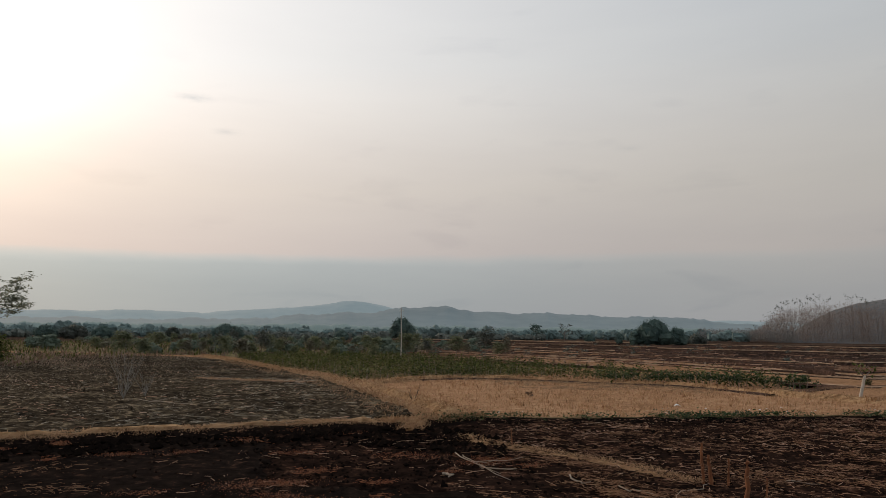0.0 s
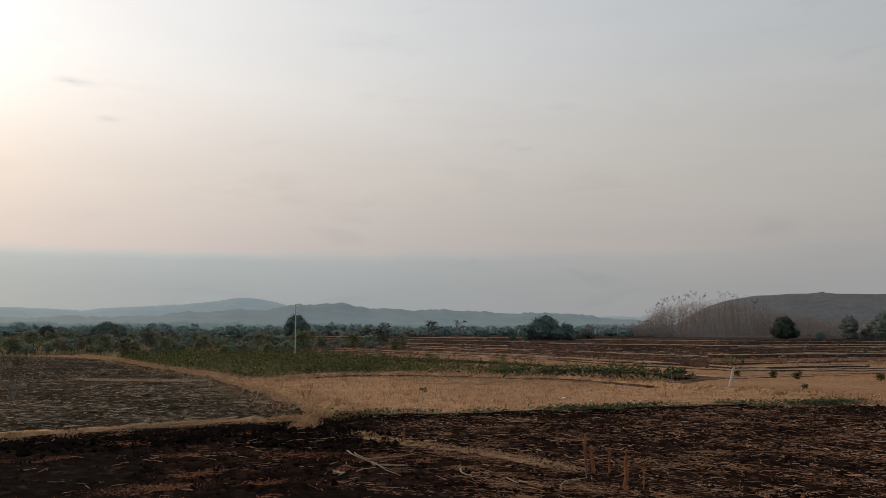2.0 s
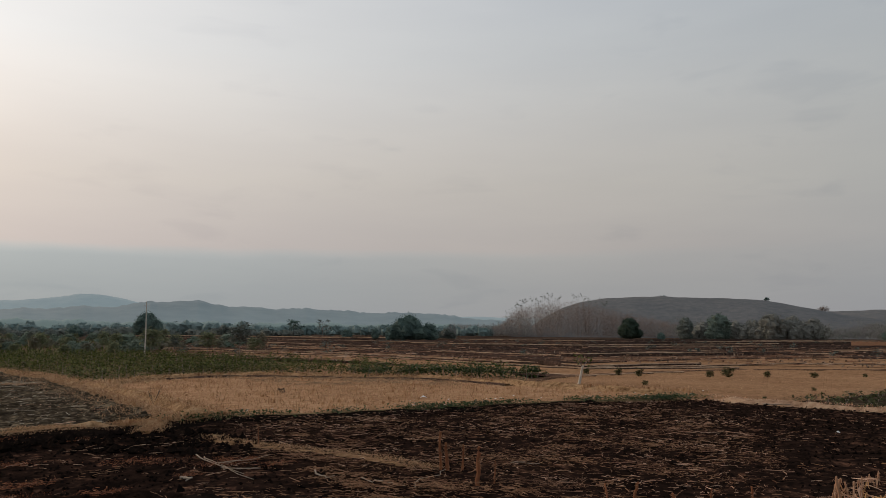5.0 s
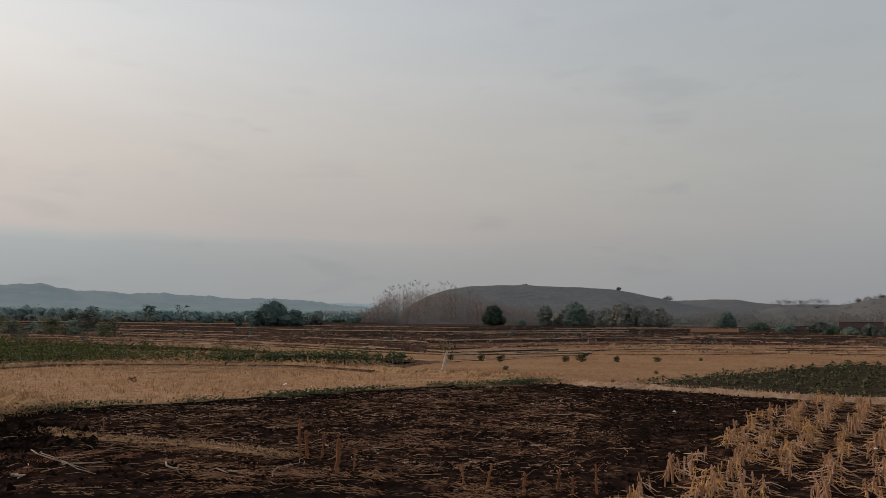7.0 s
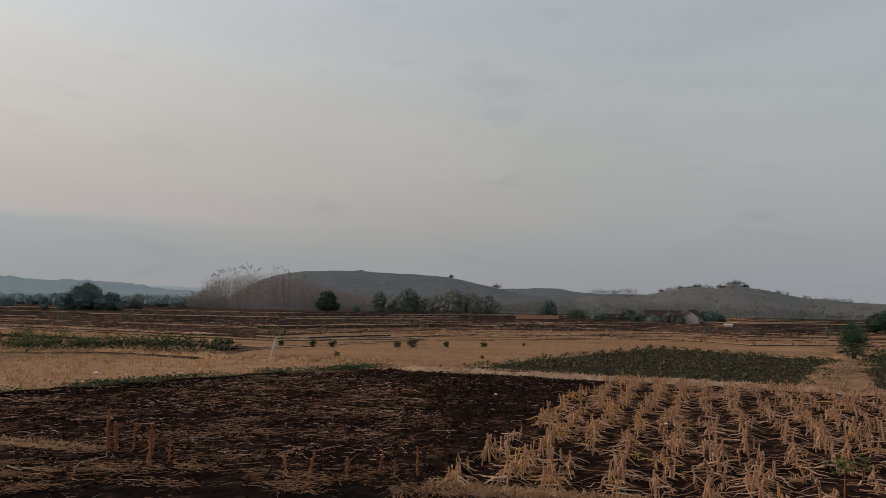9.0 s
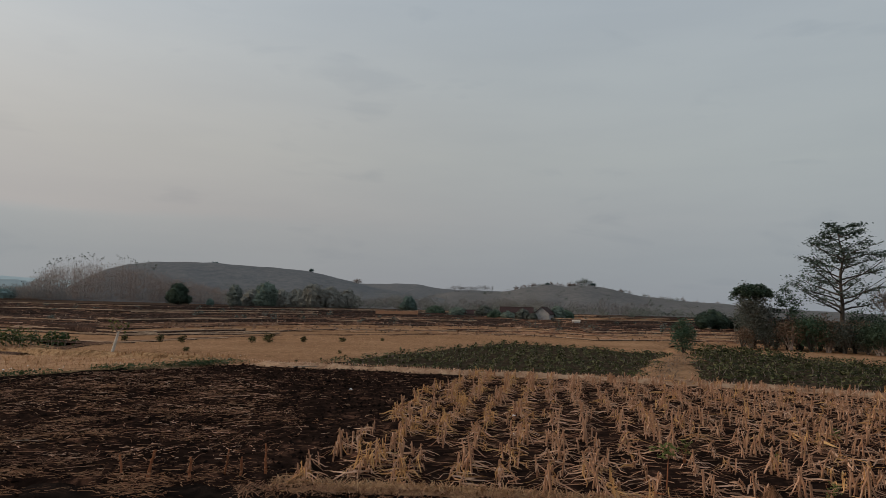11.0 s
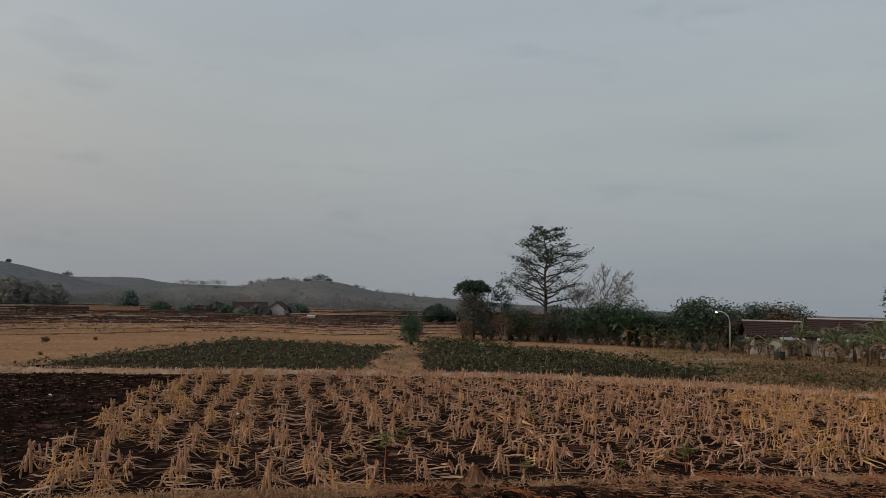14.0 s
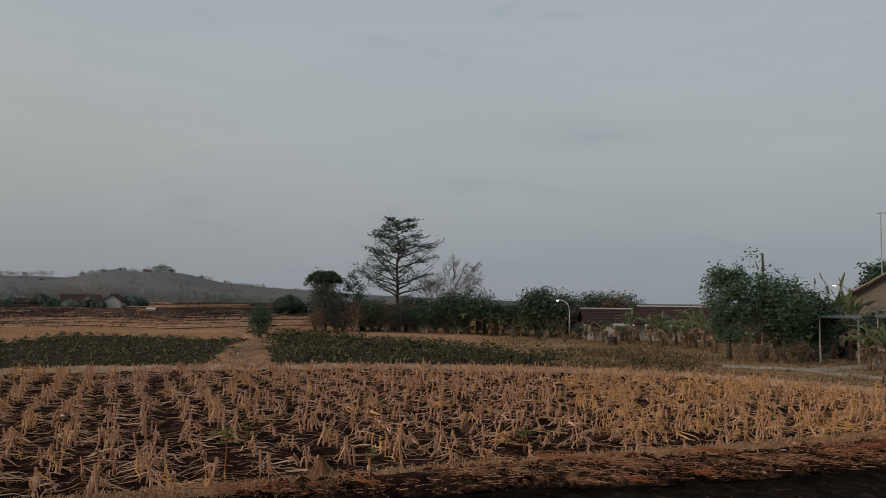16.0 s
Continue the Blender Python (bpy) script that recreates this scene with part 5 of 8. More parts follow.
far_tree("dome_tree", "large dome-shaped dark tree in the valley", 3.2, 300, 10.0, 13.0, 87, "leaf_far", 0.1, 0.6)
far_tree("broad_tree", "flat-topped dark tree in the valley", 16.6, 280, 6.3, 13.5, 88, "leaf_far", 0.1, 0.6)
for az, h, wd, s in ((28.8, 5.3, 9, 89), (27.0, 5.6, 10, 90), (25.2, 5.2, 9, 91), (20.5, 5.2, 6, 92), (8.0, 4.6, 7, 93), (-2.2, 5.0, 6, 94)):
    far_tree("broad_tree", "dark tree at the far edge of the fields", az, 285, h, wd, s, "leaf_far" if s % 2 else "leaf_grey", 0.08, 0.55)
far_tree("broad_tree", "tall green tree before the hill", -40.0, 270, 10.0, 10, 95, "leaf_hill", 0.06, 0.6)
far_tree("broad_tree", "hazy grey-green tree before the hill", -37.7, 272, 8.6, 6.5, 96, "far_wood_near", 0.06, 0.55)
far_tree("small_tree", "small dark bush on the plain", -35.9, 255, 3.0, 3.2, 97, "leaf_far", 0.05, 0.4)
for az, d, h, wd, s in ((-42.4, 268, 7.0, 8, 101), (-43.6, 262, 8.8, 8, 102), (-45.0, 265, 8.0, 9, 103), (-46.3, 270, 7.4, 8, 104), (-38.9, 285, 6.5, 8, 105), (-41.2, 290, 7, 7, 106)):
    far_tree("dusty_tree", "hazy grey-green tree at the hill's foot", az, d, h * 1.1, wd * 1.35, s, "leaf_haze", 0.0, 0.5)
far_tree("dark_tree", "dark upright tree behind the low brick wall", -51.1, 235, 5.7, 6.0, 107, "leaf_far", 0.15, 0.5)
far_tree("dome_tree", "dark domed tree by the fields", -74.3, 112, 3.3, 5.6, 108, "leaf_deep", 0.12, 0.32)
far_tree("dome_tree", "smaller dark domed tree beside another", -76.3, 114, 2.5, 4.0, 109, "leaf_deep", 0.1, 0.32)
w, c = tree_parts(110, 6.4, 0.45, lambda f: 2.6 * (1 - 0.4 * f), 10, 0.3, 0.5, 6, 0.5, 0.3, 0.14, 2)
plant("spindly_tree", "spindly dark tree with open tufts", "tree", polar(-7.4, 262), [("trunk", w, M["bark"]), ("crown", c, M["leaf_far"])])
w, c = tree_parts(111, 6.0, 0.4, lambda f: 3.0 * (1 - 0.3 * f), 10, 0.4, 0.4, 2.5, 0.5, 0.3, 0.14, 3)
plant("spindly_tree", "nearly bare grey tree on the plain", "tree", polar(-9.6, 255), [("trunk", w, M["twig"]), ("crown", c, M["leaf_grey"])])
w, c = tree_parts(112, 6.5, 0.52, lambda f: 3.1 * (0.95 - 0.15 * f), 22, 0.35, 0.19, 9, 0.3, 0.6, 0.09, 5, 0.25)
plant("feathery_tree", "tall feathery tree with sparse grey-green leaves", "tree", polar(31.9, 75), [("trunk", w, M["twig"]), ("crown", c, M["leaf_feather"])])
w, c = bush_parts(113, 2.3, 3.4, 0.2, 60, 16, 0.05, 0.8, 6, 0.4, 0.5)
plant("field_bush", "yellowing bush beside the burnt field", "bush", polar(32.0, 62), [("wood", w, M["twig"]), ("foliage", c, M["crop"])])
def wand_parts(seed, height, stems, r):
    """Many thin forked wands from one root."""
    rng = np.random.default_rng(seed)
    g = Geo()
    for i in range(stems):
        az, out = i * 2.4 + rng.uniform(-0.4, 0.4), rng.uniform(0.15, 0.75)
        pts = branch(g, rng, (0, 0, 0), (math.cos(az) * out, math.sin(az) * out, 1), height * rng.uniform(0.55, 1.0), r, r * 0.3, 0.15, 4, 5)
        for _ in range(3):
            j = int(rng.integers(1, 4))
            a2 = az + rng.normal(0, 0.9)
            branch(g, rng, pts[j], (math.cos(a2) * 0.6, math.sin(a2) * 0.6, 1), height * rng.uniform(0.2, 0.4), r * 0.5, r * 0.2, 0.15, 3, 4)
    return g


plant("bare_shrub", "pale leafless shrub in the burnt field", "shrub", polar(23.3, 30.5), [("wood", wand_parts(114, 2.1, 13, 0.0105), M["bark_pale"])])
plant("bare_shrub", "smaller pale leafless shrub", "shrub", polar(21.9, 31.5), [("wood", wand_parts(115, 1.2, 7, 0.009), M["bark_pale"])], 1.0)
plant("bare_shrub", "thin dry shrub at the edge of the golden field", "shrub", (-1.0, 26.2, 0.1), [("wood", wand_parts(116, 0.7, 5, 0.007), M["bark"])], 1.0)

# young trees and tall weeds in and behind the long green field
saps = []
for i, (h, mt) in enumerate(((2.2, "leaf_sapling"), (1.8, "leaf_sapling"), (2.7, "leaf_grey"), (2.0, "thicket_brown"))):
    w, c = tree_parts(120 + i, h, 0.3, lambda f, h=h: h * 0.3 * (1 - 0.4 * f), 12, 0.8, 0.16, 5, 0.25, 0.3, 0.03, 3)
    saps.append(plant("sapling", ("slender green sapling", "slender yellow-green sapling", "slender dusty sapling", "slender withered sapling")[i] + " behind the crop field", "sapling", polar((6, 10, 14, -5)[i], (92, 100, 88, 84)[i]), [("trunk", w, M["twig"]), ("crown", c, M[mt])], 0, 1, "saplings"))
rng = np.random.default_rng(77)
thickets = []
for i, (h, wd, mt) in enumerate(((1.5, 2.6, "thicket"), (1.9, 2.2, "thicket"), (1.2, 2.4, "thicket_brown"))):
    w, c = crown_parts(130 + i, h, wd, 0.0, 7, 0.19, 6.5)
    thickets.append(plant("thicket_shrub", ("low spreading hazy green shrub", "rounded hazy green shrub", "low brownish half-dry shrub")[i] + " behind the crop field", "shrub", polar((8, 17, 12)[i], (86, 110, 97)[i]), [("wood", w, M["twig"]), ("foliage", c, M[mt])], 0, 1, "shrubs behind the crop"))
for _ in range(170):
    az = rng.uniform(-4, 30)
    d = rng.uniform(84, 230) if az > 3 else rng.uniform(95, 140)
    if rng.uniform() > (0.3 if az < 1 else 1.0) or (az > 22 and d < 110):
        continue
    again(thickets[int(rng.choice(3, p=[0.45, 0.25, 0.3]))], polar(az, d), rng.uniform(0, 6), rng.uniform(0.6, 1.25), rng.uniform(0.9, 1.4))
for _ in range(70):
    az = rng.uniform(-6, 26)
    d = rng.uniform(66, 170) if az > 2 else rng.uniform(72, 100)
    if rng.uniform() > (0.35 if az < 1 else 1.0):
        continue
    again(saps[int(rng.choice(4, p=[0.35, 0.3, 0.2, 0.15]))], polar(az, d), rng.uniform(0, 6), rng.uniform(0.55, 1.15), rng.uniform(0.9, 1.5))


# far woods, one mass each: uneven crowns standing on the plain
def woods(name, label, az0, az1, d0, d1, h0, h1, count, seed, mat, leaf, per=60, width=1.1, solid=True):
    rng = np.random.default_rng(seed)
    g = Geo()
    for _ in range(count):
        az, d = rng.uniform(az1, az0), rng.uniform(d0, d1)
        h = rng.uniform(h0, h1) * rng.uniform(0.75, 1.1)
        c = np.array(polar(az, d))
        q = rng.normal(size=(per, 3))
        q /= np.linalg.norm(q, axis=1)[:, None]
        q *= rng.uniform(0.5, 0.97, (per, 1))
        if solid:
            for _ in range(3):
                o = rng.normal(0, 0.2, 2) * h * width
                hh = h * rng.uniform(0.75, 1.0)
                g.lump((c[0] + o[0], c[1] + o[1], hh * 0.52), (h * width * 0.24, h * width * 0.24, hh * 0.40), rng, 8, 5, 0.18)
        pts = c + np.stack([q[:, 0] * h * width * 0.5, q[:, 1] * h * width * 0.5, h * 0.55 + q[:, 2] * h * 0.45], 1)
        g.leaves(pts, leaf, rng, 0.3, 1.1)
    return stuff(name, g.mesh(name, mat), label, "woods")


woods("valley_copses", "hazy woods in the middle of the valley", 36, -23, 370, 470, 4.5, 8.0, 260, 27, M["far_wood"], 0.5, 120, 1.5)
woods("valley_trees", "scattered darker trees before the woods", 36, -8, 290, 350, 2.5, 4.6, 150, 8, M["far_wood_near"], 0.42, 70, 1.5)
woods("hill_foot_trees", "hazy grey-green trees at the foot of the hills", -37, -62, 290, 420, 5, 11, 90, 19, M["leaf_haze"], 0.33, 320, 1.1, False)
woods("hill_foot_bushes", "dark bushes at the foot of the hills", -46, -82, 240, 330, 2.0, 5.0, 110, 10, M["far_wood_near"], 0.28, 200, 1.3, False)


def bare_woods(name, label, az0, az1, d0, d1, h0, h1, count, seed, mat, twigs=70):
    """Leafless hazy trees: thin stems in a cloud of twigs."""
    rng = np.random.default_rng(seed)
    g = Geo()
    for _ in range(count):
        p = np.array(polar(rng.uniform(az1, az0), rng.uniform(d0, d1)))
        h = rng.uniform(h0, h1)
        q = p + np.array([rng.normal(0, 0.5), rng.normal(0, 0.5), h * 0.9])
        g.tube([tuple(p), tuple((p + q) / 2), tuple(q)], [0.05, 0.035, 0.02], 3, cap=False)
        f = rng.uniform(0.15, 0.95, twigs)
        wide = 0.3 * h * np.sin(math.pi * np.minimum(1, f * 0.75 + 0.15))
        base = p + np.stack([rng.normal(0, 1, twigs) * wide, rng.normal(0, 1, twigs) * wide, f * h * 0.9], 1)
        g.blades(base, 0.24 * h, 0.16, rng, 0.7, 0.5)
    return stuff(name, g.mesh(name, mat), label, "woods")


# leafless plantation on the hill's flank: fine grey-brown tops, a few leaf tufts left
def plantation():
    rng = np.random.default_rng(31)
    wood, tuft = Geo(), Geo()
    for _ in range(760):
        az = rng.uniform(-38.5, -22.2)
        d = rng.uniform(430, 560)
        cap = np.interp(-az, [22.2, 23.2, 23.8, 24.3, 25.2, 27.5, 29.8, 31.4, 33, 36, 38.5], [6, 8.5, 11, 17, 25.5, 29, 29, 26.5, 21, 14, 8]) * d / 480
        tall = rng.uniform() < 0.2
        h = cap * (rng.uniform(0.86, 1.0) if tall else rng.triangular(0.45, 0.72, 0.93))
        p = np.array(polar(az, d))
        q = p + np.array([rng.normal(0, 0.7), rng.normal(0, 0.7), h * 0.96])
        wood.tube([tuple(p), tuple((p + q) / 2 + np.array([rng.normal(0, 0.3), rng.normal(0, 0.3), 0])), tuple(q)], [0.035, 0.03, 0.02], 3, cap=False)
        k = 95
        base = p + np.stack([rng.normal(0, 1.5, k), rng.normal(0, 1.5, k), rng.uniform(0.02, 0.92 if not tall else 0.75, k) * h], 1)
        wood.blades(base, 1.5, 0.15, rng, 1.0, 0.6)
        if tall and -32.2 < az < -23.4 and rng.uniform() < 0.85:
            for _ in range(3):
                c = q + rng.normal(size=3) * np.array([0.9, 0.9, 0.8]) + np.array([0, 0, -0.5]) + rng.normal(size=(4, 3)) * np.array([0.35, 0.35, 0.3])
                tuft.leaves(c, 0.5, rng, 0.2, 1.6)
    stuff("bare_plantation", wood.mesh("bare_plantation", M["bare_wood"]), "leafless grey-brown tree plantation on the hillside", "woods")
    stuff("plantation_tufts", tuft.mesh("plantation_tufts", M["leaf_grey"]), "leaf tufts at the tops of the plantation", "leaves")


plantation()

bare_woods("hill_foot_woods", "leafless hazy woods at the foot of the hills", -35, -70, 300, 440, 3.0, 8, 240, 9, M["bare_hill"], 90)
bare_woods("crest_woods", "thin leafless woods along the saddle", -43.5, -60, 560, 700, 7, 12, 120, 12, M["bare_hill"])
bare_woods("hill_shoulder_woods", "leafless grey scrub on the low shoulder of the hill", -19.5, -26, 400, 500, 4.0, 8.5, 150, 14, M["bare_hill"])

# trees standing on the crests
for az, d, z, h, wd, mt, s in ((-36.1, 615, 30.0, 3.4, 5.0, "far_wood", 141), (-43.35, 618, 25.8, 5.2, 4.2, "far_wood", 142), (-64.9, 715, 23.6, 8.5, 18, "far_wood_near", 143), (-65.6, 716, 23.6, 5.0, 6, "far_wood", 144), (-62.1, 714, 23.5, 4.6, 4, "far_wood", 145),
                            (-57.2, 690, 14.0, 9.0, 20, "bare_hill", 146), (-56.0, 690, 14.0, 8.0, 18, "bare_hill", 147), (-54.9, 690, 14.0, 8.5, 18, "bare_hill", 150), (-47.0, 610, 17.0, 6, 8, "bare_wood", 148)):
    w, c = bush_parts(s, h, wd, 0.34, 70, 46 if mt == "far_wood_near" else 18, 0.25, 0.8, 4, 0.5, 0.6)
    plant("crest_tree", "small tree standing on the hill's crest", "tree", polar(az, d, z), [("trunk", w, M["bark"]), ("crown", c, M[mt])], 0, 1, "trees on the crest")
rng = np.random.default_rng(15)
crest_mesh = bush_parts(149, 4.4, 4.2, 0.22, 30, 12, 0.25, 0.8, 4, 0.6, 0.5)
ob = None
RIDGE_H = [(-57, 1.15), (-58.5, 1.2), (-60.5, 1.65), (-62.2, 1.85), (-63.5, 1.78), (-64.7, 1.9), (-65.5, 1.85), (-67, 1.6), (-69.5, 1.13), (-72, 0.9), (-75.5, 0.68)]
for i in range(90):
    az = rng.uniform(-76, -58) if i % 3 else rng.normal(-62.4, 1.3)
    e = float(np.interp(-az, [-r[0] for r in RIDGE_H], [r[1] for r in RIDGE_H]))
    at = polar(az, 715, EYE + 718 * math.tan(radians(e)) - 1.6)
    if ob is None:
        ob = plant("crest_tree", "thin small tree on the hill's crest", "tree", at, [("trunk", crest_mesh[0], M["twig"]), ("crown", crest_mesh[1], M["bare_wood"])], 0, 1, "trees on the crest")
    else:
        again(ob, at, rng.uniform(0, 6), rng.uniform(0.5, 1.15))
woods("slope_bushes", "scattered bushes on the hill slope", -58, -78, 455, 500, 1.5, 4, 60, 18, M["far_wood_near"], 0.6, 40, 1.1, False)
# scrub growing up the hill's side
g = Geo()
for _ in range(150):
    az, f = rng.uniform(-74, -57), rng.uniform(0.12, 0.95)
    if wave(np.float64(az * 2.0), np.float64(f * 9), 0.9, 2.0) + rng.normal(0, 0.3) < 0.15:
        continue
    e = float(np.interp(-az, [-r[0] for r in RIDGE_H], [r[1] for r in RIDGE_H]))
    top = EYE + 720 * math.tan(radians(e))
    c = np.array(polar(az, 720 - 260 * (1 - f), -2.0 + (top + 2.0) * math.sin(f * math.pi / 2) ** 1.15))
    h = rng.uniform(1.2, 3.4)
    k = int(rng.integers(30, 70))
    g.leaves(c + rng.normal(size=(k, 3)) * np.array([h * 0.55, h * 0.55, h * 0.3]) + np.array([0, 0, h * 0.35]), 0.55, rng, 0.3, 1.1)
stuff("slope_scrub", g.mesh("slope_scrub", M["far_wood_near"]), "patches of dull scrub up the dry hill's side", "scrub")

# ---------------------------------------------------------------- maize stubble
def stubble_parts(seed):
    """Cut stalks in a clump along the row, shaggy with leaf remains, and long leaves broken down to either side."""
    rng = np.random.default_rng(seed)
    stalks, lv = [], Geo()

    def strap(p, q, e, tail, wd):
        d = e - p
        w = np.array([-d[1], d[0], 0.0])
        w = w / (np.linalg.norm(w) + 1e-6) if np.linalg.norm(w) > 1e-3 else np.array([1.0, 0, 0])
        w = w + np.array([0, 0, rng.normal(0, 0.5)])
        pts = []
        for m, f in ((p, 0.8), (q, 1.1), (e, 0.85), (tail, 0.3)):
            pts += [m - w * wd * f, m + np.array([0, 0, 0.45 * wd]), m + w * wd * f]
        fs = []
        for b in (0, 3, 6):
            fs += [(b, b + 1, b + 4, b + 3), (b + 1, b + 2, b + 5, b + 4)]
        lv.add(pts, fs)

    for _ in range(int(rng.integers(1, 4))):
        st = Geo()
        stalks.append(st)
        x, y = rng.normal(0, 0.09), rng.normal(0, 0.06)
        h = rng.choice([rng.uniform(0.08, 0.25), rng.uniform(0.2, 0.4)])
        lx, ly = rng.normal(0, 0.06), rng.normal(-0.02, 0.075)
        r = rng.uniform(0.012, 0.018)
        st.tube([(x, y, -0.05), (x + lx * 0.4, y + ly * 0.4, h * 0.5), (x + lx, y + ly, h), (x + lx * 1.05 + rng.normal(0, 0.006), y + ly * 1.05, h + 0.02)], [r * 1.15, r, r * 0.95, r * 0.35], 6)
        for _ in range(int(rng.integers(4, 8))):
            u = rng.uniform(0.25, 1.0)
            p = np.array([x + lx * u, y + ly * u, h * u])
            az = rng.uniform(0, 6.28)
            d = np.array([math.cos(az), math.sin(az), 0])
            out, drop = rng.uniform(0.015, 0.065), rng.uniform(-0.05, 0.12)
            q = p + d * out * 0.7 + np.array([0, 0, rng.uniform(-0.01, 0.04)])
            e = p + d * out - np.array([0, 0, drop])
            e[2] = max(e[2], 0.015)
            strap(p, q, e, e + d * 0.02 - np.array([0, 0, min(0.03, e[2] - 0.005)]), rng.uniform(0.005, 0.010))
        for _ in range(int(rng.integers(1, 5))):
            u = rng.triangular(0.05, 0.3, 0.95)
            p = np.array([x + lx * u, y + ly * u, h * u])
            az = (-1.57 if rng.uniform() < 0.6 else 1.57) + rng.normal(0, 0.6)
            d, w = np.array([math.cos(az), math.sin(az), 0]), np.array([-math.sin(az), math.cos(az), 0])
            out = rng.uniform(0.1, 0.4)
            e = np.array([p[0], p[1], max(0.015, p[2] * rng.uniform(-0.3, 0.9))]) + d * out
            q = p * 0.45 + e * 0.55 + np.array([0, 0, rng.uniform(-0.03, 0.035)]) + w * rng.normal(0, 0.03)
            q[2] = max(q[2], 0.02)
            tail = e + d * rng.uniform(0.02, 0.14) + w * rng.normal(0, 0.04)
            tail[2] = max(0.012, e[2] - 0.05)
            strap(p, q, e, tail, rng.uniform(0.006, 0.0125))
    return stalks, lv


PLANTS = [stubble_parts(200 + i) for i in range(12)]


def together(geos):
    g = Geo()
    for k in geos:
        g.add(np.concatenate(k.v), k.f)
    return g


KINDS = [(together(a), b) for a, b in PLANTS]
rng = np.random.default_rng(9)
u, v = np.array([math.cos(TURN_ROWS), math.sin(TURN_ROWS)]), np.array([-math.sin(TURN_ROWS), math.cos(TURN_ROWS)])
spots = []
for row in range(-52, 10):
    s = -14.0
    while s < 40:
        s += rng.choice([rng.uniform(0.18, 0.36), rng.uniform(0.3, 0.55)])
        q = u * s + v * (row * 0.70 + 0.05 * math.sin(s * 0.7 + row) + rng.normal(0, 0.07))
        spots.append(q)
spots = np.array(spots)
spots = spots[inside(spots[:, 0], spots[:, 1], STUBBLE_FIELD)]
spots = spots[rng.uniform(size=len(spots)) < 0.9]
near = np.hypot(spots[:, 0], spots[:, 1] * 0.9)
order = np.argsort(near)
NEAR_COUNT = 290
STUB_ROOTS = []
for rank, i in enumerate(order[:NEAR_COUNT]):
    k = rank % len(KINDS)
    at, turn, sc = (spots[i][0], spots[i][1], 0.0), TURN_ROWS + rng.normal(0, 0.22) + (math.pi if rng.uniform() < 0.3 else 0.0), rng.uniform(0.8, 1.12)
    if rank < len(KINDS):
        STUB_ROOTS.append(plant("maize_stubble", "cut dry maize stalks with folded straw leaves", "maize stubble", at, [("stalk", st, M["stub_stalk"]) for st in PLANTS[k][0]] + [("foliage", PLANTS[k][1], M["straw"])], turn, 1.0, "maize stubble in rows"))
    else:
        again(STUB_ROOTS[k], at, turn, sc)


def spread_out(kinds, index, places, rng, lo=0.8, hi=1.12, along=None):
    """Many turned copies of small parts in one Geo."""
    g = Geo()
    ready = [(np.concatenate(k[index].v), k[index].f) for k in kinds]
    for x, y in places:
        verts, faces = ready[int(rng.integers(len(ready)))]
        a, s = (rng.uniform(0, 6.28) if along is None else along + rng.normal(0, 0.25) + (math.pi if rng.uniform() < 0.3 else 0.0)), rng.uniform(lo, hi)
        c, n = math.cos(a) * s, math.sin(a) * s
        p = np.stack([verts[:, 0] * c - verts[:, 1] * n + x, verts[:, 0] * n + verts[:, 1] * c + y, verts[:, 2] * s], 1)
        g.v.append(p)
        b = g.n
        g.f.extend([tuple(j + b for j in f) for f in faces])
        g.n += len(p)
    return g


rest = spots[order[NEAR_COUNT:]]
r1, r2 = np.random.default_rng(4), np.random.default_rng(4)
stuff("maize_stubble_stalks", spread_out(KINDS, 0, rest, r1, along=TURN_ROWS).mesh("maize_stubble_stalks", M["stub_stalk"]), "cut dry maize stalks further back in rows", "maize stubble")
stuff("maize_stubble_leaves", spread_out(KINDS, 1, rest, r2, along=TURN_ROWS).mesh("maize_stubble_leaves", M["straw"]), "folded straw leaves of the maize rows", "maize straw")
# the yellower, thicker end of the field
thick = [(25.8, -2.4), (26.0, -7.4), (21.8, -11.6), (18.5, -14.5), (16.8, -11.5), (14.6, -6.5), (13.4, -2.2)]
more = scatter(thick, 420, rng)
stuff("maize_straw_thick", spread_out(KINDS, 1, more, rng, 0.8, 1.2).mesh("maize_straw_thick", M["gold_straw"]), "thick golden straw at the end of the stubble field", "maize straw")

shaggy = spots[rng.uniform(size=len(spots)) < 0.15]
stuff("maize_husks", spread_out(KINDS, 1, shaggy, rng, 0.75, 1.25).mesh("maize_husks", M["gold_straw"]), "shaggy golden husks along the maize rows", "maize straw")

# the rows by the burnt field are thick with golden leaves
GOLD_ROWS = [(7.0, 8.4), (12.3, 10.4), (16.1, 12.5), (22.4, 15.3), (23.2, 12.6), (17.5, 9.6), (12.8, 7.2), (9.0, 5.2)]
gold = spots[inside(spots[:, 0], spots[:, 1], GOLD_ROWS)]
gold = gold[rng.uniform(size=len(gold)) < 0.6] + rng.normal(0, 0.06, 2)
stuff("maize_golden_leaves", spread_out(KINDS, 1, gold, rng, 0.8, 1.15).mesh("maize_golden_leaves", M["gold_straw"]), "thick golden leaves hanging about the maize rows", "maize straw")

# loose straw between the rows
g = Geo()
p = scatter(STUBBLE_FIELD, 4200, rng)
g.strips(np.c_[p, np.zeros(len(p))], 0.3, 0.012, rng, TURN_ROWS + math.pi / 2, 0.6, 0.03)
stuff("loose_straw", g.mesh("loose_straw", M["straw_dark"]), "loose dry straw lying between the maize rows", "straw")


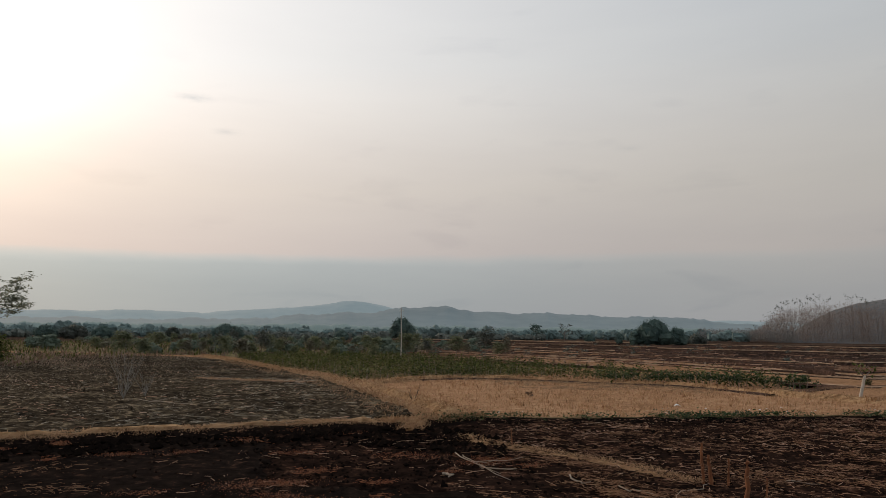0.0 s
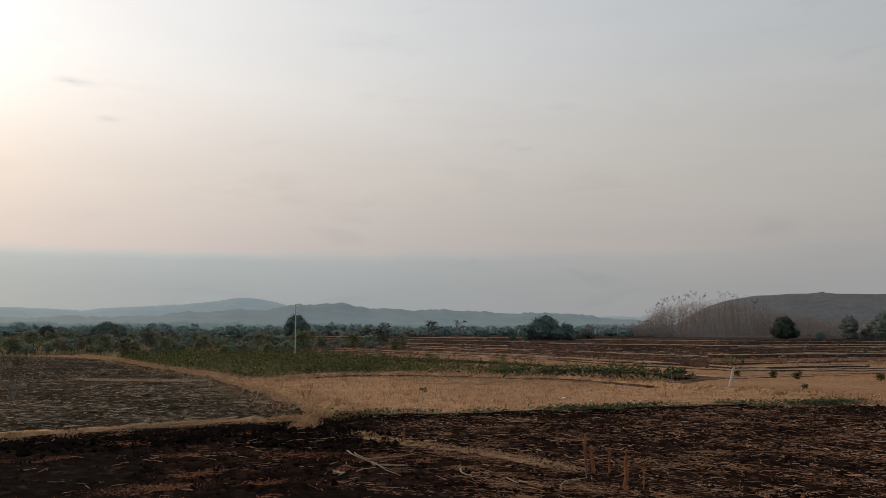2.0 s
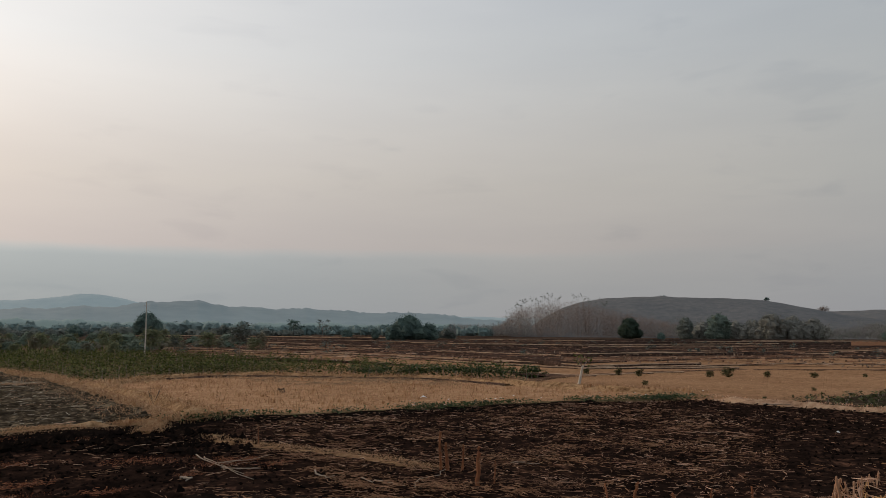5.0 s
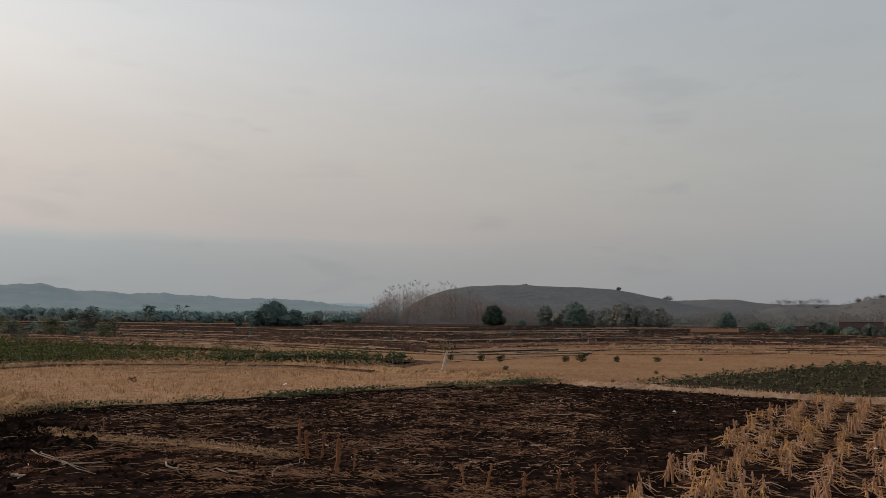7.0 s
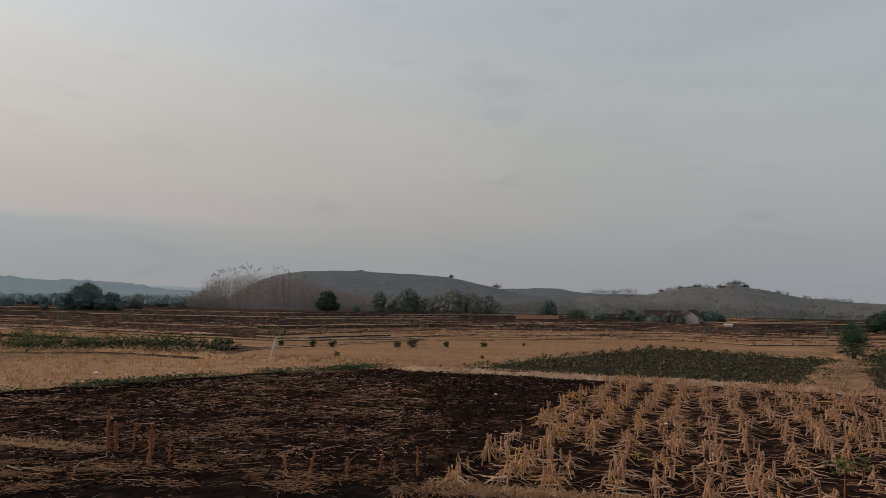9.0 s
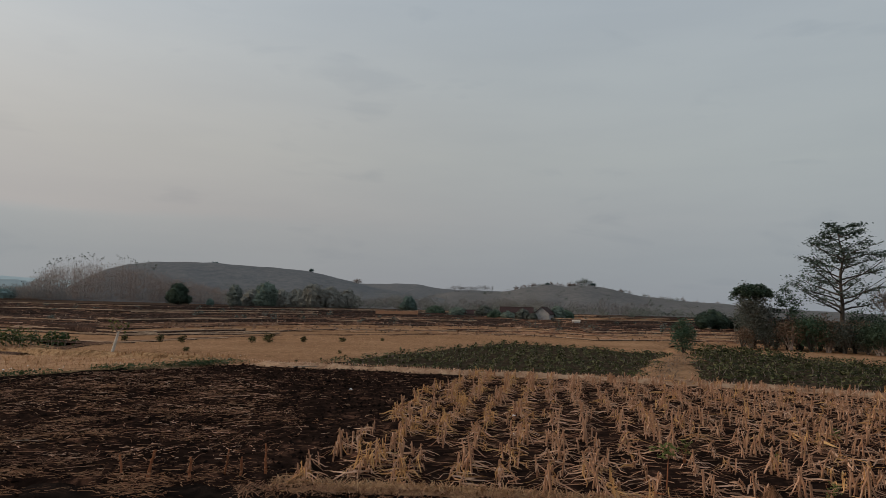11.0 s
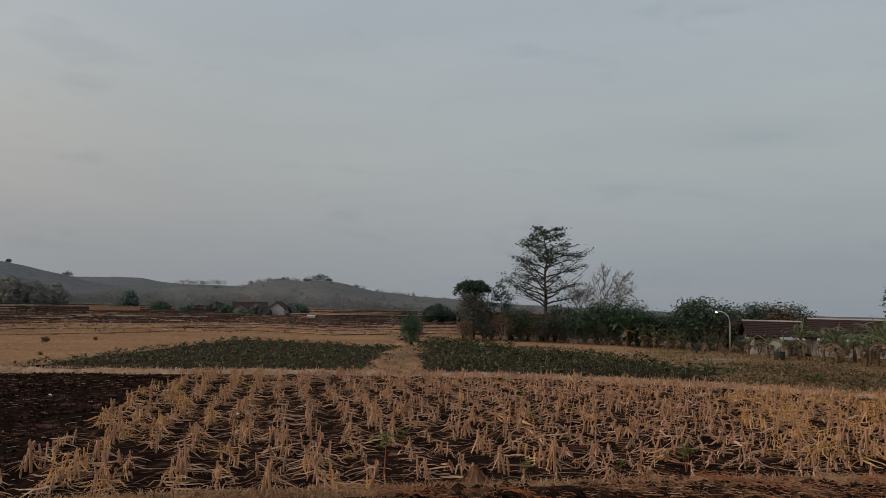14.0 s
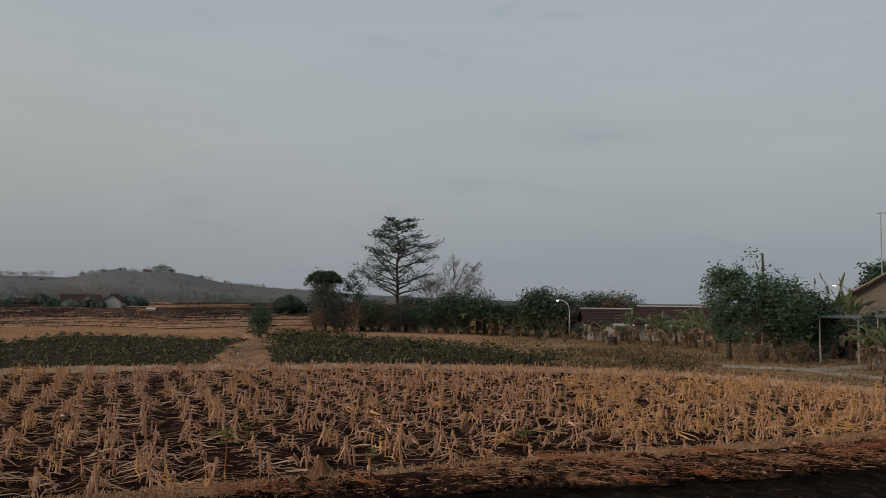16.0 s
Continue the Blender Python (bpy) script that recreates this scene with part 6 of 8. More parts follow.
# ---------------------------------------------------------------- litter and clods on the burnt fields
def litter(name, poly, count, length, width, mat, label, along=None, spread=0.5, lift=0.025, z=0.0, seed=1, gather=0.05):
    rng = np.random.default_rng(seed)
    p = scatter(poly, count, rng)
    # straw gathers in drifts
    keep = wave(p[:, 0], p[:, 1], 0.9, seed) + 0.7 * wave(p[:, 0], p[:, 1], 2.7, seed + 2) + rng.normal(0, 0.3, len(p)) > gather
    p = p[keep]
    g = Geo()
    g.strips(np.c_[p, np.full(len(p), z)], length, width, rng, along, spread, lift)
    return stuff(name, g.mesh(name, M[mat]), label, "straw")


def patches(name, poly, count, per, radius, length, width, mat, label, along=None, z=0.0, seed=1, crumbs=False):
    """Litter lying in heaps and smears; crumbs: curled dead leaves in place of straw."""
    rng = np.random.default_rng(seed)
    c = scatter(poly, count, rng)
    g = Geo()
    for x, y in c:
        k = int(per * rng.uniform(0.3, 1.8))
        r = radius * rng.uniform(0.4, 1.7)
        az = rng.uniform(0, 6.28) if along is None else along + rng.normal(0, 0.4)
        o = rng.normal(size=(k, 2)) * np.array([r, r * rng.uniform(0.25, 0.7)])
        q = np.stack([x + o[:, 0] * math.cos(az) - o[:, 1] * math.sin(az), y + o[:, 0] * math.sin(az) + o[:, 1] * math.cos(az), np.full(k, z) + np.abs(rng.normal(0, 0.025, k))], 1)
        if crumbs:
            q[:, 2] += 0.015
            g.leaves(q, length, rng, 0.5, 1.5)
        else:
            g.strips(q, length, width, rng, az, 0.6, 0.03)
    return stuff(name, g.mesh(name, M[mat]), label, "straw")


def clods(name, poly, count, size, mat, label, seed=1, z=0.0):
    rng = np.random.default_rng(seed)
    p = scatter(poly, count, rng)
    g = Geo()
    k = len(p)
    s = size * rng.lognormal(0, 0.3, k)
    dirs = np.array([(1, 0, 0), (0, 1, 0), (-1, 0, 0), (0, -1, 0), (0, 0, 0.8), (0, 0, -0.4)], float)
    pts = dirs[None] * s[:, None, None] * rng.uniform(0.6, 1.3, (k, 6, 1)) + rng.normal(0, 0.15, (k, 6, 3)) * s[:, None, None]
    a = rng.uniform(0, 6.28, k)
    ca, sa = np.cos(a)[:, None], np.sin(a)[:, None]
    x, y = pts[..., 0] * ca - pts[..., 1] * sa, pts[..., 0] * sa + pts[..., 1] * ca
    pts = np.stack([x + p[:, 0:1], y + p[:, 1:2], pts[..., 2] + z + s[:, None] * 0.2], -1)
    tri = [(0, 1, 4), (1, 2, 4), (2, 3, 4), (3, 0, 4), (1, 0, 5), (2, 1, 5), (3, 2, 5), (0, 3, 5)]
    i = np.arange(k)[:, None] * 6
    g.v.append(pts.reshape(-1, 3))
    g.f.extend(map(tuple, np.concatenate([i + list(t) for t in tri], 0).tolist()))
    g.n += 6 * k
    return stuff(name, g.mesh(name, M[mat]), label, "soil clods")


DARK_LITTER = [(0.9, 22.2), (8, 22.7), (16.5, 23.3), (14.5, 16.5), (9.6, 10.0), (7.6, 8.8), (3.8, 11.8), (1.6, 16)]
DARK_BARE = [(16.5, 23.3), (19, 23.2), (22, 15.5), (9.7, 9.3), (7.6, 8.6), (9.6, 10.0), (14.5, 16.5)]
litter("sparse_straw", DARK_BARE, 1200, 0.13, 0.012, "straw_dark", "sparse old straw on burnt soil", radians(-20), 0.9, 0.02, 0.02, 37, 0.2)
litter("sparse_pale_straw", DARK_BARE, 450, 0.15, 0.013, "straw_red", "few bleached stalk pieces on burnt soil", radians(-22), 0.9, 0.02, 0.02, 38, 0.2)
litter("burnt_straw", DARK_LITTER, 5400, 0.13, 0.012, "straw_dark", "pale straw scattered in drifts over burnt soil", radians(-20), 0.85, 0.02, 0.02, 3, 0.3)
litter("pale_straw", DARK_LITTER, 5600, 0.12, 0.0155, "straw_red", "bleached stalk pieces on burnt soil", radians(-22), 0.95, 0.025, 0.02, 4, 0.45)
litter("long_straw", DARK_LITTER, 1500, 0.3, 0.013, "straw_red", "long pale stalks lying across burnt soil", radians(-25), 0.9, 0.03, 0.02, 19, 0.35)
litter("field_straw", LEFT_FIELD, 17000, 0.12, 0.028, "field_grey", "straw bits over the burnt field", None, 0.7, 0.02, 0.0, 5, 0.2)
litter("field_straw_warm", [(-24, 9.6), (-22, 30), (-17, 56), (-9, 44), (-5.6, 36), (-2.6, 27), (-1.2, 22.6), (-5.6, 20), (-10, 18)], 2600, 0.22, 0.02, "straw_red", "bleached golden stalks over the burnt field", None, 0.7, 0.03, 0.0, 36, 0.35)
litter("field_straw_pale", [(-12, 18), (-8, 42), (-3, 31), (-1, 24), (-2, 21.5), (-7, 19.5)], 650, 0.34, 0.022, "field_grey", "bleached stalks along the burnt field's edge", radians(20), 0.8, 0.04, 0.0, 6)
litter("thin_ridge_straw", [(-0.2, 19.2), (1.2, 18.4), (2.8, 16.7), (4.1, 15.0), (5.0, 13.2), (4.2, 12.4), (2.8, 13.6), (1.2, 15.8), (0.2, 17.6)], 380, 0.17, 0.010, "stub_litter", "orange straw strewn along the thin ridge", radians(-50), 0.6, 0.04, 0.0, 15)
LITTER_BANK = [(9.3, 3.2), (10.0, 2.6), (11.6, -0.6), (13.0, -4.6), (14.6, -8.4), (15.0, -11), (13.8, -11), (12.2, -7), (11.0, -4), (10.3, -1.6), (9.4, 1.0)]
litter("bank_straw", LITTER_BANK, 1400, 0.15, 0.011, "straw_dark", "rotting straw on the roadside bank", None, 0.6, 0.03, 0.08, 9)
litter("bank_red", LITTER_BANK, 800, 0.13, 0.016, "leaf_red", "red-brown dead leaves on the roadside bank", None, 0.6, 0.03, 0.07, 10)
litter("roadside_straw", FRONT_STRIP, 1100, 0.13, 0.011, "straw_dark", "reddish straw along the roadside strip", None, 0.6, 0.02, 0.0, 7)
litter("roadside_red", FRONT_STRIP, 800, 0.10, 0.014, "leaf_red", "red-brown withered leaves on the roadside strip", None, 0.6, 0.02, 0.0, 8)
litter("bank_straw_pale", LITTER_BANK, 500, 0.18, 0.013, "straw", "pale maize straw strewn over the roadside bank", radians(-60), 0.7, 0.04, 0.09, 12)
litter("roadside_pale", FRONT_STRIP, 700, 0.16, 0.012, "stub_litter", "pale orange stalk pieces along the roadside strip", None, 0.6, 0.02, 0.0, 13)
litter("field_straw_fine", [(-30, 12), (-40, 60), (-22, 74), (-8, 42), (-3, 31), (-1, 24), (-2, 21.5), (-7, 19.5), (-14, 16)], 9000, 0.09, 0.018, "field_grey", "fine pale straw bits all over the burnt field", None, 0.7, 0.02, 0.0, 14)
litter("front_edge_red", [(1.0, 13.2), (4.2, 12.4), (6.4, 10.4), (7.9, 8.3), (7.2, 7.2), (5.4, 9.2), (3.2, 10.8), (0.5, 11.8)], 1400, 0.12, 0.011, "stub_litter", "orange-brown straw litter along the front edge", radians(-40), 0.6, 0.03, 0.02, 16)
litter("orange_straw", [(2, 22), (15, 22.5), (14, 17), (9.6, 10), (7.4, 8.2), (4, 12), (1, 14)], 2600, 0.12, 0.017, "stub_litter", "orange-brown straw bits over the burnt field", radians(-20), 0.7, 0.02, 0.02, 17, 0.3)
litter("inner_straw", [(-13.6, 40.5), (-9.3, 39.0), (-5.0, 37.5), (-5.3, 36.9), (-9.3, 38.3), (-13.4, 39.9)], 260, 0.3, 0.02, "field_grey", "grey straw along a low ridge in the burnt field", radians(-18), 0.35, 0.04, 0.06, 18)
NEAR_STRIP = [(-14, 14.5), (-6, 18.6), (-2, 19.8), (0.5, 17.5), (3.5, 12.5), (5.6, 9.6), (4, 8), (-10, 9)]
patches("red_litter_heaps", NEAR_STRIP, 28, 420, 0.22, 0.015, 0.017, "leaf_red", "red-brown heaps of dead leaves on charred soil", radians(10), 0.0, 21, True)
patches("orange_litter_heaps", NEAR_STRIP, 10, 240, 0.22, 0.015, 0.014, "leaf_red", "reddish brown leaf heaps on charred soil", radians(10), 0.0, 22, True)
patches("near_red_straw", NEAR_STRIP, 20, 80, 0.26, 0.06, 0.016, "leaf_red", "smears of red-brown dead grass on charred soil", radians(14), 0.012, 34)
patches("near_brown_straw", NEAR_STRIP, 16, 70, 0.4, 0.11, 0.012, "stub_litter", "orange-brown straw lying in smears on charred soil", radians(14), 0.012, 35)
patches("near_straw", NEAR_STRIP, 60, 5, 0.5, 0.24, 0.010, "straw", "few bleached stalk ends strewn over charred soil", None, 0.01, 33)
patches("field_heaps", DARK_LITTER, 90, 30, 0.4, 0.13, 0.009, "straw_dark", "old straw lying in smears over the burnt field", radians(-15), 0.02, 23)
patches("field_orange_heaps", [(3, 21), (14, 21.5), (14, 17), (9.6, 10), (7.6, 8.6), (4.6, 12.4), (2, 15)], 64, 44, 0.32, 0.12, 0.011, "stub_litter", "orange straw lying in smears over the burnt field", radians(-15), 0.02, 24)
patches("ridge_heaps", [(1.6, 16.0), (3.0, 14.6), (4.4, 12.6), (3.2, 12.6), (1.6, 14.4), (0.9, 15.6)], 8, 45, 0.26, 0.16, 0.011, "stub_litter", "tangled orange straw below the thin ridge", radians(-40), 0.0, 25)
patches("edge_heaps", [(2.2, 12.6), (5.4, 10.9), (6.6, 9.4), (5.6, 8.6), (4.4, 9.6), (1.8, 11.4)], 18, 70, 0.3, 0.13, 0.012, "stub_litter", "orange straw heaps along the front edge", radians(-40), 0.02, 28)
patches("bank_heaps", LITTER_BANK, 34, 60, 0.26, 0.15, 0.012, "stub_litter", "tangled straw hanging down the roadside bank", radians(-120), 0.09, 26)
patches("bank_red_heaps", LITTER_BANK, 26, 60, 0.3, 0.13, 0.015, "leaf_red", "red-brown leaf heaps on the roadside bank", radians(-120), 0.09, 27)
clods("burnt_clods", DARK_FIELD, 6000, 0.032, "char", "dark clods of burnt soil", 2)
clods("left_clods", LEFT_FIELD, 9000, 0.042, "burnt_far", "dark clods of the ploughed field", 3)
clods("char_clods", [(-14, 14.4), (-10, 16.5), (-5.6, 18.6), (-1.6, 20.2), (0.6, 19.6), (2.2, 17.2), (1.2, 15.6), (-3, 17.6), (-9, 14.6)], 700, 0.085, "char", "large charred clods below the bank", 7)
clods("bank_clods", LITTER_BANK, 1500, 0.045, "red_litter", "reddish clods on the roadside bank", 6, 0.08)
clods("front_clods", FRONT_STRIP, 4200, 0.032, "burnt", "dark clods along the roadside", 4)


# ---------------------------------------------------------------- grass on banks and fields
def fringe(name, path, half, per_m, length, width, mat, label, z, seed, lean=0.5):
    rng = np.random.default_rng(seed)
    pts = densify(smoothed(path), 0.25)
    base = []
    for a, b in zip(pts, pts[1:]):
        k = rng.poisson(per_m * (b - a).length)
        if not k:
            continue
        d = (b - a).normalized()
        f, o = rng.uniform(0, 1, k), rng.normal(0, half * 0.5, k)
        x, y = a.x + (b.x - a.x) * f - d.y * o, a.y + (b.y - a.y) * f + d.x * o
        base.append(np.stack([x, y, z * np.maximum(0.1, 1 - (o / (half * 1.2)) ** 2)], 1))
    g = Geo()
    g.blades(np.concatenate(base), length, width, rng, lean, 0.5)
    return stuff(name, g.mesh(name, M[mat]), label, "grass")


fringe("bank_grass", BUND_LOWER[1:], 0.46, 300, 0.125, 0.014, "grass_dry", "dry yellow grass on the lower bank", 0.135, 1, 1.2)
fringe("bank_grass_face", [(x + 0.12, y - 0.34) for x, y in BUND_LOWER[1:]], 0.34, 260, 0.13, 0.014, "grass_dry", "dry grass hanging down the face of the lower bank", 0.09, 16, 1.25)
fringe("bank_grass_upper", BANK_CREST, 0.75, 120, 0.17, 0.022, "grass_dry", "dry yellow grass on the upper bank", 0.25, 2, 1.0)
fringe("bank_grass_foot", [(x - 0.12, y) for x, y in BUND_UPPER[4:]], 0.6, 210, 0.17, 0.02, "grass_dry", "dry grass straggling down the foot of the bank", 0.17, 10, 1.15)
fringe("bank_grass_skirt", [(-19.2, 64.4), (-12.6, 50.2), (-8.0, 42.2), (-5.2, 35.0), (-2.5, 26.7), (-1.2, 22.6)], 1.0, 70, 0.15, 0.02, "grass_dry", "loose dry grass fallen to the foot of the bank", 0.09, 12, 1.25)
fringe("inner_grass", [(-13.5, 40.2), (-12.3, 39.7), (-9.3, 38.7), (-6.4, 37.7), (-5.2, 37.2)], 0.4, 150, 0.14, 0.02, "grass_dry", "dry grass on the low ridge", 0.06, 13, 1.1)
fringe("verge_edge_grass", [(27.6, 1.5), (27.5, -2.6), (26.8, -6.6), (23.0, -10.8)], 0.9, 70, 0.22, 0.02, "grass_dry", "dry golden grass along the verge behind the stubble", 0.05, 15, 0.8)
fringe("bank_grass_far", BUND_FAR, 0.26, 60, 0.09, 0.02, "straw", "dry straw on the bank behind the stubble", 0.16, 3)
fringe("bank_grass_front", BUND_FRONT[4:], 0.3, 420, 0.13, 0.012, "grass_dry", "dry grass along the front edge", 0.04, 4, 1.1)
fringe("bank_grass_thin", [(0.6, 18.6), (1.0, 17.5), (2.4, 16.0), (3.5, 14.8), (4.4, 13.0)], 0.34, 330, 0.12, 0.009, "grass_dry", "dry grass on the thin straw ridge", 0.05, 5, 1.2)
fringe("bank_grass_yellow", YELLOW_TOP, 0.4, 70, 0.18, 0.03, "grass_dry", "dry grass on the bank behind the golden field", 0.18, 6)
fringe("front_lip_grass", [(6.5, 8.0), (7.0, 7.6), (8.1, 6.1), (9.0, 4.7), (9.6, 3.2), (10.2, 1.9)], 0.4, 420, 0.12, 0.012, "stub_litter", "orange-brown dead grass hanging over the front edge", 0.04, 14, 1.3)
fringe("path_grass", [(25.6, 9.2), (30, 10.8), (35.1, 12.2), (42.9, 13.9)], 0.9, 45, 0.1, 0.03, "leaf_brown", "short dry grass on the footpath", 0.1, 7)

rng = np.random.default_rng(20)
VERGE_NEAR = [(26.6, -2.6), (33.5, -3.8), (41.6, 0.1), (56, 2), (56, -21), (36, -19), (21.5, -12.4), (26.2, -7.4)]
for nm, poly, k, ln, wd, mt, lean, lb in (("golden_grass", YELLOW_FIELD, 22000, 0.12, 0.015, "grass_dry", 0.7, "short dry golden grass of the field"), ("tan_grass", YELLOW_FAR, 12000, 0.10, 0.016, "grass_dry", 0.9, "short dry grass of the far field"),
                                          ("verge_grass", VERGE_NEAR, 9000, 0.12, 0.03, "grass_brown", 1.0, "dry weeds on the village verge"), ("verge_straw", VERGE_NEAR, 3500, 0.16, 0.03, "grass_dry", 0.9, "dry grass on the village verge"), ("verge_green", VERGE_NEAR, 2300, 0.2, 0.04, "crop", 0.8, "green weeds on the village verge")):
    p = scatter(poly, k, rng)
    if "verge" in nm:
        p = p[wave(p[:, 0], p[:, 1], 0.55, len(nm)) + rng.normal(0, 0.3, len(p)) > -0.25]
    g = Geo()
    g.blades(np.c_[p, np.full(len(p), 0.03)], ln, wd, rng, lean, 0.4)
    stuff(nm, g.mesh(nm, M[mt]), lb, "grass")

fringe("spur_grass", [(-0.5, 21.6), (-0.7, 20.6), (-0.85, 19.4)], 0.35, 420, 0.2, 0.012, "grass_dry", "dry grass hanging over the spur of the bank", 0.1, 9, 1.2)
fringe("junction_grass", [(-1.6, 20.7), (-0.9, 20.95), (-0.3, 21.7), (0.5, 22.2), (1.2, 22.4)], 0.5, 420, 0.17, 0.014, "grass_dry", "dry tufted grass where the banks meet", 0.15, 8, 0.9)
litter("yellow_field_litter", [(4, 34), (12, 32), (13, 35.5), (6, 39.5), (1.5, 41)], 2600, 0.22, 0.03, "grass_brown", "brownish cut straw at the back of the golden field", radians(-20), 0.5, 0.03, 0.05, 31)
q = scatter(YELLOW_FIELD, 260, rng)
g = Geo()
for x, y in q:
    g.blades(np.array([x, y, 0.03]) + rng.normal(size=(14, 3)) * np.array([0.12, 0.12, 0.0]), 0.24, 0.016, rng, 0.5, 0.5)
stuff("golden_tufts", g.mesh("golden_tufts", M["grass_dry"]), "taller dry tufts in the golden field", "grass")

# green weeds with white flowers on the bank of the burnt field
rng = np.random.default_rng(23)
g, fl = Geo(), Geo()
pts = densify(smoothed(BUND_GREEN[:7]), 0.3)
for p in pts:
    dens = max(0.0, float(wave(np.float64(p.x), np.float64(p.y), 0.8, 1.0)) + 0.45)
    k = rng.poisson(170 * dens)
    c = np.array([p.x, p.y, 0.12]) + rng.normal(size=(k, 3)) * np.array([0.34, 0.22, 0.055])
    c[:, 2] = np.maximum(c[:, 2], 0.05)
    g.leaves(c, 0.055, rng, 0.3)
    if rng.uniform() < 0.7 * dens + 0.08:
        q = np.array([p.x, p.y - 0.25, 0.26]) + rng.normal(size=(2, 3)) * np.array([0.3, 0.2, 0.05])
        fl.leaves(q, 0.06, rng, 0.9, 1.0)
stuff("bank_weeds", g.mesh("bank_weeds", M["grass_green"]), "low green weeds on the bank", "weeds")
stuff("bank_flowers", fl.mesh("bank_flowers", M["plastic"]), "small white flowers among the weeds", "flowers")


# ---------------------------------------------------------------- green crops
def crop_kind(seed, h, width, leaves, leaf):
    rng = np.random.default_rng(seed)
    st, lv = Geo(), Geo()
    st.tube([(0, 0, -0.03), (rng.normal(0, 0.03), rng.normal(0, 0.03), h * 0.5), (rng.normal(0, 0.05), rng.normal(0, 0.05), h)], [0.014, 0.011, 0.006], 4, cap=False)
    c = rng.normal(size=(leaves, 3)) * np.array([width * 0.4, width * 0.4, h * 0.26]) + np.array([0, 0, h * 0.68])
    c[:, 2] = np.clip(c[:, 2], 0.06, h * 1.1)
    lv.leaves(c, leaf, rng, 0.5)
    return st, lv


def crop_field(name, poly, spacing, gap, turn, kinds, label, seed, thin=0.0, patchy=0.0, open_end=0.0, soft=1.3):
    rng = np.random.default_rng(seed)
    p = np.array(poly)
    mid, size = p.mean(0), np.ptp(p, 0).max()
    uu, vv = np.array([math.cos(turn), math.sin(turn)]), np.array([-math.sin(turn), math.cos(turn)])
    a, b = np.meshgrid(np.arange(-size, size, spacing), np.arange(-size, size, gap))
    q = mid + a.reshape(-1, 1) * uu + b.reshape(-1, 1) * vv
    q = q + rng.normal(0, spacing * 0.18, q.shape)
    q = q[inside(q[:, 0], q[:, 1], poly)]
    q = q[rng.uniform(size=len(q)) > thin]
    if patchy:
        q = q[wave(q[:, 0], q[:, 1], 0.35, seed) + rng.normal(0, 0.3, len(q)) > -patchy]
    if open_end:
        q = q[rng.uniform(size=len(q)) > np.clip((q[:, 0] - open_end) / 9, 0, 0.62)]
    ra, rb = np.random.default_rng(seed + 1), np.random.default_rng(seed + 1)
    stuff(name + "_stems", spread_out(kinds, 0, q, ra, 0.5, soft).mesh(name + "_stems", M["twig"]), "thin stems of the " + label, "crop")
    stuff(name, spread_out(kinds, 1, q, rb, 0.5, soft).mesh(name, M["crop" if kinds is TALL else "crop_low"]), label, "crop")


MIDDLE = [crop_kind(320 + i, 0.32, 0.5, 18, 0.115) for i in range(6)]
LOW = [crop_kind(300 + i, 0.21, 0.46, 14, 0.11) for i in range(6)]
TALL = [crop_kind(310 + i, 0.75, 0.6, 26, 0.13) for i in range(6)]
crop_field("low_crop", CROP_NEAR, 0.46, 0.74, TURN_ROWS, LOW, "low green crop in close rows", 31, 0.16, 0.85, 0.0, 1.1)
crop_field("right_crop", CROP_RIGHT, 0.5, 0.8, TURN_ROWS + math.pi / 2, MIDDLE, "low green crop with bare patches", 32, 0.12, 0.55)
crop_field("long_crop", GREEN_STRIP, 0.42, 1.45, radians(-25), TALL, "green crop standing in rows in the long field", 33, 0.12, 0.7, 2.5, 1.0)

crop_field("edge_crop", [(-1.5, 41.2), (2, 43.1), (6.9, 41.2), (12.6, 37.5), (17.0, 36.2), (17.6, 38.4), (13, 39.8), (8, 43.2), (2.4, 46.5), (-2.5, 44.5)], 0.42, 0.7, radians(-28), TALL, "green crop plants in rows along the field's open edge", 34, 0.15, 0.9, 0.0, 0.95)

# tall weeds behind the crop and on the left
rng = np.random.default_rng(52)
for nm, k, mt, ln, lb in (("weed_green", 6500, "crop", 0.75, "tall green weeds behind the crop"), ("weed_dry", 6000, "leaf_brown", 0.6, "tall dry weeds behind the crop")):
    q = scatter(WEEDS, k, rng)
    g = Geo()
    g.blades(np.c_[q, np.zeros(len(q))], ln, 0.10, rng, 0.4, 0.4)
    stuff(nm, g.mesh(nm, M[mt]), lb, "weeds")

LEFT_WEEDS = [tuple(polar(a, d)[:2]) for a, d in ((38, 58), (30, 60), (29, 74), (22, 82), (18, 84), (18, 94), (30, 97), (40, 96))]
for nm, k, mt, ln, lb in (("left_weed_dry", 5200, "leaf_brown", 0.4, "dry yellow weeds at the end of the burnt field"), ("left_weed_green", 1500, "crop", 0.5, "green weeds at the end of the burnt field")):
    q = scatter(LEFT_WEEDS, k, rng)
    g = Geo()
    g.blades(np.c_[q, np.zeros(len(q))], ln, 0.08, rng, 0.7, 0.5)
    stuff(nm, g.mesh(nm, M[mt]), lb, "weeds")

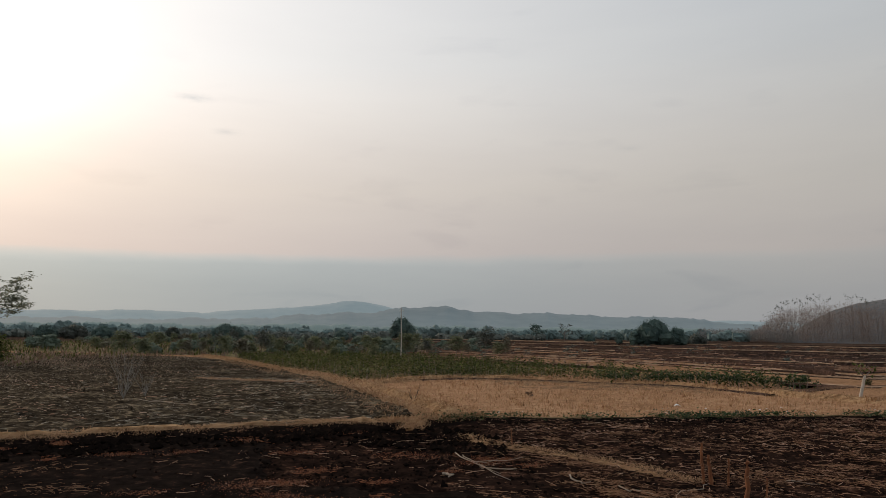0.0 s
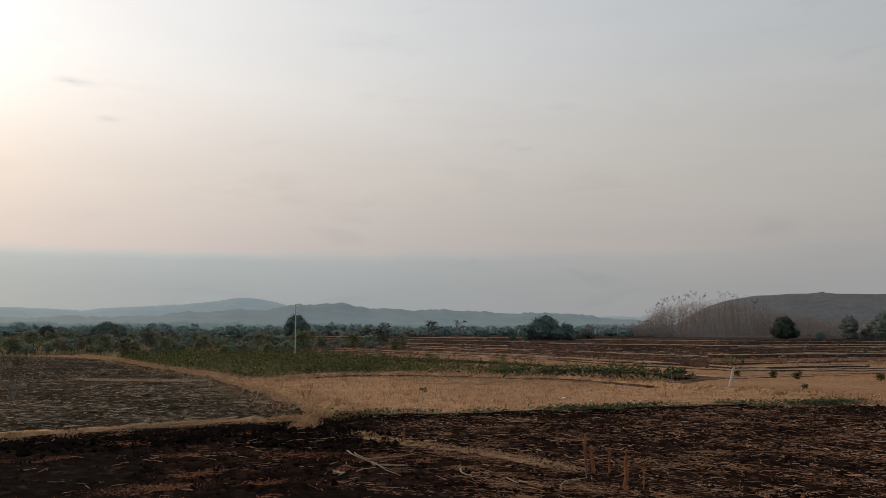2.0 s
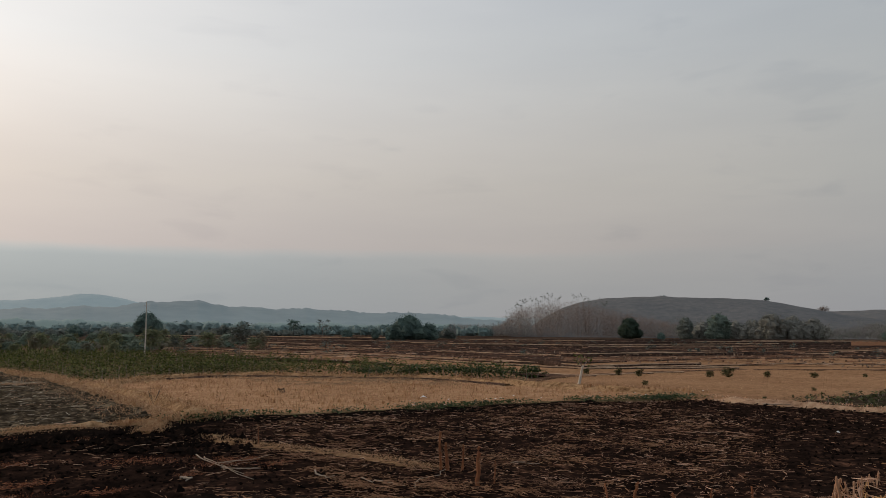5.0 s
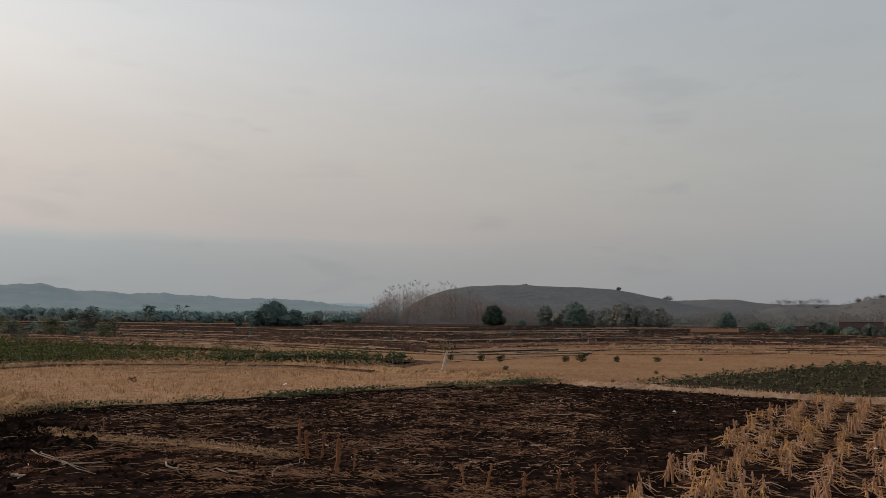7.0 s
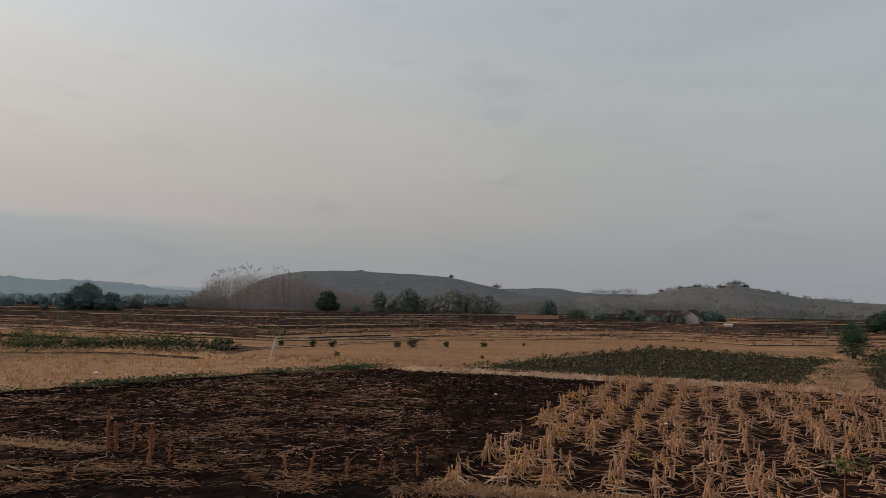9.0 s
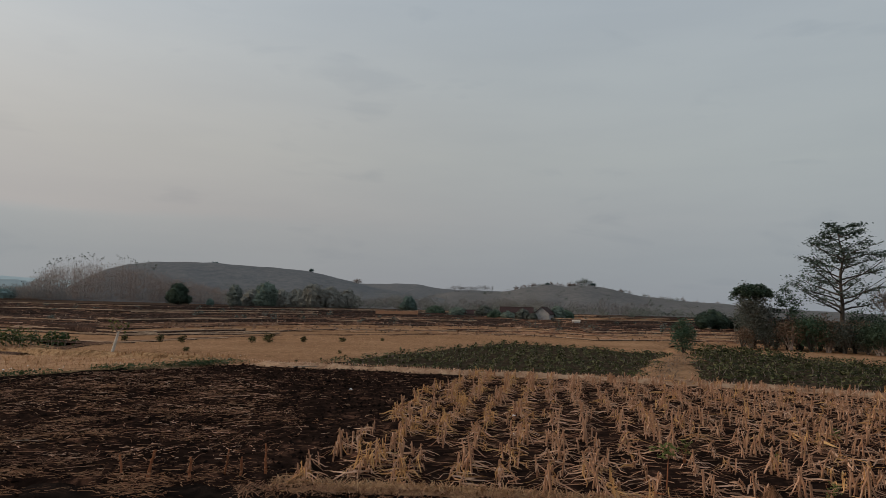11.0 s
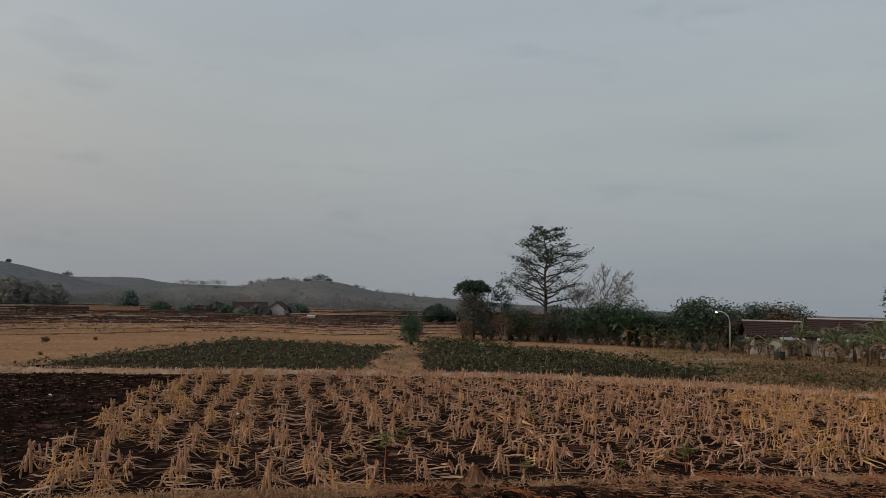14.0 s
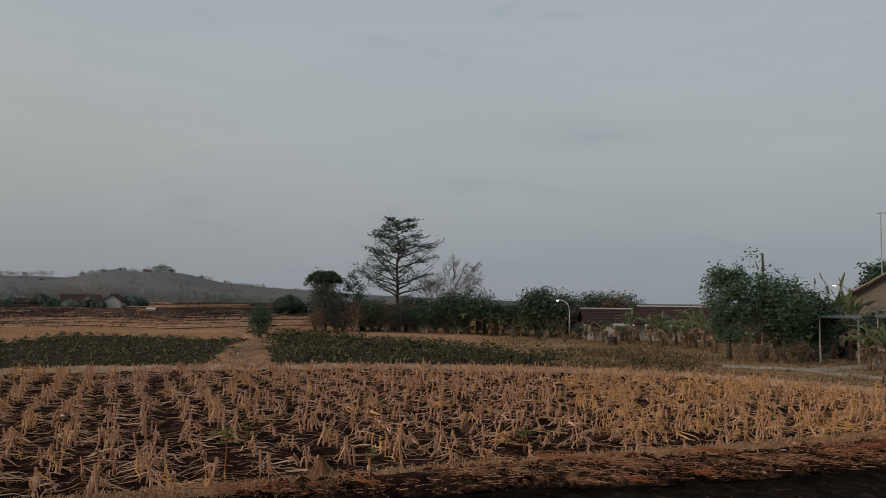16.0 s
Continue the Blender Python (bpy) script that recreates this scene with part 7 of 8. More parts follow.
LEFT_END = [(-64, 74), (-24, 74), (-17, 56), (-14, 42), (-22, 30), (-34, 34)]
q = scatter(LEFT_END, 15000, rng)
q = q[wave(q[:, 0], q[:, 1], 0.3, 3.0) + rng.normal(0, 0.35, len(q)) + (-q[:, 0] - 30) / 22 > 0.1]
g = Geo()
g.blades(np.c_[q, np.zeros(len(q))], 0.2, 0.045, rng, 0.9, 0.5)
stuff("left_field_grass", g.mesh("left_field_grass", M["leaf_brown"]), "thin brown grass over the end of the burnt field", "grass")

# straw drawn out along the terrace plots
n = 7000
az, d = rng.uniform(-79, 3, n), 58 * np.exp(rng.uniform(0, 1.25, n))
q = np.array([tuple(polar(float(a), float(b))[:2]) for a, b in zip(az, d)])
for nm, sel, mt, lb in (("terrace_straw", slice(0, 500), "straw", "pale straw lying along the terrace plots"), ("terrace_litter", slice(500, 3200), "straw_dark", "dark litter lying along the terrace plots")):
    g = Geo()
    g.strips(np.c_[q[sel], np.full(len(q[sel]), 0.12) + d[sel] * 0.0016], 0.9, 0.09, rng, np.radians(az[sel]), 0.25, 0.05)
    stuff(nm, g.mesh(nm, M[mt]), lb, "straw")

# weeds and tufts over the terraces
q = np.array([tuple(polar(rng.uniform(-79, 3), d)[:2]) for d in rng.uniform(60, 230, 7000)])
g = Geo()
g.blades(np.c_[q, np.full(len(q), 0.1)], 0.4, 0.14, rng, 0.8, 0.5)
stuff("terrace_weeds", g.mesh("terrace_weeds", M["leaf_brown"]), "dry brown weeds on the terraces", "weeds")
g = Geo()
for _ in range(120):
    c = np.array(polar(rng.uniform(-76, 2), rng.uniform(75, 210), 0.3))
    s = rng.uniform(0.3, 0.8)
    g.leaves(c + rng.normal(size=(30, 3)) * np.array([0.5, 0.5, 0.35]) * s + np.array([0, 0, 0.4 * s]), 0.22, rng, 0.3, 1.3)
stuff("terrace_bushes", g.mesh("terrace_bushes", M["leaf_grey"]), "small dusty bushes scattered over the terraces", "bushes")

# knee-high weeds between the crop and the houses
VERGE_SCRUB = [(28.4, -3.2), (33.5, -3.9), (39, -4.6), (38.6, -9.6), (34, -9.2), (29.6, -8.6), (27.2, -7.4), (27.6, -4.6)]
centre = scatter(VERGE_SCRUB, 300, rng) + rng.normal(0, 0.7, (300, 2))
for nm, sel, mt, lb in (("verge_scrub", slice(0, 190), "grass_brown", "knee-high brown weeds on the village verge"), ("verge_scrub_green", slice(190, 300), "crop_low", "straggling green weeds on the village verge")):
    g = Geo()
    for x, y in centre[sel]:
        h, k = rng.uniform(0.08, 0.34), int(rng.integers(6, 24))
        o = rng.normal(size=(k, 3)) * np.array([0.28, 0.28, h * 0.4])
        o[:, 2] = np.abs(o[:, 2]) + 0.03
        g.leaves(np.array([x, y, 0.02]) + o, 0.085, rng, 0.4, 1.5)
        g.blades(np.array([x, y, 0.02]) + o[:9] * np.array([1, 1, 0]), h * 1.2, 0.012, rng, 0.4, 0.4)
    stuff(nm, g.mesh(nm, M[mt]), lb, "weeds")

# single plants at the open end of the long field and on the far dry field
one = None
rng = np.random.default_rng(41)
UPRIGHT = crop_kind(316, 0.62, 0.36, 46, 0.11)
for i in range(52):
    f = i / 51
    at = Vector((8.6, 38.9, 0)).lerp(Vector((18.3, 36.2, 0)), f) + Vector((rng.normal(0, 0.25), rng.normal(0, 0.5), 0))
    if one is None:
        one = plant("crop_plant", "single young crop plant at the field's open end", "crop plant", at, [("stem", UPRIGHT[0], M["twig"]), ("foliage", UPRIGHT[1], M["grass_green"])], 0, 1.0, "single crop plants")
    else:
        again(one, at, rng.uniform(0, 6), rng.uniform(0.7, 1.2))
bushlet = None
for x, y, s in ((20.3, 40.9, 1.1), (22.5, 38.6, 1.0), (24.0, 37.5, 1.1), (24.6, 36.3, 1.2), (28.2, 34.6, 1.1), (29.1, 34.2, 1.35), (31.2, 33.4, 1.0), (33.6, 32.4, 0.8), (20.7, 30.1, 0.6), (20.8, 22.6, 0.32), (22.6, 23.0, 0.3), (26.0, 25.2, 0.4), (37.0, 32.0, 0.7)):
    if bushlet is None:
        w, c = bush_parts(330, 0.8, 0.85, 0.085, 40, 12, 0.05, 0.8, 6, 0.5, 0.3)
        bushlet = plant("field_shrub", "small dark green shrub in the dry field", "shrub", (x, y, 0), [("wood", w, M["bark"]), ("foliage", c, M["crop_low"])], 0, s * 0.52, "small field shrubs")
    else:
        again(bushlet, (x, y, 0), rng.uniform(0, 6), s * rng.uniform(0.42, 0.6) / own_scale(bushlet), rng.uniform(0.8, 1.2))

# ---------------------------------------------------------------- stalks, posts and sticks near the road
def standing_stalk(x, y, h, r, twigs, seed, label):
    rng = np.random.default_rng(seed)
    st, extra = Geo(), []
    lx, ly = rng.normal(0, 0.02, 2)
    rows = [0.0] + sorted(rng.uniform(0.08, 0.95, 7).tolist()) + [1.0]
    st.tube([(0, 0, -0.05)] + [(lx * 2 * f + rng.normal(0, r * 0.3), ly * 2 * f + rng.normal(0, r * 0.3), h * f) for f in rows], [r * 1.5] + [r * (1.2 - 0.4 * f) * rng.uniform(0.8, 1.25) for f in rows], 7)
    sheath = Geo()
    k = int(10 + 26 * h)
    f = rng.uniform(0.02, 0.95, k)
    a = rng.uniform(0, 6.28, k)
    sheath.blades(np.stack([lx * 2 * f + np.cos(a) * r, ly * 2 * f + np.sin(a) * r, h * f], 1), 0.09, 0.016, rng, 1.6, 0.8)
    extra.append(("sheath", sheath, M["stub_litter"]))
    for _ in range(twigs):
        z, az = rng.uniform(0.3, 0.95) * h, rng.uniform(0, 6.28)
        tw = Geo()
        extra.append(("twig", tw, M["straw_dark"]))
        branch(tw, rng, (lx * 2 * z / h, ly * 2 * z / h, z), (math.cos(az), math.sin(az), rng.uniform(-0.6, 0.5)), rng.uniform(0.1, 0.3), r * 0.4, r * 0.15, 0.2, 3, 4)
    plant("dry_stalk", label, "stalk", (x, y, 0), [("stalk", st, M["stalk"])] + extra, 0, 1, "standing dry stalks")


for i, (x, y, h, r, tw) in enumerate(((4.5, 13.1, 0.74, 0.028, 4), (4.62, 13.05, 0.52, 0.035, 1), (4.85, 12.9, 0.50, 0.02, 3), (4.7, 11.75, 0.64, 0.038, 5), (5.05, 11.9, 0.36, 0.016, 4), (6.1, 10.05, 0.26, 0.02, 1), (6.2, 9.55, 0.40, 0.027, 0), (6.62, 9.2, 0.27, 0.028, 1), (7.0, 8.9, 0.40, 0.018, 2), (7.12, 8.7, 0.29, 0.022, 1), (7.4, 8.5, 0.47, 0.02, 2), (1.6, 17.0, 0.45, 0.012, 1))):
    standing_stalk(x, y, h * 0.95, r * 0.78, tw, 400 + i, "dry orange-brown cut stalk standing in burnt soil")


def fallen(name, label, a, b, r, forks, seed, mat="stick"):
    """A stick lying on the ground from a to b."""
    rng = np.random.default_rng(seed)
    a, b = Vector((*a, r * 1.2)), Vector((*b, r * 1.2))
    mid = (a + b) / 2
    g = Geo()
    pts = []
    for i in range(6):
        f = i / 5
        p = a.lerp(b, f) - mid
        pts.append(p + Vector((rng.normal(0, 0.045), rng.normal(0, 0.045), abs(rng.normal(0, 0.03)))))
    g.tube(pts, [r * 0.82 * (1 - 0.55 * i / 5) for i in range(6)], 6)
    for _ in range(forks):
        j = int(rng.integers(0, 4))
        d = (b - a).normalized()
        s = Vector((-d.y, d.x, 0)) * rng.choice([-1, 1])
        branch(g, rng, pts[j], d + s * 0.5 + Vector((0, 0, 0.12)), (b - a).length * rng.uniform(0.25, 0.45), r * 0.6, r * 0.2, 0.15, 3, 5)
    ob = new(name, g.mesh(name, M[mat], True))
    set_down(ob, mid)
    tagged(ob, label, "stick", "fallen sticks")
    return ob


fallen("fallen_stick", "long bleached forked stick on burnt soil", (0.28, 15.98), (1.17, 13.17), 0.014, 4, 1)
fallen("fallen_stick", "bleached stick lying beside another", (0.44, 15.75), (1.08, 13.65), 0.011, 2, 2)
fallen("fallen_stick", "pale leaning stick on burnt soil", (3.52, 11.88), (4.61, 13.03), 0.012, 0, 3)
fallen("fallen_stick", "short pale bent stick on burnt soil", (2.95, 12.6), (3.35, 11.9), 0.012, 1, 4)
fallen("fallen_stick", "short thick pale stick end", (0.06, 13.70), (0.20, 13.18), 0.026, 0, 5)
fallen("fallen_stick", "short thick pale stick piece", (2.2, 13.2), (2.45, 12.75), 0.02, 0, 6)
fallen("fallen_stick", "pale stalk lying across clods", (6.0, 13.3), (6.45, 13.1), 0.012, 1, 7)
fallen("fallen_stick", "thin bleached branch in the burnt field", (-11.0, 27.2), (-8.6, 25.6), 0.016, 3, 8)
fallen("fallen_stick", "bleached stick before the grassy bank", (-6.2, 20.2), (-4.7, 20.9), 0.016, 3, 9)
fallen("fallen_stick", "pale curved stalk by the far bank", (19.2, 21.0), (20.3, 20.3), 0.03, 1, 10)

# leaning whitish post with a small sprouting branch
post, sprig, leaf_g = Geo(), Geo(), Geo()
rng = np.random.default_rng(60)
post.tube([(0, 0, -0.1), (0.02, 0, 0.2), (0.13, 0.02, 0.7), (0.21, 0.03, 1.06)], [0.07, 0.066, 0.058, 0.05], 9)
for az in (0.3, 2.6, 4.0):
    t = branch(sprig, rng, (0.2, 0.03, 1.0), (math.cos(az), math.sin(az), 0.9), 0.55, 0.02, 0.008, 0.3, 4, 5)
    leaf_g.leaves(np.array([tuple(q) for q in t[2:]]).repeat(5, 0) + rng.normal(0, 0.1, (15, 3)), 0.1, rng, 0.3)
plant("fence_post", "weathered white leaning post with a sprouting twig", "post", (16.5, 29.1, 0), [("post", post, M["white_post"]), ("twig", sprig, M["twig"]), ("foliage", leaf_g, M["crop"])], -0.5)

# tall thin pole standing in the crop
g = Geo()
g.tube([(0, 0, -0.1), (0.02, 0, 2.0), (-0.03, 0, 4.0), (-0.06, 0, 5.25)], [0.07, 0.06, 0.05, 0.04], 8)
h = Geo()
h.tube([(-0.3, 0, 4.9), (0.2, 0, 4.95)], [0.025, 0.02], 6)
plant("bamboo_pole", "tall thin pale pole in the green crop", "pole", (-4.2, 74.0, 0), [("pole", g, M["white_post"]), ("crosspiece", h, M["white_post"])])

# white plastic scraps on the golden field and in the stubble
def scrap(x, y, s, seed, label):
    rng = np.random.default_rng(seed)
    g = Geo()
    n = 9
    ring = [(math.cos(6.28 * i / n) * s * rng.uniform(0.6, 1.2), math.sin(6.28 * i / n) * s * rng.uniform(0.6, 1.2), rng.uniform(0, 0.5) * s) for i in range(n)]
    g.add(ring + [(0, 0, s * rng.uniform(0.6, 1.2))], [(i, (i + 1) % n, n) for i in range(n)])
    ob = new("plastic_scrap", g.mesh("plastic_scrap", M["plastic"]))
    set_down(ob, (x, y, 0.06))
    tagged(ob, label, "litter", "plastic scraps")


scrap(8.3, 26.2, 0.14, 1, "crumpled white plastic scrap on golden grass")
scrap(14.6, 8.6, 0.045, 2, "small pale plastic scrap between maize rows")
scrap(12.6, 7.4, 0.04, 3, "small white plastic scrap between maize rows")
scrap(15.4, 14.4, 0.05, 4, "pale plastic scrap on burnt soil")
scrap(11.0, -1.6, 0.04, 5, "white plastic scrap by the roadside")

# dark tussock on the golden field; straw cone and green saplings in the stubble
w, c = bush_parts(340, 0.2, 0.4, 0.06, 10, 10, 0.05, 0.7, 3, 0.4, 0.5)
plant("grass_tussock", "dark withered tussock on golden grass", "tussock", (3.6, 30.2, 0.03), [("wood", w, M["twig"]), ("foliage", c, M["leaf_brown"])])
rng = np.random.default_rng(62)
cone, base = Geo(), []
for i in range(260):
    az, f = rng.uniform(0, 6.28), rng.uniform(0.25, 1)
    base.append((math.cos(az) * 0.36 * f, math.sin(az) * 0.36 * f, 0.0))
base = np.array(base)
for p in base:
    top = np.array([rng.normal(0, 0.02), rng.normal(0, 0.02), rng.uniform(0.2, 0.36)])
    s = np.array([-p[1], p[0], 0]) / (np.hypot(p[0], p[1]) + 1e-6) * 0.012
    cone.add([p - s, p + s, top], [(0, 1, 2)])
plant("straw_heap", "small cone of tied orange straw", "straw heap", (10.55, 2.35, 0.03), [("straw", cone, M["stub_litter"])], 0.0, 0.8)
SEEDLINGS = ((10.6, 3.75, 0.82), (12.5, 4.1, 0.5), (11.2, 1.75, 0.45), (12.6, -0.6, 0.55), (13.0, 2.8, 0.35), (14.8, -3.4, 0.4), (24.2, 9.6, 0.6), (16.4, 2.4, 0.4), (12.0, 0.4, 0.35))
for i, (x, y, s) in enumerate(SEEDLINGS):
    w, c = bush_parts(350 + i % 3, 0.72, 0.4, 0.06, 9, 7, 0.55 if i == 0 else 0.3, 0.7, 3 if i else 1, 0.5, 0.5, puff=0.12)
    plant("seedling", "small green leafy seedling among the maize stubble", "seedling", (x, y, 0), [("stem", w, M["stalk"]), ("foliage", c, M["leaf_light"])], i, s * 1.1, "green seedlings")


# ---------------------------------------------------------------- buildings
def roof_slab(g, a, b, c, d, t):
    """A sloping slab from four corners with thickness t."""
    pts = [Vector(q) for q in (a, b, c, d)]
    n = (pts[1] - pts[0]).cross(pts[3] - pts[0]).normalized() * t
    if n.z < 0:
        n = -n
    low, high = [tuple(p - n) for p in pts], [tuple(p) for p in pts]
    g.add(low + high, [(3, 2, 1, 0), (4, 5, 6, 7), (0, 1, 5, 4), (1, 2, 6, 5), (2, 3, 7, 6), (3, 0, 4, 7)])


def tiled_roof(parent, L, D, eave, ridge_h, over, mat, tiles=True):
    """Two slopes with ridge cap and rows of tile courses."""
    for sgn, nm in ((-1, "roof_front"), (1, "roof_back")):
        g = Geo()
        y0, y1 = sgn * (D / 2 + over), 0.0
        z0 = eave - over * (ridge_h - eave) / (D / 2)
        roof_slab(g, (-L / 2 - over, y0, z0), (L / 2 + over, y0, z0), (L / 2 + over, y1, ridge_h), (-L / 2 - over, y1, ridge_h), 0.08)
        if tiles and sgn < 0:
            slope = part(nm, g.mesh(nm, mat), parent)
            n = 9
            for i in range(n):
                g = Geo()
                f0 = i / n
                ya, za = y0 + (y1 - y0) * f0, z0 + (ridge_h - z0) * f0
                yb, zb = y0 + (y1 - y0) * (f0 + 0.9 / n), z0 + (ridge_h - z0) * (f0 + 0.9 / n)
                roof_slab(g, (-L / 2 - over, ya, za + 0.035), (L / 2 + over, ya, za + 0.035), (L / 2 + over, yb, zb + 0.008), (-L / 2 - over, yb, zb + 0.008), 0.02)
                part("tile_course", g.mesh("tile_course", mat), slope)
        else:
            part(nm, g.mesh(nm, mat), parent)
    g = Geo()
    g.tube([(-L / 2 - over, 0, ridge_h + 0.02), (L / 2 + over, 0, ridge_h + 0.02)], [0.055, 0.055], 8)
    part("ridge_cap", g.mesh("ridge_cap", M["white_wall"] if tiles else mat), parent, "pale mortar ridge cap" if tiles else "")


def walls(parent, L, D, eave, ridge_h, mat, gable_mat=None):
    t = 0.14
    for nm, lo, hi in (("wall_front", (-L / 2, -D / 2, 0), (L / 2, -D / 2 + t, eave)), ("wall_back", (-L / 2, D / 2 - t, 0), (L / 2, D / 2, eave)), ("wall_end", (-L / 2, -D / 2 + t, 0), (-L / 2 + t, D / 2 - t, eave)), ("wall_end", (L / 2 - t, -D / 2 + t, 0), (L / 2, D / 2 - t, eave))):
        g = Geo()
        g.box(lo, hi)
        part(nm, g.mesh(nm, mat), parent)
    for x in (-L / 2, L / 2 - t):
        g = Geo()
        g.add([(x, -D / 2, eave), (x, D / 2, eave), (x, 0, ridge_h - 0.06), (x + t, -D / 2, eave), (x + t, D / 2, eave), (x + t, 0, ridge_h - 0.06)], [(0, 2, 1), (3, 4, 5), (0, 1, 4, 3), (1, 2, 5, 4), (2, 0, 3, 5)])
        part("gable", g.mesh("gable", gable_mat or mat), parent)


def opening(parent, nm, x, z0, z1, w, D, mat):
    """A framed door or window set in the front wall."""
    g = Geo()
    for lo, hi in (((x - w / 2 - 0.06, -D / 2 - 0.03, z0), (x - w / 2, -D / 2 + 0.02, z1)), ((x + w / 2, -D / 2 - 0.03, z0), (x + w / 2 + 0.06, -D / 2 + 0.02, z1)), ((x - w / 2 - 0.06, -D / 2 - 0.03, z1), (x + w / 2 + 0.06, -D / 2 + 0.02, z1 + 0.06))):
        g.box(lo, hi)
    f = part(nm, g.mesh(nm, M["timber"]), parent)
    g = Geo()
    g.box((x - w / 2, -D / 2 - 0.012, z0), (x + w / 2, -D / 2 + 0.01, z1))
    part("pane" if "window" in nm else "leaf", g.mesh("pane", mat), f)


def facing(az):
    """Turn by which a house's front (its -y side) looks back to the road."""
    return radians(az)


# two low white houses behind the banana plants
def low_house(az, d, turn, L, D, eave, ridge_h, over, windows, door, awnings, label):
    ho = thing("village_house", label, "house", polar(az, d), turn)
    walls(ho, L, D, eave, ridge_h, M["white_wall"])
    tiled_roof(ho, L, D, eave, ridge_h, over, M["tile_roof"])
    for x in windows:
        opening(ho, "window", x, 0.55, 1.05, 0.6, D, M["dark_gap"])
    opening(ho, "door", door, 0.0, 1.2, 0.6, D, M["dark_gap"])
    front = -D / 2
    for x0, x1, reach in awnings:
        g = Geo()
        roof_slab(g, (x0, front - reach, 1.02), (x1, front - reach, 1.02), (x1, front - 0.02, 1.2), (x0, front - 0.02, 1.2), 0.04)
        aw = part("awning", g.mesh("awning", M["pale_tin"]), ho, "pale tin lean-to roof")
        for x in (x0 + 0.08, (x0 + x1) / 2, x1 - 0.08):
            g = Geo()
            g.tube([(x, front - reach + 0.1, 0), (x, front - reach + 0.1, 1.03)], [0.035, 0.03], 6)
            part("post", g.mesh("post", M["timber"]), aw)


low_house(-99.15, 52.6, facing(-99) + 0.14, 3.1, 4.0, 1.28, 2.1, 0.28, (-1.0,), 0.9, ((0.1, 1.5, 0.9),), "low white house under a dark brown tile roof")
low_house(-104.6, 53.4, facing(-104), 5.3, 4.4, 1.32, 2.32, 0.3, (-1.9, -0.6, 1.4), 0.5, ((-2.3, -0.2, 1.0), (0.9, 2.6, 1.0)), "longer white house under a worn brown tile roof")

# gabled house at the yard
ho = thing("yard_house", "gabled house with woven grey-brown wall under a tile roof", "house", polar(-119.4, 43), facing(-119) + math.pi / 2)
walls(ho, 7.0, 8.6, 2.0, 4.68, M["grey_wall"], M["grey_wall"])
tiled_roof(ho, 7.0, 8.6, 2.0, 4.68, 0.45, M["tile_roof"])
for x in (-3.6, 3.55):
    for sgn in (-1, 1):
        g = Geo()
        g.tube([(x, sgn * 4.75, 1.74), (x, 0, 4.73)], [0.05, 0.05], 4)
        part("barge_board", g.mesh("barge_board", M["timber"]), ho)

# tin canopies on posts
def canopy(az, d, w, dep, h, turn, label):
    ob = thing("canopy", label, "canopy", polar(az, d), turn)
    g = Geo()
    n = 14
    for i in range(n):
        x0, x1 = -w / 2 + w * i / n, -w / 2 + w * (i + 1) / n
        xm = (x0 + x1) / 2
        for xa, xb, za, zb in ((x0, xm, 0.0, 0.04), (xm, x1, 0.04, 0.0)):
            roof_slab(g, (xa, -dep / 2, h + za), (xb, -dep / 2, h + zb), (xb, dep / 2, h + 0.14 + zb), (xa, dep / 2, h + 0.14 + za), 0.02)
    part("sheet", g.mesh("sheet", M["tin"]), ob, "grey corrugated tin sheet")
    for x, y, e in ((-w / 2 + 0.1, -dep / 2 + 0.1, 0.02), (w / 2 - 0.1, -dep / 2 + 0.1, 0.02), (-w / 2 + 0.1, dep / 2 - 0.1, 0.12), (w / 2 - 0.1, dep / 2 - 0.1, 0.12)):
        g = Geo()
        g.tube([(x, y, 0), (x, y, h + e - 0.02)], [0.035, 0.03], 7)
        part("post", g.mesh("post", M["bark_pale"]), ob)


canopy(-115.0, 37.0, 1.7, 1.6, 2.0, facing(-115), "grey tin canopy on thin posts by the yard")
canopy(-118.4, 37.0, 1.6, 1.6, 2.05, facing(-118), "grey tin canopy before the gabled house")


# lit street lamps with curved arms
def street_lamp(az, d, h, turn, label):
    ob = thing("street_lamp", label, "street lamp", polar(az, d), turn, "lit street lamps")
    g = Geo()
    g.tube([(0, 0, 0), (0, 0, h * 0.5), (0, 0, h * 0.75), (-0.1, 0, h * 0.9), (-0.32, 0, h * 0.99), (-0.62, 0, h * 1.03)], [0.06, 0.05, 0.045, 0.04, 0.035, 0.03], 8)
    part("pole", g.mesh("pole", M["steel"], True), ob)
    g = Geo()
    g.box((-0.92, -0.06, h * 1.03 - 0.05), (-0.58, 0.06, h * 1.03 + 0.02))
    hd = part("lamp_head", g.mesh("lamp_head", M["steel"]), ob)
    g = Geo()
    g.box((-0.89, -0.055, h * 1.03 - 0.09), (-0.74, 0.055, h * 1.03 - 0.052))
    part("lamp_glass", g.mesh("lamp_glass", M["lamp_light"]), hd, "glowing white lamp glass")


street_lamp(-96.35, 50.5, 2.62, radians(-96), "lit street lamp on a curved steel pole")
street_lamp(-115.9, 45.0, 3.62, radians(-116), "lit street lamp beyond the yard")

# power pole behind the yard
g, a = Geo(), Geo()
g.tube([(0, 0, 0), (0, 0, 4), (0, 0, 7.95)], [0.045, 0.035, 0.028], 8)
a.tube([(-0.18, 0, 7.88), (0.3, 0, 7.88)], [0.03, 0.03], 6)
plant("power_pole", "thin pale power pole behind the house", "pole", polar(-117.75, 48), [("pole", g, M["steel"]), ("crossarm", a, M["steel"])], radians(-117))

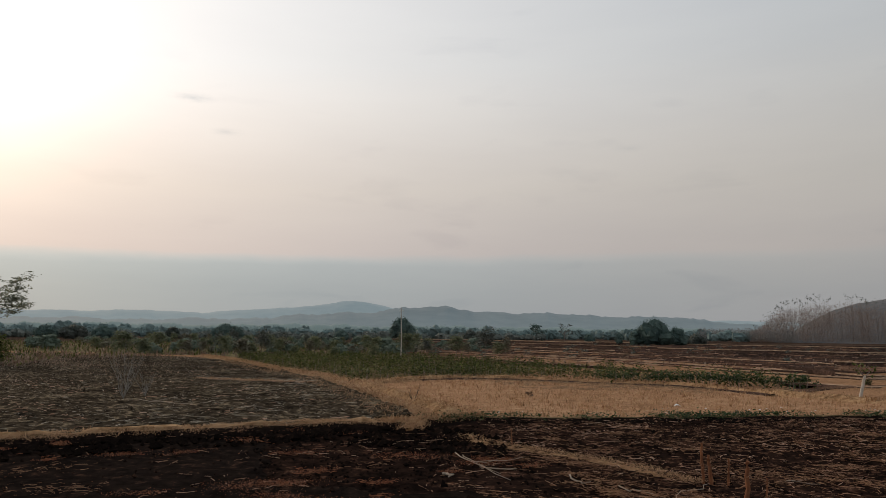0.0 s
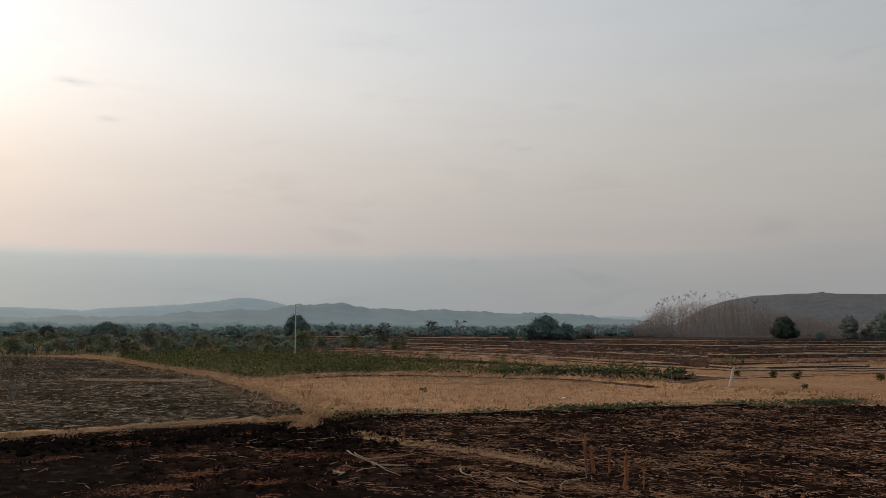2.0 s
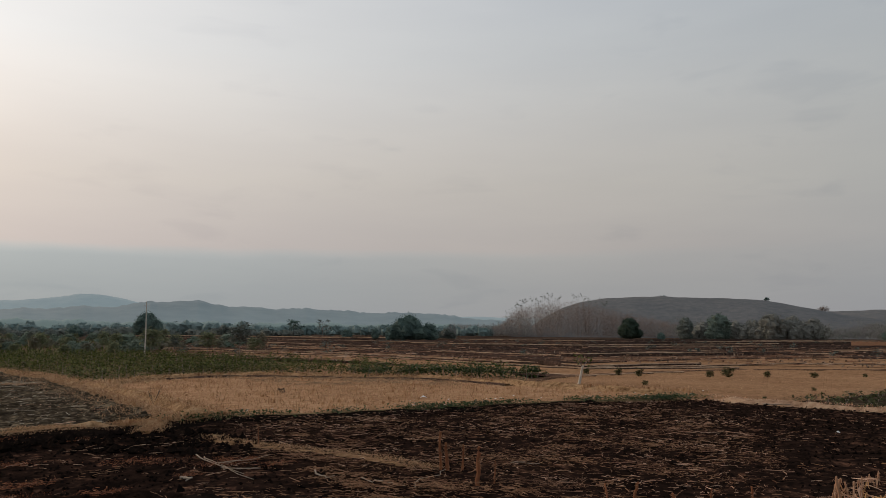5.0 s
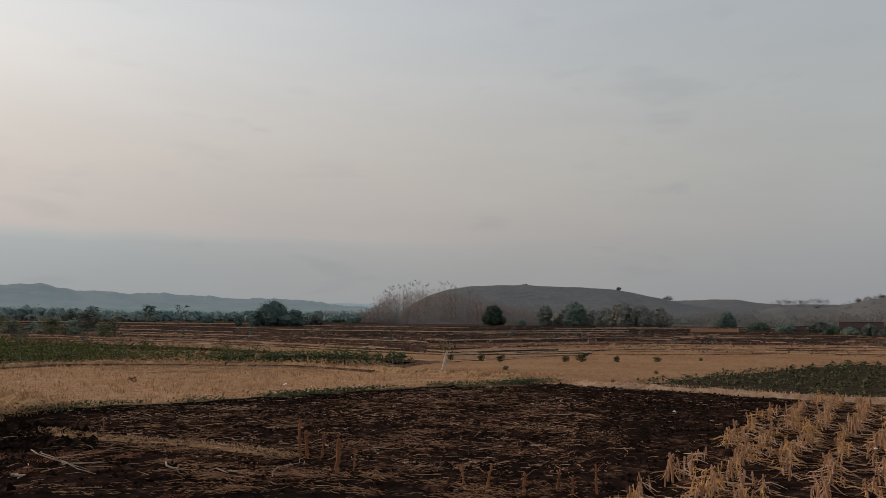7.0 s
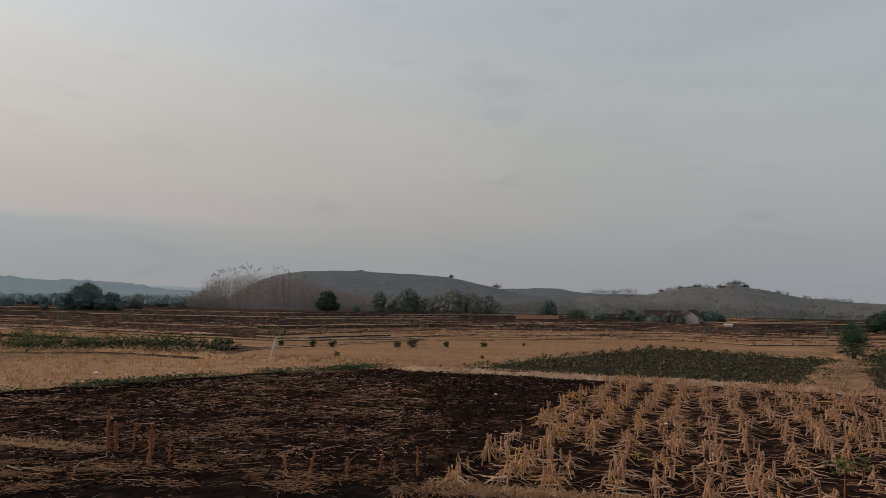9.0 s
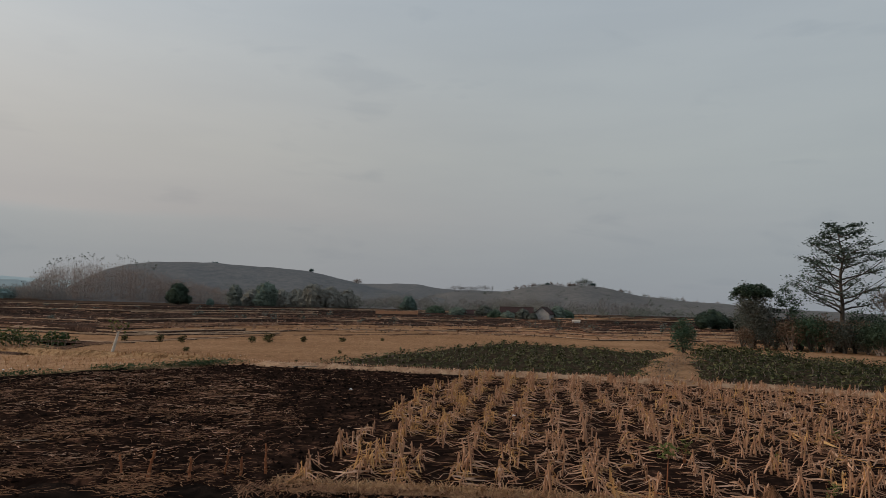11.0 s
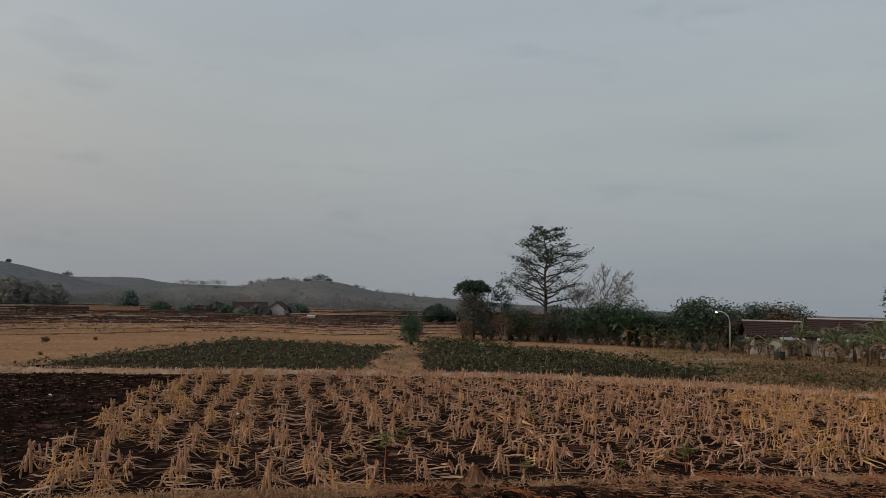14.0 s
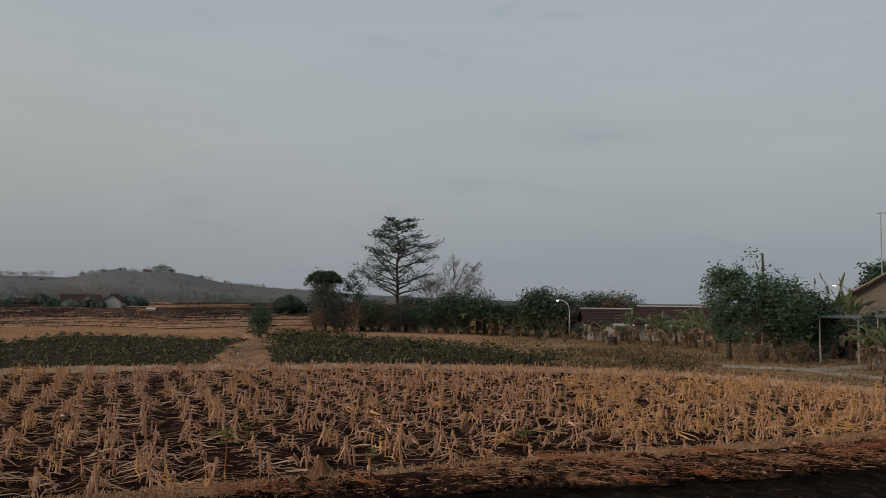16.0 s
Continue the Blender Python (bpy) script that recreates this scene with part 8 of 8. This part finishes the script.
# farmstead far over the fields
ho = thing("farmhouse", "far brown-roofed farmhouse with a pale gable", "house", polar(-61.9, 155), facing(-61.7) + math.pi / 2 - 0.2)
walls(ho, 6.0, 3.2, 1.6, 2.9, M["grey_plaster"], M["grey_plaster"])
tiled_roof(ho, 6.0, 3.2, 1.6, 2.9, 0.25, M["tile_roof"], False)
ho = thing("farm_shed", "long low brown-roofed shed beside the farmhouse", "shed", polar(-59.7, 172), facing(-59))
walls(ho, 7.0, 4.0, 1.7, 2.7, M["grey_wall"])
tiled_roof(ho, 7.0, 4.0, 1.7, 2.7, 0.5, M["tile_roof"], False)
ho = thing("farm_shed", "small brown-roofed shed among dark bushes", "shed", polar(-56.0, 175), facing(-56))
walls(ho, 4.0, 3.0, 1.0, 1.7, M["grey_wall"])
tiled_roof(ho, 4.0, 3.0, 1.0, 1.7, 0.3, M["tile_roof"], False)
ho = thing("field_hut", "small white hut at the field's edge", "hut", polar(-64.35, 128), facing(-64))
walls(ho, 1.3, 1.0, 0.5, 0.66, M["white_wall"])
tiled_roof(ho, 1.3, 1.0, 0.5, 0.66, 0.08, M["white_post"], False)
for az, d, h, wd, s in ((-60.2, 156, 2.6, 3.6, 161), (-59.0, 160, 1.9, 4.0, 168), (-58.0, 162, 2.2, 4.0, 169), (-62.9, 158, 3.4, 4.0, 162), (-63.6, 160, 2.6, 4.2, 163), (-57.2, 168, 3.2, 5.0, 164), (-55.0, 175, 2.6, 5.5, 165), (-53.2, 185, 2.8, 6.0, 166), (-61.0, 152, 1.6, 2.4, 167)):
    far_tree("farm_tree", "dark tree round the far farmstead", az, d, h, wd, s, ("leaf_hill", "leaf_dark", "leaf_grey")[s % 3], 0.06, 0.4)

# long low brick wall across the terraces
ob = thing("brick_wall", "long low orange brick wall on the terraces", "wall", polar(-50.2, 156), facing(-50.2))
panel, pier = Geo(), Geo()
for r in range(9):
    panel.box((-0.62, -0.07, r * 0.13), (0.62, 0.07 + 0.006 * (r % 2), r * 0.13 + 0.125))
pier.box((-0.12, -0.13, 0), (0.12, 0.13, 1.24))
pier.box((-0.15, -0.16, 1.24), (0.15, 0.16, 1.3))
panel_mesh, pier_mesh = panel.mesh("panel", M["brick"]), pier.mesh("pier", M["brick"])
for i in range(7):
    if i < 6:
        part("panel", panel_mesh, ob).location = (-3.7 + i * 1.48, 0, 0)
    part("pier", pier_mesh, ob).location = (-4.44 + i * 1.48, 0, 0)

# dark water barrel on the verge
g = Geo()
g.tube([(0, 0, 0), (0, 0, 0.05), (0, 0, 0.42), (0, 0, 0.48), (0, 0, 0.44)], [0.25, 0.28, 0.3, 0.31, 0.26], 14)
ob = new("black_tub", g.mesh("black_tub", M["dark_gap"]))
set_down(ob, polar(-99.6, 45))
tagged(ob, "black plastic tub standing on the dry verge", "tub")
